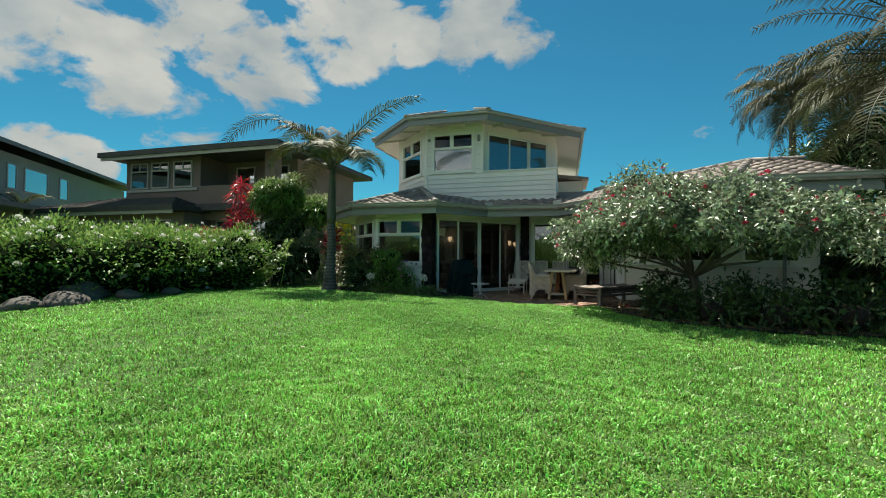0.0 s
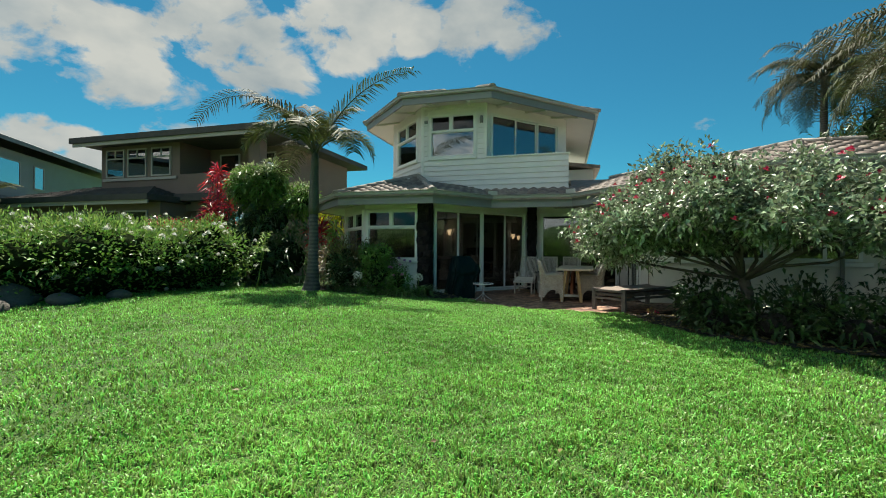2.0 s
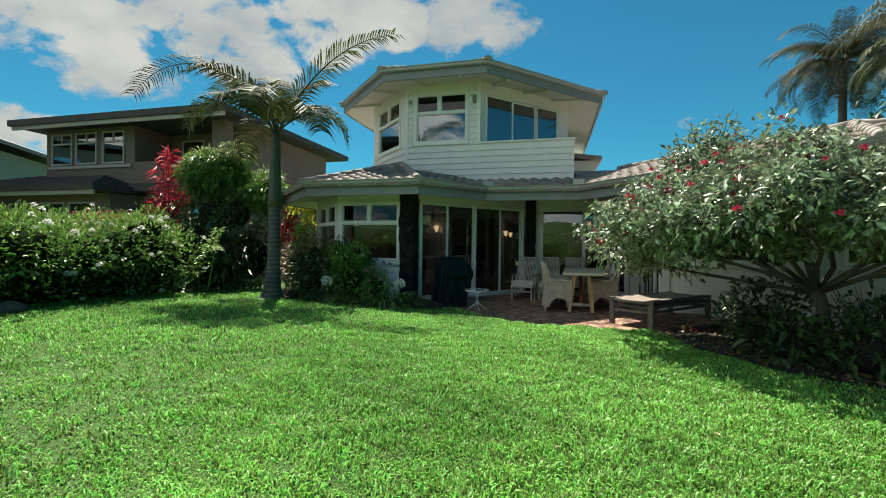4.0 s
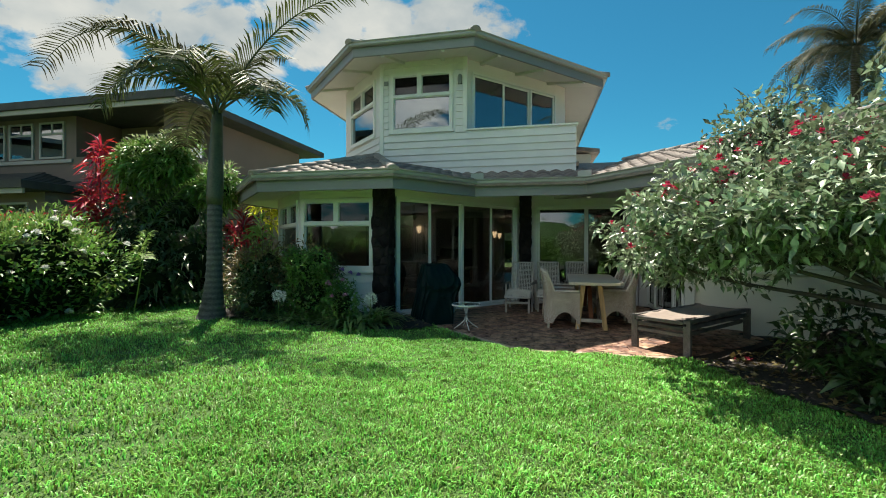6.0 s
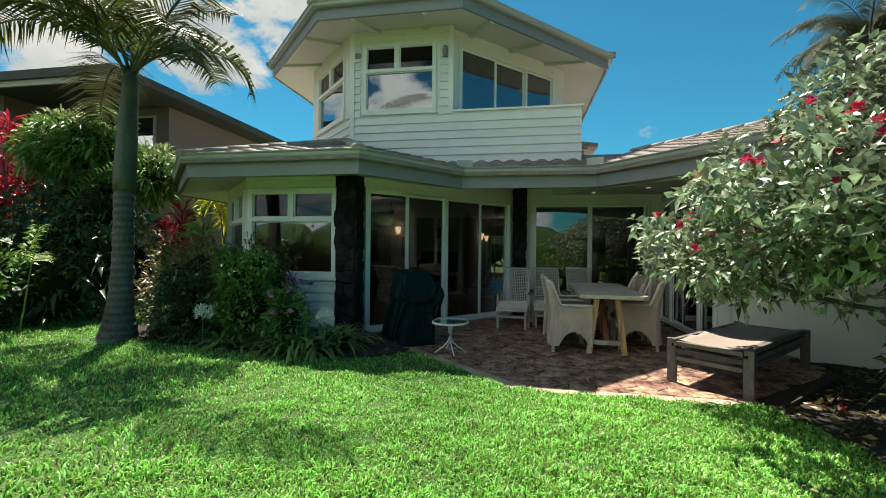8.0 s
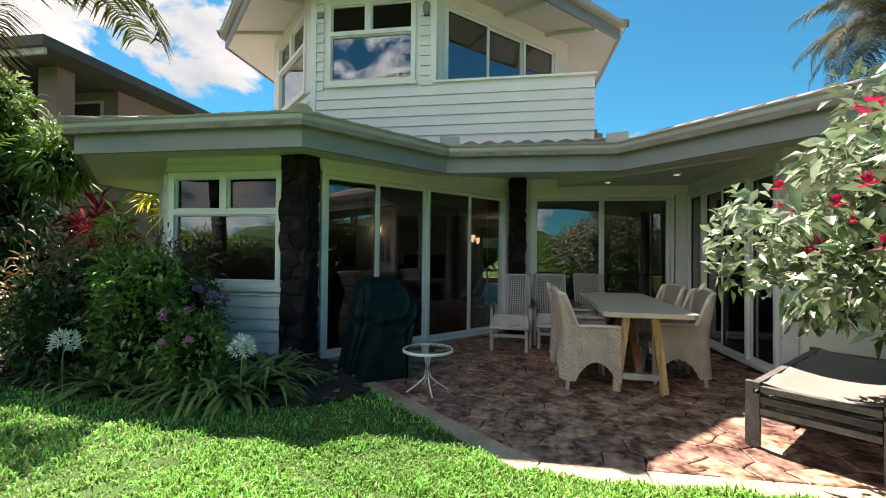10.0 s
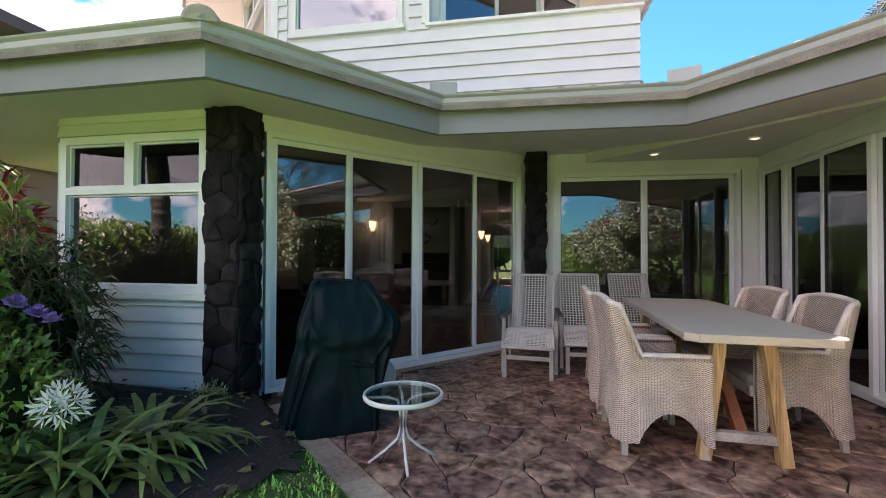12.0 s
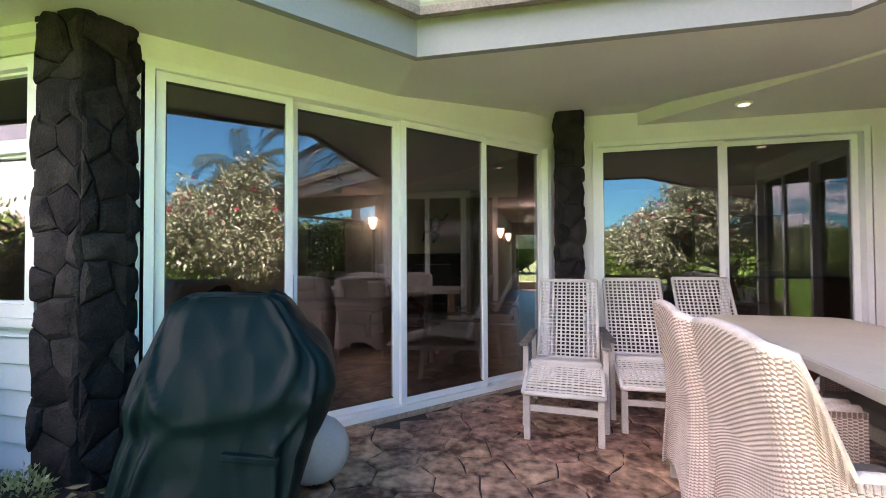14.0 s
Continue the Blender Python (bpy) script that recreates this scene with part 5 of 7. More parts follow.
put_flowers(b, flower_mesh("flower_head", M["flower_pink"], 9, 0.06, 3), [(-0.1, -0.25, 0.78), (0.12, -0.2, 0.85), (-0.22, -0.05, 0.8), (0.2, -0.3, 0.62), (0.0, -0.35, 0.6)], "flower_head")
put_flowers(b, flower_mesh("flower_head", M["flower_purple"], 9, 0.06, 3), [(0.1, 0.1, 0.95), (0.28, 0.05, 0.92), (-0.05, 0.1, 1.0)], "flower_head")


def strap_clump(x, y, n, length, wide):
    """A clump of arching strap leaves."""
    s = empty("strap_leaf_plant", (x, y, 0.03), random.uniform(0, 6), "clump of dark arching strap leaves along the bed edge", "agapanthus", "strap-leaved clumps")
    verts, faces = [], []
    for k in range(n):
        a, el, ll = random.uniform(0, math.tau), random.uniform(0.7, 1.45), length * random.uniform(0.7, 1.15)
        p = np.array((0.05 * math.cos(a), 0.05 * math.sin(a), 0.0))
        side = np.array((-math.sin(a), math.cos(a), 0))
        n0 = len(verts)
        for j in range(6):
            w = wide * (1 - (j / 5) ** 2.2) + 0.002
            verts += [p - side * w, p + side * w]
            p = p + ll / 5 * np.array((math.cos(a) * math.cos(el), math.sin(a) * math.cos(el), math.sin(el)))
            el -= 0.42
        for j in range(5):
            q = n0 + 2 * j
            faces += [(q, q + 1, q + 3), (q, q + 3, q + 2)]
    ob = new("leaf_mass", mesh_from_arrays("leaf_mass", np.array(verts), np.array(faces), M["strap"]))
    ob.parent = s
    return s


random.seed(21)
for x, y in ((-6.0, 12.35), (-5.75, 12.3), (-5.4, 12.25), (-5.05, 12.25), (-4.7, 12.25), (-4.35, 12.3), (-4.0, 12.4), (-3.95, 12.75), (-4.2, 12.35), (-5.2, 12.25)):
    strap_clump(x, y + 0.18, 60, 0.74 if x > -4.5 else 0.58, 0.03 if x > -4.5 else 0.024)


def umbel_mesh(name, mat, florets, size):
    """A loose round head: thin stalks from one point, each with an open star of six petals."""
    verts, faces = [], []
    for k in range(florets):
        z = 1 - 1.5 * (k + 0.5) / florets
        a, q = k * 2.4, math.sqrt(1 - z * z)
        way = np.array((math.cos(a) * q, math.sin(a) * q, z))
        side = np.array((-math.sin(a), math.cos(a), 0.0))
        up = np.cross(way, side)
        tip = way * size * (0.62 + 0.1 * math.sin(k * 5))
        b = len(verts)
        verts += [side * 0.002, -side * 0.002, tip]
        faces.append((b, b + 1, b + 2))
        for j in range(6):
            t = j * math.tau / 6
            out = (side * math.cos(t) + up * math.sin(t)) * 0.8 + way * 0.75
            across = -side * math.sin(t) + up * math.cos(t)
            b = len(verts)
            verts += [tip, tip + out * size * 0.2 + across * size * 0.055, tip + out * size * 0.42, tip + out * size * 0.2 - across * size * 0.055]
            faces += [(b, b + 1, b + 2), (b, b + 2, b + 3)]
    return mesh_from_arrays(name, np.array(verts), np.array(faces), mat)


wh = umbel_mesh("flower_head", M["flower_white"], 26, 0.105)
for x, y, z in ((-3.88, 12.36, 0.58), (-5.39, 12.15, 0.6)):
    s = empty("white_agapanthus", (x, y, 0.03), label="white round flower head on a bare stalk", category="flower", group="white flower heads")
    bm = bmesh.new()
    limb(bm, (0, 0, 0), (0.02, 0, z), 0.008, 0.006, 0.01, 5)
    part("stalk", bm, M["strap"], s)
    put_flowers(s, wh, [(0.02, 0, z)], "flower_head")

sc_ = empty("succulent", (-4.27, 13.86, -0.05), label="small grey-green succulent at the foot of the stone column", category="succulent")
foliage("leaf_mass", [(0, 0, 0.14, 0.17, 0.13, 0.16)], 620, (0.02, 0.045), (0.012, 0.022), M["leaf_pale"], sc_, up=0.7, loose=0.6, droop=0.0, shell=0.5)
spots = [(x, y, ground_z(x, y) + 0.045) for x, y in [(random.uniform(-3.5, 1.2), random.uniform(4.5, 11.3)) for k in range(26)]]
tagged(leaves("fallen_leaf", np.array(spots), rng.normal(size=(26, 3)) * np.array((1, 1, 0.15)), rng.uniform(0.04, 0.08, 26), rng.uniform(0.02, 0.035, 26), M["leaf_brown"], None, 0.0), "dry leaves fallen here and there on the lawn", "leaf litter", kind="stuff")

# rocks by the hedge
for k, (x, y, s) in enumerate(((-9.9, 7.0, 0.34), (-10.4, 7.7, 0.45), (-10.1, 6.4, 0.3), (-9.7, 8.1, 0.25), (-9.5, 9.0, 0.22))):
    bm = bmesh.new()
    bmesh.ops.create_icosphere(bm, subdivisions=3, radius=s)
    for v in bm.verts:
        v.co *= 1 + 0.35 * noise.noise(v.co * 3 + Vector((k * 7, 0, 0)))
        v.co.z *= 0.6
    ob = part("rock", bm, M["rock"], smooth=True)
    ob.location = (x + 0.55, y, ground_z(x, y) + s * 0.2)
    tagged(ob, "dark weathered rock at the foot of the hedge", "rock", "rocks by the hedge")

# fallen leaves on the soil beds
for bed, (x0, x1, y0, y1), count in ((BED_LEFT, (-7.4, -3.1, 12.1, 14.1), 260), (BED_RIGHT, (0.7, 5.8, 8.8, 13.9), 2600)):
    spots = []
    while len(spots) < count:
        x, y = random.uniform(x0, x1), random.uniform(y0, y1)
        if inside(bed, x, y):
            spots.append((x, y, ground_z(x, y) + 0.036))
    flat = rng.normal(size=(count, 3)) * np.array((1, 1, 0.12))
    tagged(leaves("leaf_litter", np.array(spots), flat, rng.uniform(0.04, 0.11, count), rng.uniform(0.02, 0.05, count), M["leaf_brown"], None, 0.0), "dry brown leaves scattered over the soil bed", "leaf litter", kind="stuff")

# ---- grass ----
def grass(name, x0, x1, y0, y1, count, height, width):
    x, y = rng.uniform(x0, x1, count * 2), rng.uniform(y0, y1, count * 2)
    d = np.minimum((x + 3.9) * 0.693 + (y - 14.1) * 0.721, y - 11.85)
    d = np.where(x < -4.0, y - 14.05, d)

    def within(poly):
        r = np.zeros(len(x), bool)
        for i in range(len(poly)):
            (xa, ya), (xb, yb) = poly[i], poly[i - 1]
            if ya != yb:
                r ^= ((ya > y) != (yb > y)) & (x < (xb - xa) * (y - ya) / (yb - ya) + xa)
        return r

    ok = (d < -0.01) & ~within(BED_LEFT) & ~within(BED_RIGHT) & (x > -10.3 + 0.12 * (y - 5)) & (y < 13.9)
    x, y = x[ok][:count], y[ok][:count]
    n = len(x)
    sx = 0.17 * np.clip((-0.5 - x) / 7.0, 0, 1) ** 2 * (3 - 2 * np.clip((-0.5 - x) / 7.0, 0, 1))
    hump = 0.09 * np.exp(-((y - 9) / 2.4) ** 2) * np.clip((3.0 - x) / 5.0, 0, 1) ** 2 * (3 - 2 * np.clip((3.0 - x) / 5.0, 0, 1))
    z = 0.02 + sx + hump
    k = np.clip((d[ok][:count] + 0.10) / 0.22, 0, 1)
    k = k * k * (3 - 2 * k)
    z = z + (-0.09 - z) * k
    clump = 0.8 + 0.5 * np.sin(x * 9 + 3 * np.sin(y * 5)) * np.sin(y * 8 + 2 * np.sin(x * 4)) + 0.25 * rng.random(n)
    a = rng.uniform(0, math.tau, n)
    lean = rng.uniform(0.15, 1.1, n)
    h = height * clump * rng.uniform(0.7, 1.25, n)
    w = width * rng.uniform(0.7, 1.2, n)
    base = np.stack([x, y, z - 0.004], 1)
    out = np.stack([np.cos(a), np.sin(a), np.zeros(n)], 1)
    side = np.stack([-np.sin(a), np.cos(a), np.zeros(n)], 1)
    upv = np.array((0, 0, 1.0))
    m1 = base + out * (h * 0.35 * lean)[:, None] + upv * (h * 0.6)[:, None]
    tip = base + out * (h * lean)[:, None] + upv * (h * (1.0 - 0.35 * lean))[:, None]
    sw = side * (w * 0.5)[:, None]
    verts = np.stack([base - sw, base + sw, m1 + sw, m1 - sw, tip], 1).reshape(-1, 3)
    q = (np.arange(n) * 5)[:, None, None]
    f = (np.array([[0, 1, 2], [0, 2, 3], [3, 2, 4]])[None] + q).reshape(-1, 3)
    ob = new(name, mesh_from_arrays(name, verts, f, M["blade"]))
    tagged(ob, "short bright green lawn grass", "grass", kind="stuff")


grass("lawn_grass", -10.2, 5.0, 1.3, 14.0, 310000, 0.047, 0.010)
grass("near_grass", -3.6, 1.6, 1.6, 12.0, 220000, 0.042, 0.0078)

# ---- neighbouring houses ----
M["nb_wall"] = material("taupe_stucco", (0.20, 0.14, 0.118), 0.85, 0.1, 1, 60, 0.2)
M["nb_trim"] = material("taupe_trim", (0.42, 0.37, 0.34), 0.6, 0.1, 1, 60, 0.1)
M["nb_roof"] = material("dark_flat_tile", (0.06, 0.052, 0.048), 0.75, 0.4, 2, 30, 0.4)
M["fh_wall"] = material("pale_stucco", (0.30, 0.29, 0.265), 0.85, 0.1, 1, 60, 0.2)
M["fh_roof"] = material("grey_tile_roof", (0.16, 0.16, 0.16), 0.8, 0.3, 2, 30, 0.4)


def hip_roof(name, x0, x1, y0, y1, z, rise, over, mat, parent, under=None):
    """A hipped roof with thick eaves and courses of tile steps."""
    bm = bmesh.new()
    inset = min(x1 - x0, y1 - y0) / 2
    steps = 14
    rings = []
    for k in range(steps + 1):
        d, zz = inset * k / steps * 0.98, z + 0.12 + rise * k / steps
        for dz in ((0.0, 0.035) if k < steps else (0.0,)):
            rings.append([bm.verts.new(v) for v in ((x0 + d, y0 + d, zz + dz), (x1 - d, y0 + d, zz + dz), (x1 - d, y1 - d, zz + dz), (x0 + d, y1 - d, zz + dz))])
    low = [bm.verts.new(v) for v in ((x0, y0, z - 0.1), (x1, y0, z - 0.1), (x1, y1, z - 0.1), (x0, y1, z - 0.1))]
    rings.insert(0, low)
    for a, b in zip(rings, rings[1:]):
        for k in range(4):
            bm.faces.new((a[k], a[(k + 1) % 4], b[(k + 1) % 4], b[k]))
    bm.faces.new(low[::-1])
    bm.faces.new(rings[-1])
    bmesh.ops.recalc_face_normals(bm, faces=list(bm.faces))
    return part(name, bm, mat, parent)


def house_window(parent, m, x0, x1, z0, z1, split=None, bars=0):
    bm = bmesh.new()
    frame_rect(bm, m, x0, x1, z0, z1, 0.07, -0.06, 0.04)
    if split:
        add_box(bm, (x0 + 0.07, -0.05, split - 0.04), (x1 - 0.07, 0.03, split + 0.04), m)
        xm = (x0 + x1) / 2
        add_box(bm, (xm - 0.035, -0.05, split + 0.04), (xm + 0.035, 0.03, z1 - 0.07), m)
    w = part("window", bm, M["nb_trim"], parent)
    pane(w, m, x0 + 0.05, x1 - 0.05, z0 + 0.05, z1 - 0.05, -0.03, M["glass_nb"])
    # Dark plate on the solid wall stands in for the unlit room.
    part("dark_room_plate", box_bm((x0 + 0.02, -0.02, z0 + 0.02), (x1 - 0.02, -0.004, z1 - 0.02), 0, m), M["dark"], w)


M["glass_nb"] = glass("neighbour_glass", (0.5, 0.5, 0.5), 0.40)
nb = empty("neighbour_house", (0, 0, 0), label="taupe two-storey house with dark hipped roofs", category="house")
bm = bmesh.new()
add_box(bm, (-22.9, 18.6, 3.0), (-17.95, 26.5, 6.35))
add_box(bm, (-17.95, 20.4, 3.0), (-13.5, 26.5, 6.35))
add_box(bm, (-17.95, 18.6, 3.0), (-13.5, 18.8, 4.75))
add_box(bm, (-13.7, 18.8, 3.0), (-13.5, 20.4, 4.75))
add_box(bm, (-14.1, 18.62, 4.75), (-13.52, 19.1, 6.35))
part("upper_wall", bm, M["nb_wall"], nb)
bm = bmesh.new()
add_box(bm, (-25.9, 17.3, -0.2), (-17.6, 26.5, 3.3))
add_box(bm, (-17.6, 18.9, -0.2), (-13.4, 26.5, 3.3))
part("lower_wall", bm, M["nb_wall"], nb)
hip_roof("upper_roof", -23.6, -12.6, 17.55, 27.5, 6.38, 1.35, 0, M["nb_roof"], nb)
hip_roof("lower_roof", -27.0, -17.3, 16.4, 25.0, 3.42, 1.3, 0, M["nb_roof"], nb)
hip_roof("side_roof", -19.0, -12.8, 18.0, 25.0, 3.52, 0.95, 0, M["nb_roof"], nb)
for nm, a, b in (("upper_fascia", (-23.5, 17.65, 6.12), (-12.7, 17.72, 6.3)), ("lower_fascia", (-26.9, 16.5, 3.16), (-17.4, 16.57, 3.34))):
    part(nm, box_bm(a, b), M["nb_trim"], nb)
m, _ = wall_frame((-22.9, 18.6), (-17.95, 18.6))
for x0 in (0.35, 1.75, 3.25):
    house_window(nb, m, x0, x0 + 1.2, 4.72, 6.1, 5.65)
part("window_band", box_bm((-22.75, 18.53, 4.55), (-18.1, 18.597, 4.68)), M["nb_trim"], nb)
m, _ = wall_frame((-17.6, 20.4), (-13.5, 20.4))
house_window(nb, m, 0.3, 1.5, 3.9, 6.0)
house_window(nb, m, 2.2, 3.6, 4.5, 6.0)
m, _ = wall_frame((-25.9, 17.3), (-17.6, 17.3))
for x0 in (1.2, 3.0, 4.6, 6.2):
    house_window(nb, m, x0, x0 + 1.4, 1.3, 2.95)
m, _ = wall_frame((-17.6, 18.9), (-13.4, 18.9))
for x0 in (0.4, 2.2):
    house_window(nb, m, x0, x0 + 1.4, 1.3, 3.0)

fh = empty("far_house", (0, 0, 0), label="pale two-storey house with a grey tiled roof", category="house")
m, ln = wall_frame((-27.5, 15.0), (-36.0, 28.5))
part("wall", box_bm((-6, 0, -0.2), (ln, 7, 6.6), 0, m), M["fh_wall"], fh)
bm = bmesh.new()
v = [bm.verts.new(m @ Vector(c)) for c in ((-7, -0.9, 6.75), (ln + 0.8, -0.9, 6.75), (ln + 0.8, 8, 6.75), (-7, 8, 6.75), (-4, 3.5, 8.4), (ln - 3.5, 3.5, 8.4))]
for f in ((0, 1, 5, 4), (1, 2, 5), (2, 3, 4, 5), (3, 0, 4)):
    bm.faces.new([v[k] for k in f])
r = bmesh.ops.extrude_face_region(bm, geom=list(bm.faces))
bmesh.ops.translate(bm, verts=[x for x in r["geom"] if isinstance(x, bmesh.types.BMVert)], vec=(0, 0, 0.22))
bmesh.ops.recalc_face_normals(bm, faces=list(bm.faces))
part("roof", bm, M["fh_roof"], fh)
part("porch_roof", box_bm((-6, -1.8, 3.5), (ln * 0.4, 0.0, 3.75), 0, m), M["fh_roof"], fh)
for x0, x1 in ((-1.0, 0.3), (1.6, 2.4), (3.0, 5.2), (6.4, 7.4)):
    house_window(fh, m, x0, x1, 4.7, 6.1)
sp = empty("small_palm", (-27.5, 16.5, 0), label="small spiky palm in front of the neighbouring house", category="palm tree")
bm = bmesh.new()
tube(bm, [(0, 0, 0), (0, 0, 3.6)], [0.12, 0.08], 8)
part("trunk", bm, M["palmbark"], sp)
for k in range(12):
    frond(sp, (0, 0, 3.6), k * 0.6, radians(20 + 40 * (k % 2)), 1.7, 1.6, M["frond"], 0.4, 24, 700 + k)

# distant green rise behind the gardens
bw = empty("far_trees", (0, 0, 0), label="distant belt of dark trees", category="trees", kind="stuff")
FT = [(-60 + 9 * k + 2 * math.sin(k * 3), 52 + 4 * math.sin(k), 2.0, 6, 4, 3.2 + math.sin(k * 2)) for k in range(15)] + [(30 + 4 * k, 30 - 8 * k, 2.5, 6, 6, 4) for k in range(8)] + [(-45 - 2 * k, 14 - 9 * k, 2, 6, 6, 4) for k in range(7)] + [(-40 + 10 * k, -45, 2, 7, 5, 4) for k in range(9)]
core("tree_mass", FT, M["leaf_dark"], bw, 0.95)
foliage("tree_leaves", FT, 6000, (0.6, 1.1), (0.2, 0.4), M["leaf_dark"], bw)

# ---- furniture on the patio ----
M["wicker"] = material("pale_woven_wicker", (0.54, 0.465, 0.40), 0.55, 0.2, 8, 90, 0.3, hue=(0.66, 0.565, 0.49))
# Brown strands, darkened as shade for the recessed cells of the weave.
M["wicker_recess"] = material("brown_shaded_strand", (0.27, 0.20, 0.155), 0.65, 0.3, 10, 90, 0.3, hue=(0.25, 0.16, 0.12))
M["cushion"] = material("grey_cushion", (0.30, 0.27, 0.24), 0.9, 0.15, 6, 90, 0.3)
M["tabletop"] = material("grey_beige_tabletop", (0.50, 0.44, 0.355), 0.55, 0.1, 3, 60, 0.12)
M["redwood"] = material("reddish_wood", (0.22, 0.07, 0.03), 0.55, 0.3, 6, 50, 0.3)
M["strand"] = material("white_rope_strand", (0.56, 0.53, 0.49), 0.7, 0.12, 10, 90, 0.2)
M["paleteak"] = material("bleached_teak", (0.40, 0.36, 0.32), 0.8, 0.25, 8, 70, 0.35)
M["cover"] = material("dark_teal_cover", (0.0015, 0.012, 0.0125), 0.46, 0.25, 3, 150, 0.12, spec=0.10)
# soft creases in the cloth of the cover
n, l = M["cover"].node_tree.nodes, M["cover"].node_tree.links
crease = n.new("ShaderNodeTexVoronoi")
crease.feature = "SMOOTH_F1"
crease.inputs["Scale"].default_value, crease.inputs["Smoothness"].default_value = 5.5, 0.25
slant = n.new("ShaderNodeMapping")
slant.inputs["Rotation"].default_value, slant.inputs["Scale"].default_value = (0.4, 0.5, 0.3), (1.3, 1.3, 0.55)
l.new(n["Texture Coordinate"].outputs["Object"], slant.inputs["Vector"])
l.new(slant.outputs["Vector"], crease.inputs["Vector"])
b2 = n.new("ShaderNodeBump")
b2.inputs["Strength"].default_value, b2.inputs["Distance"].default_value = 0.5, 0.05
l.new(crease.outputs["Distance"], b2.inputs["Height"])
l.new(n["Bump"].outputs["Normal"], b2.inputs["Normal"])
l.new(b2.outputs["Normal"], n["Principled BSDF"].inputs["Normal"])
M["enamel"] = material("white_enamel_metal", (0.68, 0.68, 0.66), 0.35, 0.05, 4, 50, 0.05)
M["sling"] = material("taupe_sling_fabric", (0.26, 0.205, 0.175), 0.85, 0.1, 5, 160, 0.25)
M["darkframe"] = material("weathered_dark_frame", (0.075, 0.066, 0.062), 0.6, 0.3, 8, 60, 0.3, hue=(0.14, 0.125, 0.115))
M["poufm"] = material("white_knit", (0.45, 0.46, 0.46), 0.85, 0.1, 10, 80, 0.4)


def wicker_chair(x, y, rz):
    """A woven dining armchair: a wrap-round shell, flared to the floor, with arches between the legs."""
    ch = empty("wicker_chair", (x, y, 0.0), rz, "pale woven wicker dining armchair at the patio table", "chair", "chairs round the dining table")
    plan = []
    w, back, front, rc = 0.335, -0.27, 0.31, 0.085
    n = 40
    for k in range(n):
        plan.append((front - (front - back - rc) * k / n, -w))
    for k in range(12):
        a = -math.pi / 2 - math.pi / 2 * k / 12
        plan.append((back + rc + rc * math.cos(a), -w + rc + rc * math.sin(a)))
    for k in range(n):
        plan.append((back, -w + rc + (2 * w - 2 * rc) * k / n))
    for k in range(12):
        a = math.pi - math.pi / 2 * k / 12
        plan.append((back + rc + rc * math.cos(a), w - rc + rc * math.sin(a)))
    for k in range(n + 1):
        plan.append((back + rc + (front - back - rc) * k / n, w))
    plan = np.array(plan)
    # even steps along the path
    seg = np.linalg.norm(np.diff(plan, axis=0), axis=1)
    s = np.concatenate([[0], np.cumsum(seg)])
    step = 0.009
    cnt = int(s[-1] / step)
    ss = np.linspace(0, s[-1], cnt)
    px_, py_ = np.interp(ss, s, plan[:, 0]), np.interp(ss, s, plan[:, 1])
    tx, ty = np.gradient(px_), np.gradient(py_)
    ln = np.hypot(tx, ty)
    nx, ny = ty / ln, -tx / ln
    # outward is away from the middle
    flip = np.sign(nx * (px_ - 0.05) + ny * py_)
    nx, ny = nx * flip, ny * flip
    t = np.clip((front - px_) / (front - back - 0.03), 0, 1)
    top = 0.665 + 0.335 * np.clip((t - 0.80) / 0.13, 0, 1) ** 0.8
    top = np.where(px_ < back + 0.02, 1.0 + 0.035 * np.cos(py_ / w * 1.5), top)
    side = np.abs(py_) > w - 0.02
    u = np.clip((px_ - back - 0.12) / (front - back - 0.17), 0, 1)
    arch_side = 0.10 + 0.20 * np.sin(np.pi * u) ** 0.7
    v = np.clip((py_ + w - 0.12) / (2 * w - 0.24), 0, 1)
    arch_back = 0.10 + 0.10 * np.sin(np.pi * v) ** 0.7
    bot = np.where(side, arch_side, np.where(px_ < back + 0.03, arch_back, 0.10))
    rows = 250
    zz = np.arange(rows)[:, None]
    z = np.where(zz < 156, bot[None] + (0.64 - bot)[None] * zz / 155, 0.64 + (top - 0.64)[None] * (zz - 155) / 94)
    lean = 0.07 * np.clip((z - 0.62) / 0.4, 0, 1) * np.clip((back + 0.24 - px_) / 0.12, 0, 1)[None]
    flare = 0.035 * np.clip((0.45 - z) / 0.45, 0, 1)
    ii, jj = np.meshgrid(np.arange(cnt), np.arange(rows))
    weave = 0.0032 * np.where(((ii // 2) + jj // 2) % 2 == 0, 1, -1)
    X = px_[None] + nx[None] * (flare + weave) - lean
    Y = py_[None] + ny[None] * (flare + weave)
    outer = np.stack([X, Y, z], 2).reshape(-1, 3)
    th = 0.045
    inner = np.stack([px_[None] - nx[None] * (th - flare * 0.5 - weave * 0.6) - lean, py_[None] - ny[None] * (th - flare * 0.5 - weave * 0.6), z], 2).reshape(-1, 3)
    verts = np.concatenate([outer, inner])
    idx = np.arange(rows * cnt).reshape(rows, cnt)
    a, b, c, d = idx[:-1, :-1].ravel(), idx[:-1, 1:].ravel(), idx[1:, 1:].ravel(), idx[1:, :-1].ravel()
    f = [np.stack([a, b, c], 1), np.stack([a, c, d], 1)]
    o = rows * cnt
    f += [np.stack([a, c, b], 1) + o, np.stack([a, d, c], 1) + o]
    for e in (idx[0], idx[-1], idx[:, 0], idx[:, -1]):
        f += [np.stack([e[:-1], e[1:], e[1:] + o], 1), np.stack([e[:-1], e[1:] + o, e[:-1] + o], 1)]
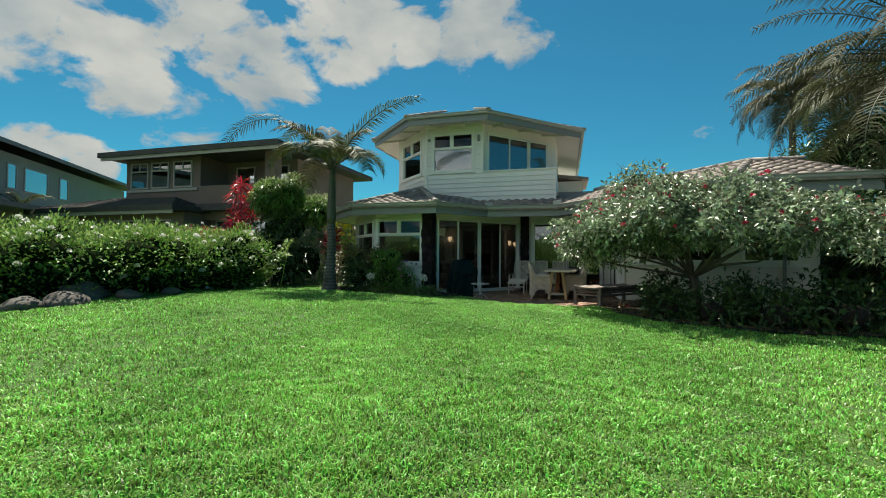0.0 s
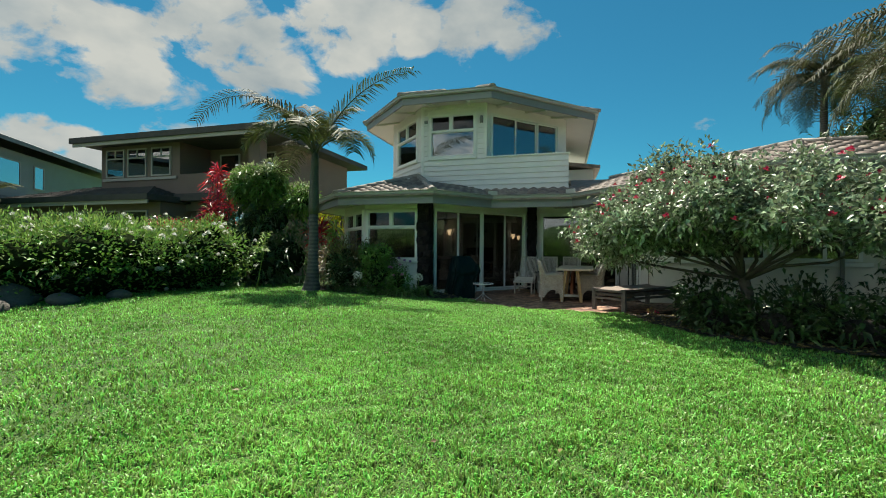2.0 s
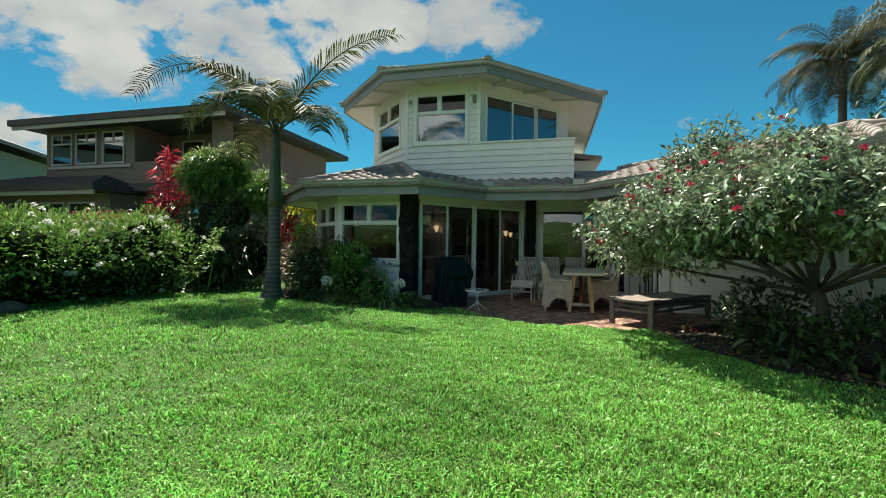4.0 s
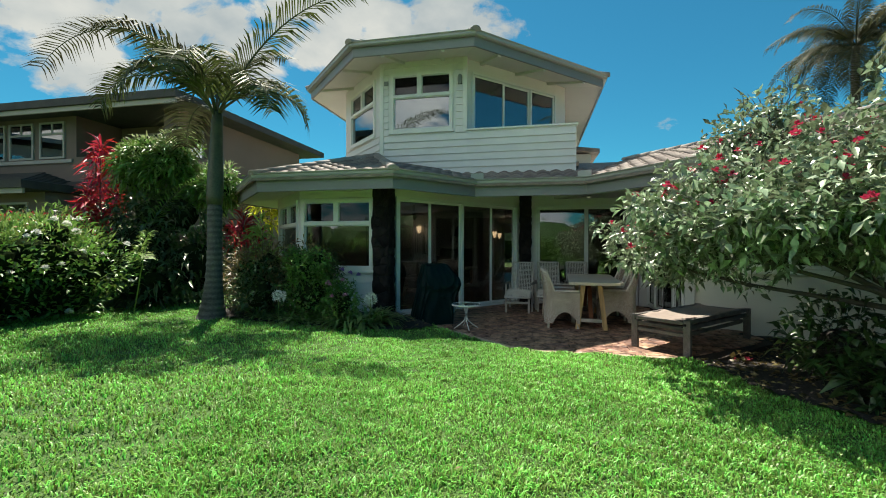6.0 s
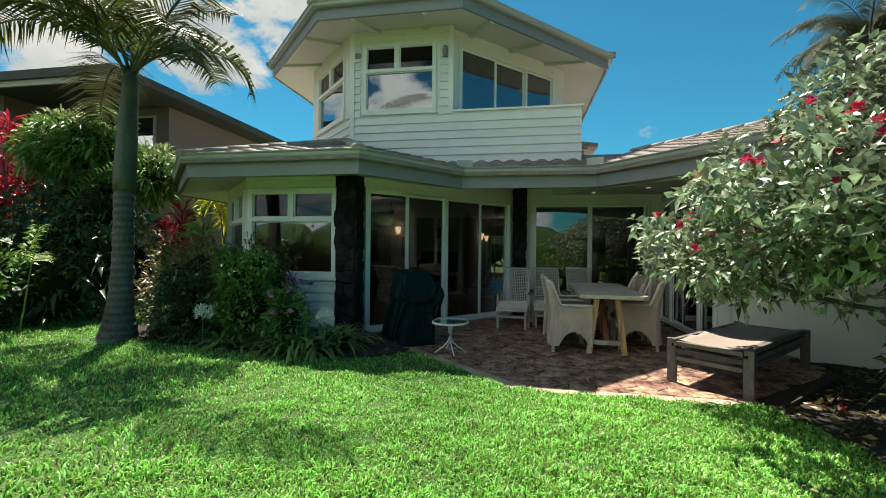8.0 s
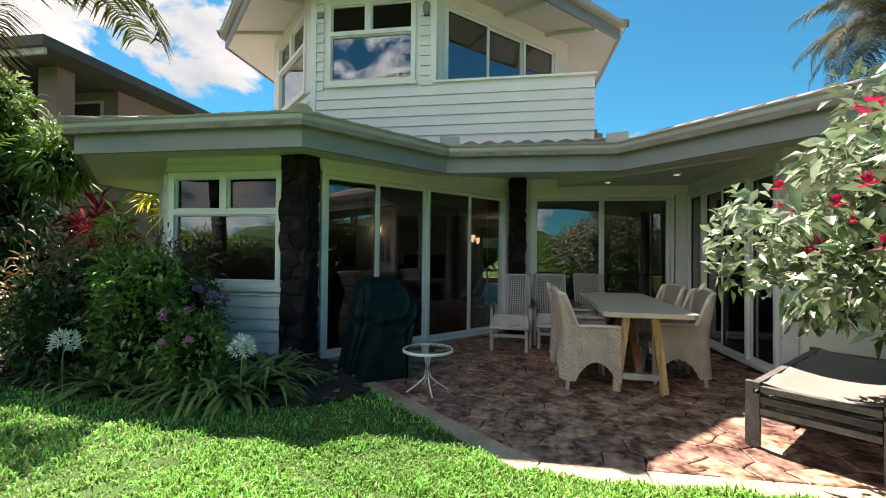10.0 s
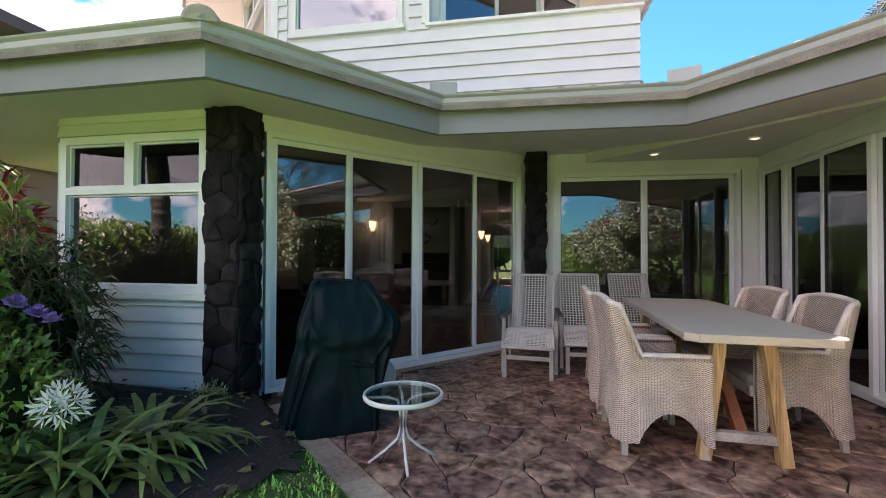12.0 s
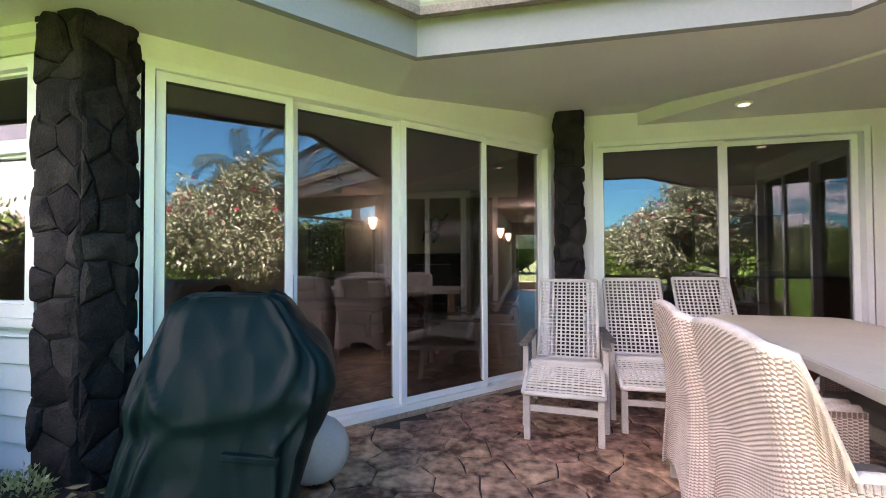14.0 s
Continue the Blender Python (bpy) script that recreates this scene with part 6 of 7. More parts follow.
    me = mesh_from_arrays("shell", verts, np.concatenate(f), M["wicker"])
    me.materials.append(M["wicker_recess"])
    # Recessed cells get the darker material: weave shade put into colour.
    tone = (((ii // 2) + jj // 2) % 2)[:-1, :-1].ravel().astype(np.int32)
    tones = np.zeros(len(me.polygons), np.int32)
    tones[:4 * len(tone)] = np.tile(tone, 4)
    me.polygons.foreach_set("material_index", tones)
    ob = new("shell", me)
    ob.parent = ch
    # rolled rim
    bm = bmesh.new()
    pts = [(px_[k] - nx[k] * th / 2 - 0.07 * max(0, min(1, (top[k] - 0.62) / 0.4)) * max(0, min(1, (back + 0.24 - px_[k]) / 0.12)), py_[k] - ny[k] * th / 2, top[k]) for k in range(0, cnt, 3)]
    tube(bm, pts, 0.024, 8)
    part("rim", bm, M["wicker"], ch, smooth=True)
    part("seat", box_bm((back + 0.05, -w + 0.05, 0.32), (front + 0.02, w - 0.05, 0.40), 0.02), M["wicker"], ch)
    part("cushion", box_bm((back + 0.06, -w + 0.06, 0.402), (front + 0.03, w - 0.06, 0.48), 0.03), M["cushion"], ch, "flat grey seat cushion", smooth=True)
    for sx in (back + 0.06, front - 0.05):
        for sy in (-w + 0.058, w - 0.058):
            bm = bmesh.new()
            ox, oy = (-0.02 if sx < 0 else 0.02), (-0.02 if sy < 0 else 0.02)
            tube(bm, [(sx + ox, sy + oy, 0.0), (sx, sy, 0.34)], [0.026, 0.034], 4)
            part("leg", bm, M["paleteak"], ch, "bleached wooden leg")
    return ch


first = wicker_chair(-0.81, 14.05, radians(2))
copy_thing(first, pose(-0.82, 14.77, 0, 0, 0, -3))
copy_thing(first, pose(0.25, 14.37, 0, 0, 0, 176))
copy_thing(first, pose(0.22, 15.12, 0, 0, 0, 183))

# dining table
tb = empty("dining_table", (-0.17, 14.80, 0), radians(-3), "long stone-topped dining table on wooden trestle legs", "table")
wx, wy, cc = 0.45, 1.22, 0.07
poly = [(-wx + cc, -wy), (wx - cc, -wy), (wx, -wy + cc), (wx, wy - cc), (wx - cc, wy), (-wx + cc, wy), (-wx, wy - cc), (-wx, -wy + cc)]
bm = prism(poly, 0.79, 0.842)
bmesh.ops.bevel(bm, geom=list(bm.edges), offset=0.006, segments=2, affect="EDGES")
part("tabletop", bm, M["tabletop"], tb)
for sy in (-1, 1):
    for sx in (-1, 1):
        m = Matrix.Translation((sx * 0.235 - 0.07, sy * 1.03, 0.0)) @ Matrix.Rotation(radians(-sx * 7), 4, "Y")
        part("leg", box_bm((-0.038, -0.04, 0.0), (0.038, 0.04, 0.793), 0.004, m), M["wood"], tb, "golden weathered wooden leg")
    part("stretcher", box_bm((-0.27, sy * 1.03 - 0.03, 0.13), (0.13, sy * 1.03 + 0.03, 0.19), 0.004), M["greywood"], tb)
    m = Matrix.Translation((-0.07, sy * 0.99, 0.17)) @ Matrix.Rotation(radians(sy * 47), 4, "X")
    part("brace", box_bm((-0.035, -0.035, 0.0), (0.035, 0.035, 0.80), 0.004, m), M["redwood"], tb, "reddish diagonal wooden brace")


# folding recliners with woven rope
def strip(bm, a, b, w, t):
    """A flat strand from a to b."""
    a, b = Vector(a), Vector(b)
    q = (b - a).to_track_quat("Y", "Z")
    add_box(bm, (-w / 2, 0, -t / 2), (w / 2, (b - a).length, t / 2), Matrix.LocRotScale(a, q, None))


def woven(name, prof, width, parent, nx, step):
    """A woven panel following a profile of (y, z) points: strands along it and across it, open between."""
    pr = [Vector((0, y, z)) for y, z in prof]
    bm = bmesh.new()
    tube(bm, [(-width / 2, pr[0].y, pr[0].z), (width / 2, pr[0].y, pr[0].z)], 0.018, 7)
    panel = part(name, bm, M["strand"], parent, smooth=True)
    for k in range(nx):
        bm = bmesh.new()
        x = -width / 2 + width * k / (nx - 1)
        for a, b in zip(pr, pr[1:]):
            strip(bm, (x, a.y, a.z), (x, b.y, b.z), 0.013, 0.008)
        part("strand", bm, M["strand"], panel)
    ds = np.concatenate([[0], np.cumsum([(b - a).length for a, b in zip(pr, pr[1:])])])
    for d in np.arange(0, ds[-1] + 0.001, step):
        y, z = np.interp(d, ds, [p.y for p in pr]), np.interp(d, ds, [p.z for p in pr])
        bm = bmesh.new()
        strip(bm, (-width / 2, y, z + 0.006), (width / 2, y, z + 0.006), 0.012, 0.010)
        part("strand", bm, M["strand"], panel)
    for x in (-width / 2, width / 2):
        bm = bmesh.new()
        tube(bm, [(x, p.y, p.z) for p in pr], 0.016, 7)
        part("edge_rope", bm, M["strand"], parent, smooth=True)
    for y, z in (prof[-1],):
        bm = bmesh.new()
        tube(bm, [(-width / 2, y, z), (width / 2, y, z)], 0.018, 7)
        part("cross_rail", bm, M["strand"], parent, smooth=True)


def recliner(x, y, rz):
    r = empty("recliner_chair", (x, y, 0), rz, "bleached wooden recliner with open woven rope seat and back", "chair", "recliners along the wall")
    woven("backrest", [(0.82, 0.42), (0.90, 0.58), (1.02, 0.80), (1.16, 1.07)], 0.50, r, 14, 0.034)
    woven("seat", [(0.40, 0.47), (0.52, 0.455), (0.66, 0.43), (0.82, 0.41)], 0.50, r, 14, 0.034)
    woven("footrest", [(0.0, 0.34), (0.12, 0.385), (0.26, 0.42), (0.40, 0.455)], 0.54, r, 14, 0.034)
    for sx in (-1, 1):
        part("leg", box_bm((sx * 0.25 - 0.022, 0.03, 0.0), (sx * 0.25 + 0.022, 0.08, 0.345), 0.004), M["paleteak"], r)
        m = Matrix.Translation((sx * 0.295, 0.30, 0.0)) @ Matrix.Rotation(radians(-6), 4, "X")
        part("leg", box_bm((-0.02, -0.025, 0.0), (0.02, 0.025, 0.60), 0.004, m), M["paleteak"], r)
        m = Matrix.Translation((sx * 0.295, 0.98, 0.0)) @ Matrix.Rotation(radians(8), 4, "X")
        part("leg", box_bm((-0.02, -0.025, 0.0), (0.02, 0.025, 0.62), 0.004, m), M["paleteak"], r)
        part("armrest", box_bm((sx * 0.30 - 0.032, 0.28, 0.605), (sx * 0.30 + 0.032, 0.98, 0.63), 0.006), M["darkframe"], r, "dark weathered armrest")
        part("side_rail", box_bm((sx * 0.262 - 0.012, 0.05, 0.30), (sx * 0.262 + 0.012, 0.95, 0.35), 0.004), M["paleteak"], r)
    part("front_stretcher", box_bm((-0.25, 0.04, 0.20), (0.25, 0.065, 0.245), 0.003), M["paleteak"], r)
    return r


one = recliner(-1.65, 15.36, radians(-5))
copy_thing(one, pose(-0.95, 15.64, 0, 0, 0, 0))
copy_thing(one, pose(-0.22, 15.92, 0, 0, 0, 2))


# stacked sling loungers
def lounger(name, x, y, z, rz, label):
    l = empty(name, (x, y, z), rz, label, "lounger", "stacked sun loungers")
    L, W, H = 2.0, 0.70, 0.40
    for sx in (-1, 1):
        part("side_beam", box_bm((0, sx * W / 2 - 0.026, H - 0.055), (L, sx * W / 2 + 0.026, H), 0.006), M["darkframe"], l)
        part("lower_beam", box_bm((0.05, sx * (W / 2 - 0.05) - 0.015, H - 0.16), (L - 0.05, sx * (W / 2 - 0.05) + 0.015, H - 0.11), 0.004), M["darkframe"], l)
    for k, xx in enumerate((0.02, L - 0.02)):
        for zz in (H - 0.07, H - 0.15):
            part("end_beam", box_bm((xx - 0.025, -W / 2 + 0.03, zz), (xx + 0.025, W / 2 - 0.03, zz + 0.045), 0.004), M["darkframe"], l)
    bm = bmesh.new()
    n, mm = 24, 10
    g = [[bm.verts.new((0.05 + (L - 0.1) * i / n, (W / 2 - 0.035) * (2 * j / mm - 1), H - 0.01 - 0.035 * (1 - (2 * j / mm - 1) ** 2) - 0.01 * math.sin(i * 1.3))) for j in range(mm + 1)] for i in range(n + 1)]
    for i in range(n):
        for j in range(mm):
            bm.faces.new((g[i][j], g[i + 1][j], g[i + 1][j + 1], g[i][j + 1]))
    r = bmesh.ops.extrude_face_region(bm, geom=list(bm.faces))
    bmesh.ops.translate(bm, verts=[v for v in r["geom"] if isinstance(v, bmesh.types.BMVert)], vec=(0, 0, 0.006))
    bmesh.ops.recalc_face_normals(bm, faces=list(bm.faces))
    part("sling", bm, M["sling"], l, "taut taupe fabric sling", smooth=True)
    return l


lo1 = lounger("sun_lounger", 0.44, 12.34, 0.0, radians(47.5), "dark framed sun lounger with taupe fabric sling")
for xx in (0.02, 1.97):
    for sx in (-1, 1):
        part("leg", box_bm((xx - 0.027, sx * 0.35 - 0.027, 0.0), (xx + 0.027, sx * 0.35 + 0.027, 0.40), 0.006), M["darkframe"], lo1)
lo2 = lounger("sun_lounger", 0.44, 12.34, 0.082, radians(47.5), "upper sun lounger stacked on another, taupe sling")
for xx in (0.02, 1.97):
    for sx in (-1, 1):
        part("leg", box_bm((xx - 0.026, sx * 0.39 - 0.026, -0.082), (xx + 0.026, sx * 0.39 + 0.026, 0.402), 0.006), M["darkframe"], lo2)

lo3 = lounger("sun_lounger", 5.85, 11.1, 0.0, radians(60), "single sun lounger with a pale sling past the wing")
for xx in (0.02, 1.97):
    for sx in (-1, 1):
        part("leg", box_bm((xx - 0.027, sx * 0.35 - 0.027, 0.0), (xx + 0.027, sx * 0.35 + 0.027, 0.40), 0.006), M["darkframe"], lo3)

# covered grill
gr = empty("covered_grill", (-3.17, 13.95, 0), radians(28), "barbecue grill under a dark teal fabric cover", "grill")
bm = bmesh.new()
COVER_WIDTHS = [(0.0, 0.42, 0.33), (0.3, 0.39, 0.305), (0.52, 0.36, 0.28), (0.62, 0.34, 0.262), (0.72, 0.345, 0.28), (0.82, 0.325, 0.275), (0.96, 0.28, 0.25), (1.07, 0.245, 0.215), (1.105, 0.23, 0.18), (1.12, 0.185, 0.14)]
SEC = [(z, float(np.interp(z, [k[0] for k in COVER_WIDTHS], [k[1] for k in COVER_WIDTHS])), float(np.interp(z, [k[0] for k in COVER_WIDTHS], [k[2] for k in COVER_WIDTHS]))) for z in [1.12 * i / 44 for i in range(45)]]
rings = []
N = 168
FOLDS = [(4.62, 1.7, 0.55, 1.08, 0.09, 0.09), (4.78, -1.9, 0.55, 1.08, 0.08, 0.08), (4.5, 0.5, -0.2, 0.66, 0.10, 0.10), (4.88, -0.8, -0.2, 0.66, 0.09, 0.10), (4.2, 0.3, -0.2, 0.95, 0.08, 0.12), (5.25, -0.6, -0.2, 0.8, 0.09, 0.12), (5.05, 1.3, 0.5, 0.98, 0.08, 0.08), (4.32, -1.2, 0.5, 0.95, 0.07, 0.08), (4.7, 0.1, -0.2, 0.45, 0.08, 0.09)]
for z, a, b in SEC:
    ring = []
    for k in range(N):
        t = k * math.tau / N
        c, s = math.cos(t), math.sin(t)
        e = 0.34
        wide = float(np.interp(z, [0, 0.3, 0.5, 0.62, 0.75, 0.87, 1.0, 1.12], [0.72, 0.85, 1.08, 1.36, 1.45, 1.48, 1.25, 1.1])) if c > 0 else float(np.interp(z, [0, 0.6, 1.12], [1.12, 0.95, 0.9]))
        x, y = a * wide * math.copysign(abs(c) ** e, c), b * math.copysign(abs(s) ** e, s)
        back_set = 0.11 * max(0.0, min(1.0, (z - 0.72) / 0.36))
        f = 1 + 0.02 * noise.noise(Vector((c * 2, s * 2, z * 1.6)))
        # pleats: sharp ridges that run down and across the cloth
        for tc, slope, zlo, zhi, amp, wide_ in FOLDS:
            if zlo < z < zhi:
                d = abs((t - tc - slope * (z - 0.6) + math.pi) % math.tau - math.pi)
                f += amp * max(0.0, 1 - d / wide_) * min(1.0, (z - zlo) / 0.12, (zhi - z) / 0.12)
        fx = 1 + (f - 1) * 0.3
        ring.append(bm.verts.new((x * fx, y * f + back_set, z + (0.02 * noise.noise(Vector((c * 4, s * 4, z * 5))) if z > 0.1 else 0.0))))
    rings.append(ring)
for u, v in zip(rings, rings[1:]):
    for k in range(N):
        bm.faces.new((u[k], u[(k + 1) % N], v[(k + 1) % N], v[k]))
bm.faces.new(rings[-1])
bmesh.ops.recalc_face_normals(bm, faces=list(bm.faces))
part("cover", bm, M["cover"], gr, smooth=True)
m = Matrix.Translation((0.16, -0.285, 0.5)) @ Matrix.Rotation(0.2, 4, "Y")
part("tie_strap", box_bm((-0.11, -0.02, -0.016), (0.11, 0.02, 0.016), 0.008, m), M["cover"], gr)

# round side table
st = empty("side_table", (-2.46, 13.37, 0), 0.4, "small round glass table with white metal rim", "table")
bm = bmesh.new()
tube(bm, [(0.25 * math.cos(k * math.tau / 48), 0.25 * math.sin(k * math.tau / 48), 0.435) for k in range(49)], 0.0095, 10, False)
for v in bm.verts:
    v.co.z = 0.43 + (v.co.z - 0.435) * 1.7
part("rim", bm, M["enamel"], st, smooth=True)
bm = bmesh.new()
bmesh.ops.create_circle(bm, cap_ends=True, segments=48, radius=0.24)
r = bmesh.ops.extrude_face_region(bm, geom=list(bm.faces))
bmesh.ops.translate(bm, verts=[v for v in r["geom"] if isinstance(v, bmesh.types.BMVert)], vec=(0, 0, 0.006))
bmesh.ops.translate(bm, verts=list(bm.verts), vec=(0, 0, 0.437))
bmesh.ops.recalc_face_normals(bm, faces=list(bm.faces))
part("glass_top", bm, M["clear"], st, "clear glass disc").visible_shadow = False
for k in range(4):
    a = k * math.pi / 2
    c, s = math.cos(a), math.sin(a)
    bm = bmesh.new()
    tube(bm, [(0.245 * c, 0.245 * s, 0.425), (0.10 * c, 0.10 * s, 0.42), (0.035 * c, 0.035 * s, 0.395), (0.018 * c, 0.018 * s, 0.30), (0.018 * c, 0.018 * s, 0.20), (0.035 * c, 0.035 * s, 0.15), (0.11 * c, 0.11 * s, 0.085), (0.22 * c, 0.22 * s, 0.012)], 0.009, 8)
    part("leg", bm, M["enamel"], st, smooth=True)

pf = empty("pouf", (-3.07, 14.56, 0), label="round white knitted pouf beside the grill", category="pouf")
bm = bmesh.new()
bmesh.ops.create_uvsphere(bm, u_segments=40, v_segments=24, radius=0.195)
for v in bm.verts:
    a = math.atan2(v.co.y, v.co.x)
    v.co *= 1 + 0.02 * math.cos(a * 20)
    v.co.z = v.co.z * 0.95 + 0.185
part("body", bm, M["poufm"], pf, smooth=True)

# ---- inside: what shows through the glass ----
M["charcoal"] = material("charcoal_surround", (0.02, 0.02, 0.02), 0.5, 0.2, 4, 40, 0.1)
M["sofa"] = material("dark_green_upholstery", (0.035, 0.045, 0.035), 0.9, 0.3, 5, 80, 0.3)
M["redbrown"] = material("dark_red_brown_cabinet", (0.07, 0.025, 0.015), 0.4, 0.3, 4, 40, 0.1)
M["bronze"] = material("patinated_metal", (0.03, 0.03, 0.03), 0.45, 0.3, 6, 50, 0.1, metal=0.7)
M["lamp_glow"] = glowing("warm_lamp_glass", (1.0, 0.72, 0.42), 1.0)
M["spot_glow"] = glowing("downlight_lens", (1.0, 0.85, 0.6), 0.18)
fp = empty("fireplace", (-3.98, 21.15, 0.03), label="black fireplace in a pale chimney breast", category="fireplace")
part("breast", box_bm((-0.85, -0.35, 0), (0.75, 0.04, 2.62), 0.01), M["stucco"], fp)
bm = bmesh.new()
frame_rect(bm, Matrix.Identity(4), -0.6, 0.55, 0.1, 1.35, 0.22, -0.40, -0.352)
part("surround", bm, M["charcoal"], fp)
part("firebox", box_bm((-0.37, -0.37, 0.33), (0.32, -0.352, 1.12)), M["dark"], fp)
sc = empty("wall_sculpture", (-3.98, 20.78, 1.95), label="dark metal leaping frog sculpture on the chimney breast", category="sculpture")
bm = bmesh.new()
tube(bm, [(-0.05, 0, -0.12), (0, 0, 0.0), (0.05, 0, 0.12), (0.08, 0, 0.2)], [0.05, 0.10, 0.08, 0.04], 8)
for pts in ([(0.05, 0, 0.1), (0.22, 0, 0.12), (0.28, 0, 0.24)], [(0.0, 0, 0.1), (-0.16, 0, 0.14), (-0.14, 0, 0.3)], [(-0.05, 0, -0.1), (0.12, 0, -0.2), (-0.02, 0, -0.34)], [(-0.05, 0, -0.1), (-0.2, 0, -0.14), (-0.22, 0, -0.32)]):
    tube(bm, pts, [0.03, 0.02, 0.03], 6)
part("body", bm, M["bronze"], sc)
for x, y, z in ((-5.45, 21.1, 2.05), (-2.95, 24.0, 1.95), (-2.95, 26.5, 1.95)):
    wl_ = empty("wall_lamp", (x, y, z), label="glowing wall lamp with a warm glass shade", category="wall lamp", group="wall lamps")
    bm = bmesh.new()
    tube(bm, [(0, 0, -0.12), (0, 0, 0.0), (0, 0, 0.13)], [0.035, 0.08, 0.10], 12)
    part("shade", bm, M["lamp_glow"], wl_, smooth=True)
    part("bracket", box_bm((-0.02, 0.0, -0.15), (0.02, 0.09, -0.09)), M["bronze"], wl_)
sl = bpy.data.lights.new("wall_lamp_light", "POINT")
sl.energy, sl.color, sl.shadow_soft_size = 0.6, (1.0, 0.9, 0.78), 0.12
new("wall_lamp_light", sl).location = (-5.45, 20.85, 2.1)
sl = bpy.data.lights.new("hall_lamp_light", "POINT")
sl.energy, sl.color, sl.shadow_soft_size = 1.6, (1.0, 0.9, 0.78), 0.12
new("hall_lamp_light", sl).location = (-2.2, 24.0, 2.3)


def sofa(x, y, rz, w, label):
    s = empty("sofa", (x, y, 0.03), rz, label, "sofa")
    part("base", box_bm((-w / 2, -0.45, 0.0), (w / 2, 0.45, 0.42), 0.04), M["sofa"], s, smooth=True)
    part("backrest", box_bm((-w / 2, 0.25, 0.40), (w / 2, 0.48, 0.85), 0.06), M["sofa"], s, smooth=True)
    for sx in (-1, 1):
        part("armrest", box_bm((sx * (w / 2) - 0.1, -0.45, 0.40), (sx * (w / 2) + 0.1, 0.4, 0.62), 0.05), M["sofa"], s, smooth=True)
    for k in range(2):
        m = Matrix.Translation((-w / 4 + k * w / 2, 0.15, 0.62)) @ Matrix.Rotation(0.5, 4, "X")
        part("cushion", box_bm((-0.22, -0.06, -0.18), (0.22, 0.06, 0.2), 0.05, m), M["cushion"], s, smooth=True)
    return s


sofa(-5.6, 20.4, 0.0, 2.1, "dark upholstered sofa with cushions indoors")
sofa(-5.9, 17.6, 2.2, 1.6, "low dark sofa facing the window indoors")
ct = empty("coffee_table", (-4.9, 18.9, 0.03), label="low dark coffee table indoors", category="table")
part("tabletop", box_bm((-0.5, -0.35, 0.38), (0.5, 0.35, 0.43), 0.01), M["redbrown"], ct)
for sx in (-0.42, 0.42):
    for sy in (-0.28, 0.28):
        part("leg", box_bm((sx - 0.03, sy - 0.03, 0), (sx + 0.03, sy + 0.03, 0.38)), M["redbrown"], ct)
ac = empty("rocking_chair", (-4.2, 19.9, 0.03), 0.5, "dark wooden armchair beside the fireplace", "chair")
part("seat", box_bm((-0.26, -0.25, 0.38), (0.26, 0.25, 0.45), 0.02), M["redbrown"], ac)
part("backrest", box_bm((-0.26, 0.2, 0.45), (0.26, 0.27, 1.1), 0.02), M["redbrown"], ac)
for sx in (-0.24, 0.24):
    part("armrest", box_bm((sx - 0.03, -0.25, 0.64), (sx + 0.03, 0.22, 0.68), 0.01), M["redbrown"], ac)
    for sy in (-0.22, 0.2):
        part("leg", box_bm((sx - 0.025, sy - 0.025, 0), (sx + 0.025, sy + 0.025, 0.64)), M["redbrown"], ac)
fan = empty("ceiling_fan", (-4.8, 18.2, 2.38), label="dark ceiling fan with a lit globe", category="ceiling fan")
bm = bmesh.new()
tube(bm, [(0, 0, 0.33), (0, 0, 0.1)], 0.02, 8)
part("rod", bm, M["bronze"], fan)
bm = bmesh.new()
tube(bm, [(0, 0, 0.12), (0, 0, 0.06), (0, 0, 0.0)], [0.05, 0.11, 0.08], 14)
part("motor", bm, M["bronze"], fan)
for k in range(5):
    m = Matrix.Rotation(k * math.tau / 5, 4, "Z")
    part("blade", box_bm((0.1, -0.06, 0.05), (0.62, 0.06, 0.06), 0.003, m), M["redbrown"], fan)
bm = bmesh.new()
bmesh.ops.create_uvsphere(bm, u_segments=14, v_segments=8, radius=0.075)
part("globe", bm, M["enamel"], fan, smooth=True).location = (0, 0, -0.05)
pc = empty("picture", (-6.6, 21.17, 1.55), label="dark framed picture on the living room wall", category="picture")
bm = bmesh.new()
frame_rect(bm, Matrix.Identity(4), -0.45, 0.45, -0.55, 0.55, 0.07, -0.03, 0.02)
part("frame", bm, M["redbrown"], pc)
part("canvas", box_bm((-0.38, -0.01, -0.48), (0.38, 0.0, 0.48)), M["charcoal"], pc)
kc = empty("kitchen_counter", (1.6, 19.3, 0.03), label="dark red-brown kitchen counter indoors", category="counter")
part("body", box_bm((-0.9, -0.35, 0.0), (1.4, 0.35, 0.92), 0.01), M["redbrown"], kc)
part("worktop", box_bm((-0.95, -0.4, 0.922), (1.45, 0.4, 0.96), 0.006), M["charcoal"], kc)
pp = empty("potted_plant", (0.42, 17.75, 0.03), label="small leafy plant on a stand indoors", category="plant")
part("stand", box_bm((-0.2, -0.15, 0), (0.2, 0.15, 0.75), 0.01), M["redbrown"], pp)
bm = bmesh.new()
tube(bm, [(0, 0, 0.75), (0, 0, 0.9)], [0.06, 0.09], 12)
part("pot", bm, M["enamel"], pp)
foliage("leaf_mass", [(0, 0, 1.08, 0.14, 0.14, 0.2)], 90, (0.1, 0.18), (0.02, 0.04), M["leaf_light"], pp)

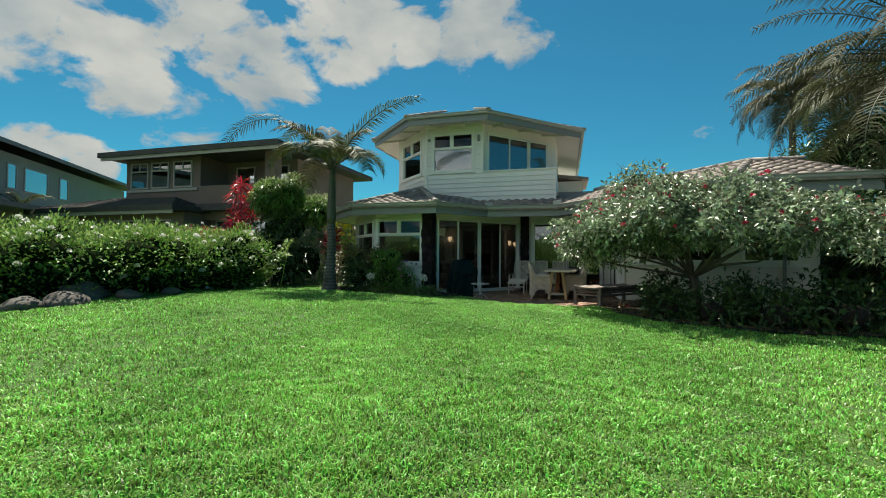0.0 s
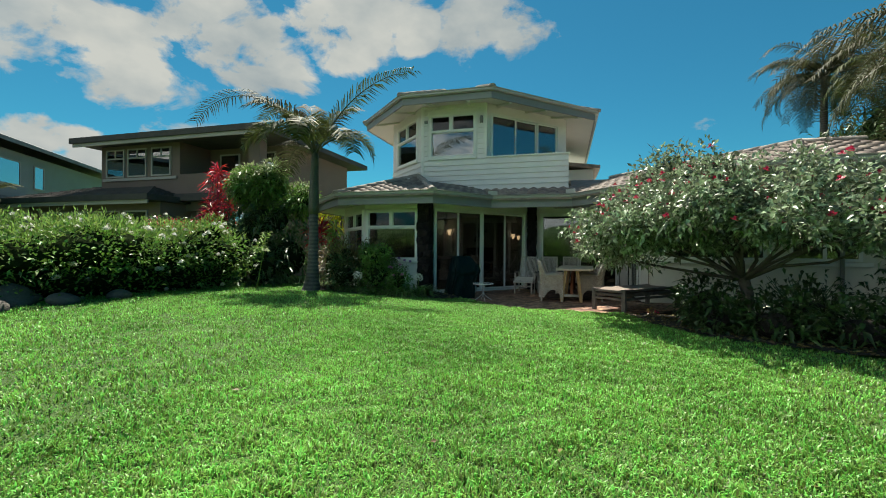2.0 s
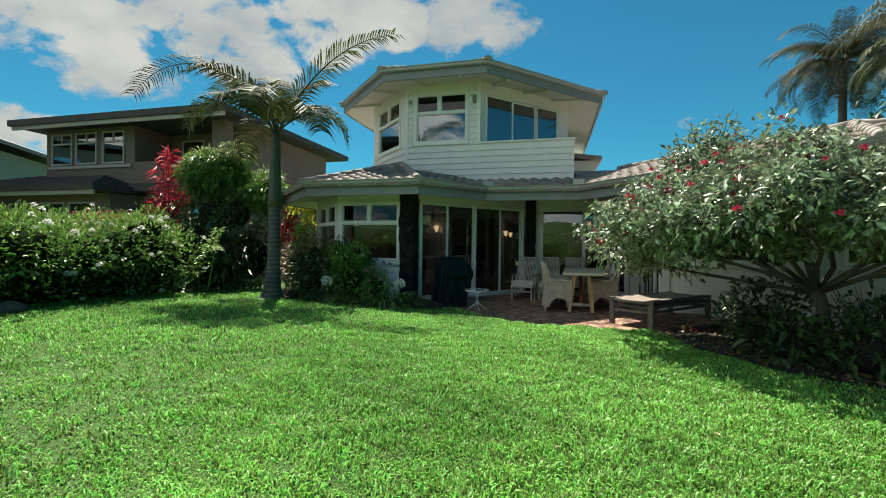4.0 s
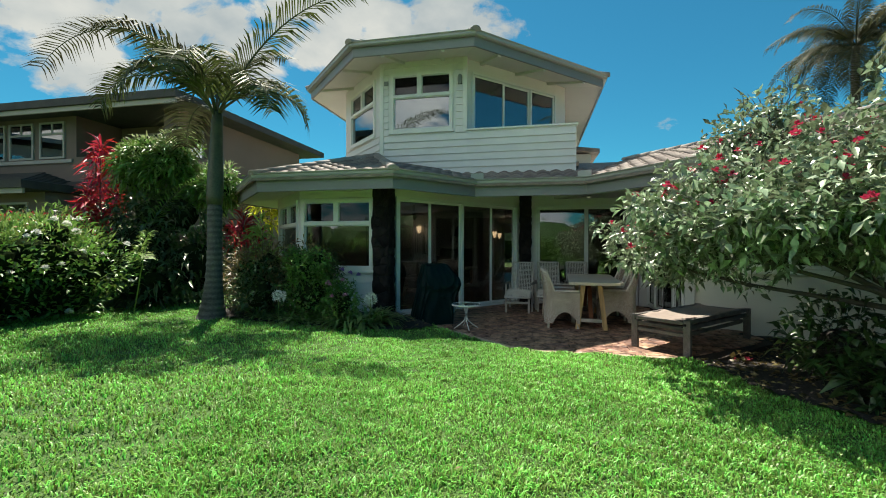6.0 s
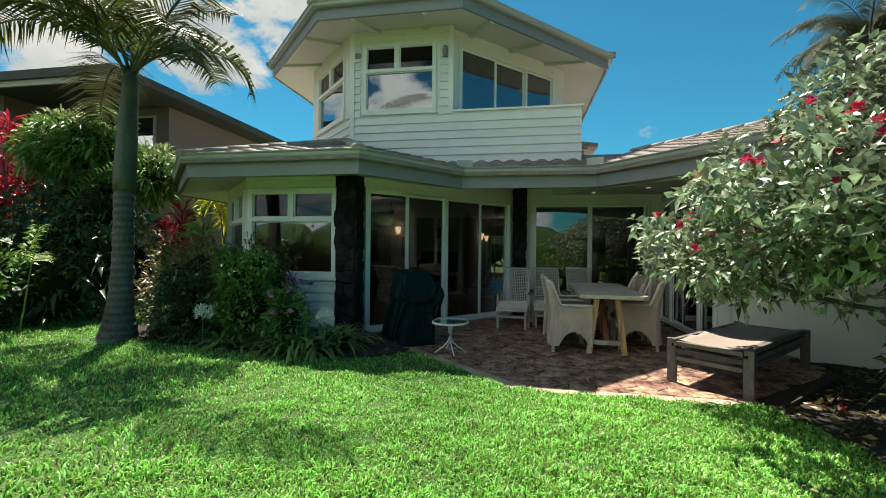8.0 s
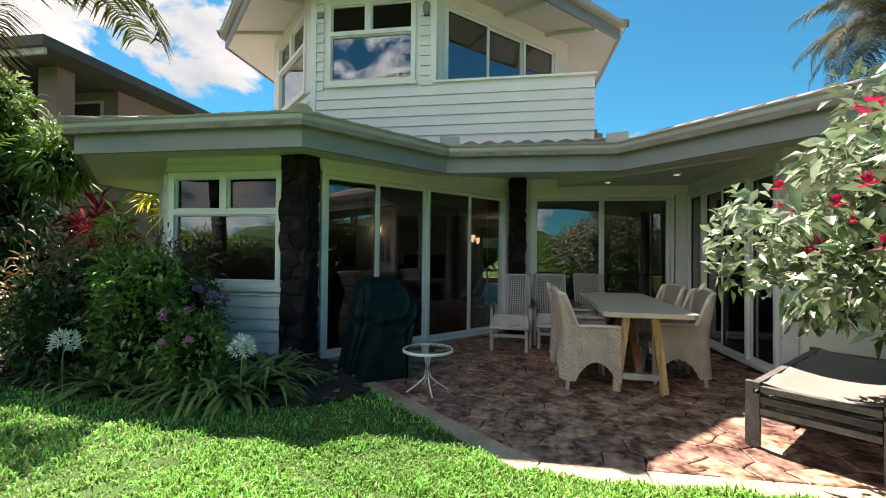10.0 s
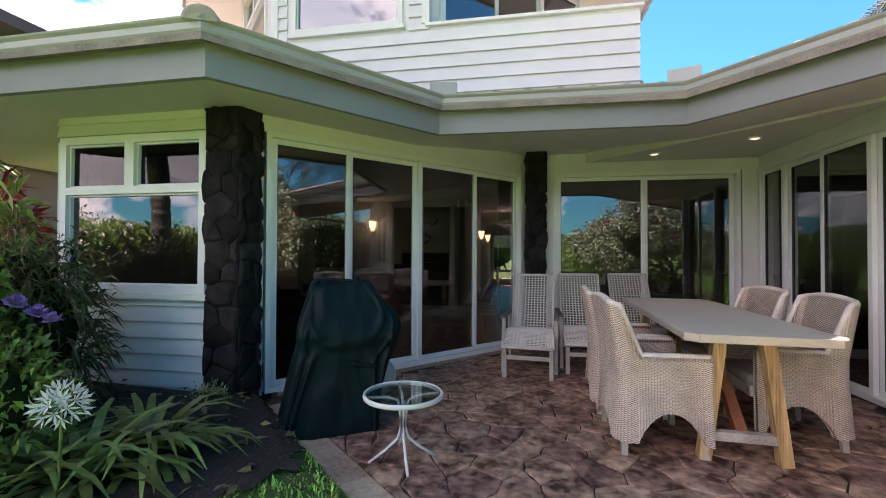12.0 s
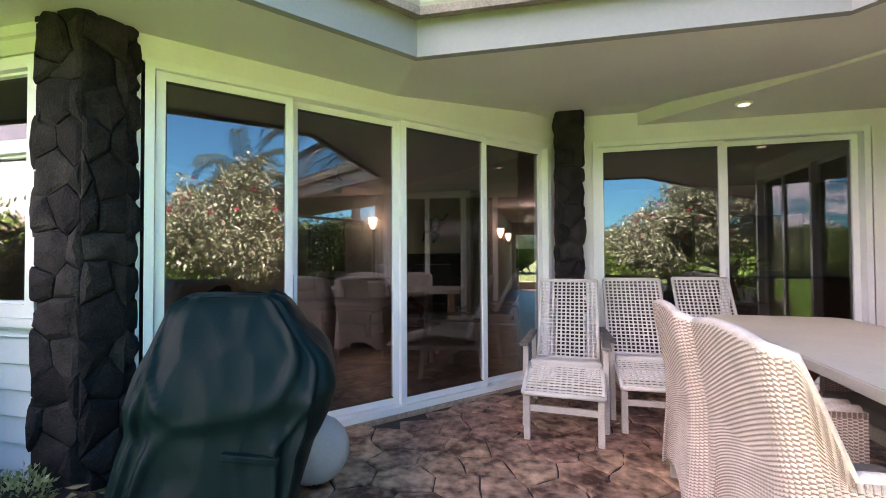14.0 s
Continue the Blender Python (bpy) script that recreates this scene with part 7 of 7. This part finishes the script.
# recessed spots in the patio ceiling, a wall lamp upstairs
for x, y, z in ((-0.02, 16.62, 2.655), (0.85, 16.0, 2.655)):
    s = empty("ceiling_spot", (x, y, z), label="small round recessed ceiling light", category="ceiling light", group="patio ceiling lights")
    bm = bmesh.new()
    tube(bm, [(0, 0, -0.012), (0, 0, 0.02)], [0.062, 0.07], 20)
    part("trim_ring", bm, M["enamel"], s)
    bm = bmesh.new()
    tube(bm, [(0, 0, -0.016), (0, 0, -0.0125)], [0.042, 0.045], 18)
    part("lens", bm, M["spot_glow"], s)
ul = empty("porch_lamp", (-3.02, 15.86, 5.42), label="small oval outdoor wall lamp upstairs", category="wall lamp")
bm = bmesh.new()
bmesh.ops.create_uvsphere(bm, u_segments=16, v_segments=10, radius=1)
for v in bm.verts:
    v.co = Vector((v.co.x * 0.055, v.co.y * 0.05, v.co.z * 0.12))
part("shade", bm, M["fascia"], ul, smooth=True)
part("backplate", box_bm((-0.05, 0.03, -0.11), (0.05, 0.055, 0.11), 0.01), M["bronze"], ul)
vt = empty("wall_vent", (-4.86, 15.885, 5.45), label="small square wall vent upstairs", category="vent")
part("body", box_bm((-0.05, -0.02, -0.05), (0.05, 0.03, 0.05), 0.006), M["fascia"], vt)


# ---- patio stones ----
def stones():
    rnd = random.Random(4)
    sp = 0.295
    cols, rws = 26, 26
    pts = {}
    # jittered honeycomb: cell corners shared by neighbours
    def corner(i, j, k):
        x = (i + (0.5 if j % 2 else 0)) * sp
        y = j * sp * math.sqrt(3) / 2
        a = math.pi / 6 + k * math.pi / 3
        px0, py0 = x + sp / math.sqrt(3) * math.cos(a), y + sp / math.sqrt(3) * math.sin(a)
        key = (round(px0 / sp * 2), round(py0 / sp * math.sqrt(12)))
        if key not in pts:
            pts[key] = (px0 + rnd.uniform(-0.055, 0.055), py0 + rnd.uniform(-0.055, 0.055))
        return pts[key]
    def clipped(poly, a, b):
        """The part of a polygon on the left of the line a-b."""
        side = lambda p: (b[0] - a[0]) * (p[1] - a[1]) - (b[1] - a[1]) * (p[0] - a[0])
        out = []
        for p, q in zip(poly, poly[1:] + poly[:1]):
            s, t = side(p), side(q)
            if s >= 0:
                out.append(p)
            if s * t < 0:
                u = s / (s - t)
                out.append((p[0] + (q[0] - p[0]) * u, p[1] + (q[1] - p[1]) * u))
        return out

    inner = [(-3.62, 14.12), (-1.42, 12.06), (0.7, 12.06), (0.96, 12.28), (2.15, 13.45), (2.15, 14.25), (1.36, 14.4), (1.36, 17.05), (-1.62, 17.05), (-3.9, 14.5)]
    for j in range(rws):
        for i in range(cols):
            ring = [corner(i, j, k) for k in range(6)]
            ring = [(x - 4.2, y + 11.4) for x, y in ring]
            for a, b in zip(inner[:3], inner[1:4]):
                ring = clipped(ring, a, b)
            if len(ring) < 3:
                continue
            cx, cy = sum(p[0] for p in ring) / len(ring), sum(p[1] for p in ring) / len(ring)
            if not inside(inner, cx, cy):
                continue
            bm = bmesh.new()
            dense = []
            for k in range(len(ring)):
                (x0, y0), (x1, y1) = ring[k], ring[(k + 1) % len(ring)]
                dense += [(x0, y0), ((x0 + x1) / 2 + rnd.uniform(-.012, .012), (y0 + y1) / 2 + rnd.uniform(-.012, .012))]
            def shrunk(d):
                out = []
                for x, y in dense:
                    r = math.hypot(x - cx, y - cy)
                    f = max(0.2, (r - d) / max(r, 0.001))
                    out.append((cx + (x - cx) * f, cy + (y - cy) * f))
                return out
            h = rnd.uniform(-0.0015, 0.0015)
            low = [bm.verts.new((x, y, -0.02)) for x, y in shrunk(0.005)]
            mid = [bm.verts.new((x, y, -0.006 + h)) for x, y in shrunk(0.006)]
            top = [bm.verts.new((x, y, h)) for x, y in shrunk(0.016)]
            n = len(dense)
            for k in range(n):
                q = (k + 1) % n
                bm.faces.new((low[k], low[q], mid[q], mid[k]))
                bm.faces.new((mid[k], mid[q], top[q], top[k]))
            mid_top = bm.verts.new((cx, cy, h + 0.002))
            for k in range(n):
                bm.faces.new((top[k], top[(k + 1) % n], mid_top))
            part("stone", bm, M["paver"], patio)
    # plain border along the lawn
    edge = [(-3.92, 14.12), (-2.75, 13.02), (-1.5, 11.85), (-0.74, 11.85), (0.02, 11.85), (0.78, 11.85)]
    def shifted(k):
        ds = [(Vector(edge[q + 1]) - Vector(edge[q])).normalized() for q in (max(0, k - 1), min(len(edge) - 2, k))]
        ns = [Vector((-d.y, d.x)) for d in ds]
        w = (ns[0] + ns[1]).normalized()
        return Vector(edge[k]) + w * (0.2 / w.dot(ns[0]))

    for k in range(len(edge) - 1):
        a, b = Vector(edge[k]), Vector(edge[k + 1])
        g = (b - a).normalized() * 0.004
        q = [a + g, b - g, shifted(k + 1) - g, shifted(k) + g]
        bm = prism([(v.x, v.y) for v in q], -0.12, 0.002)
        bmesh.ops.bevel(bm, geom=[e for e in bm.edges if all(v.co.z > 0 for v in e.verts)], offset=0.006, segments=1, affect="EDGES")
        part("border_slab", bm, M["band"], patio)


stones()
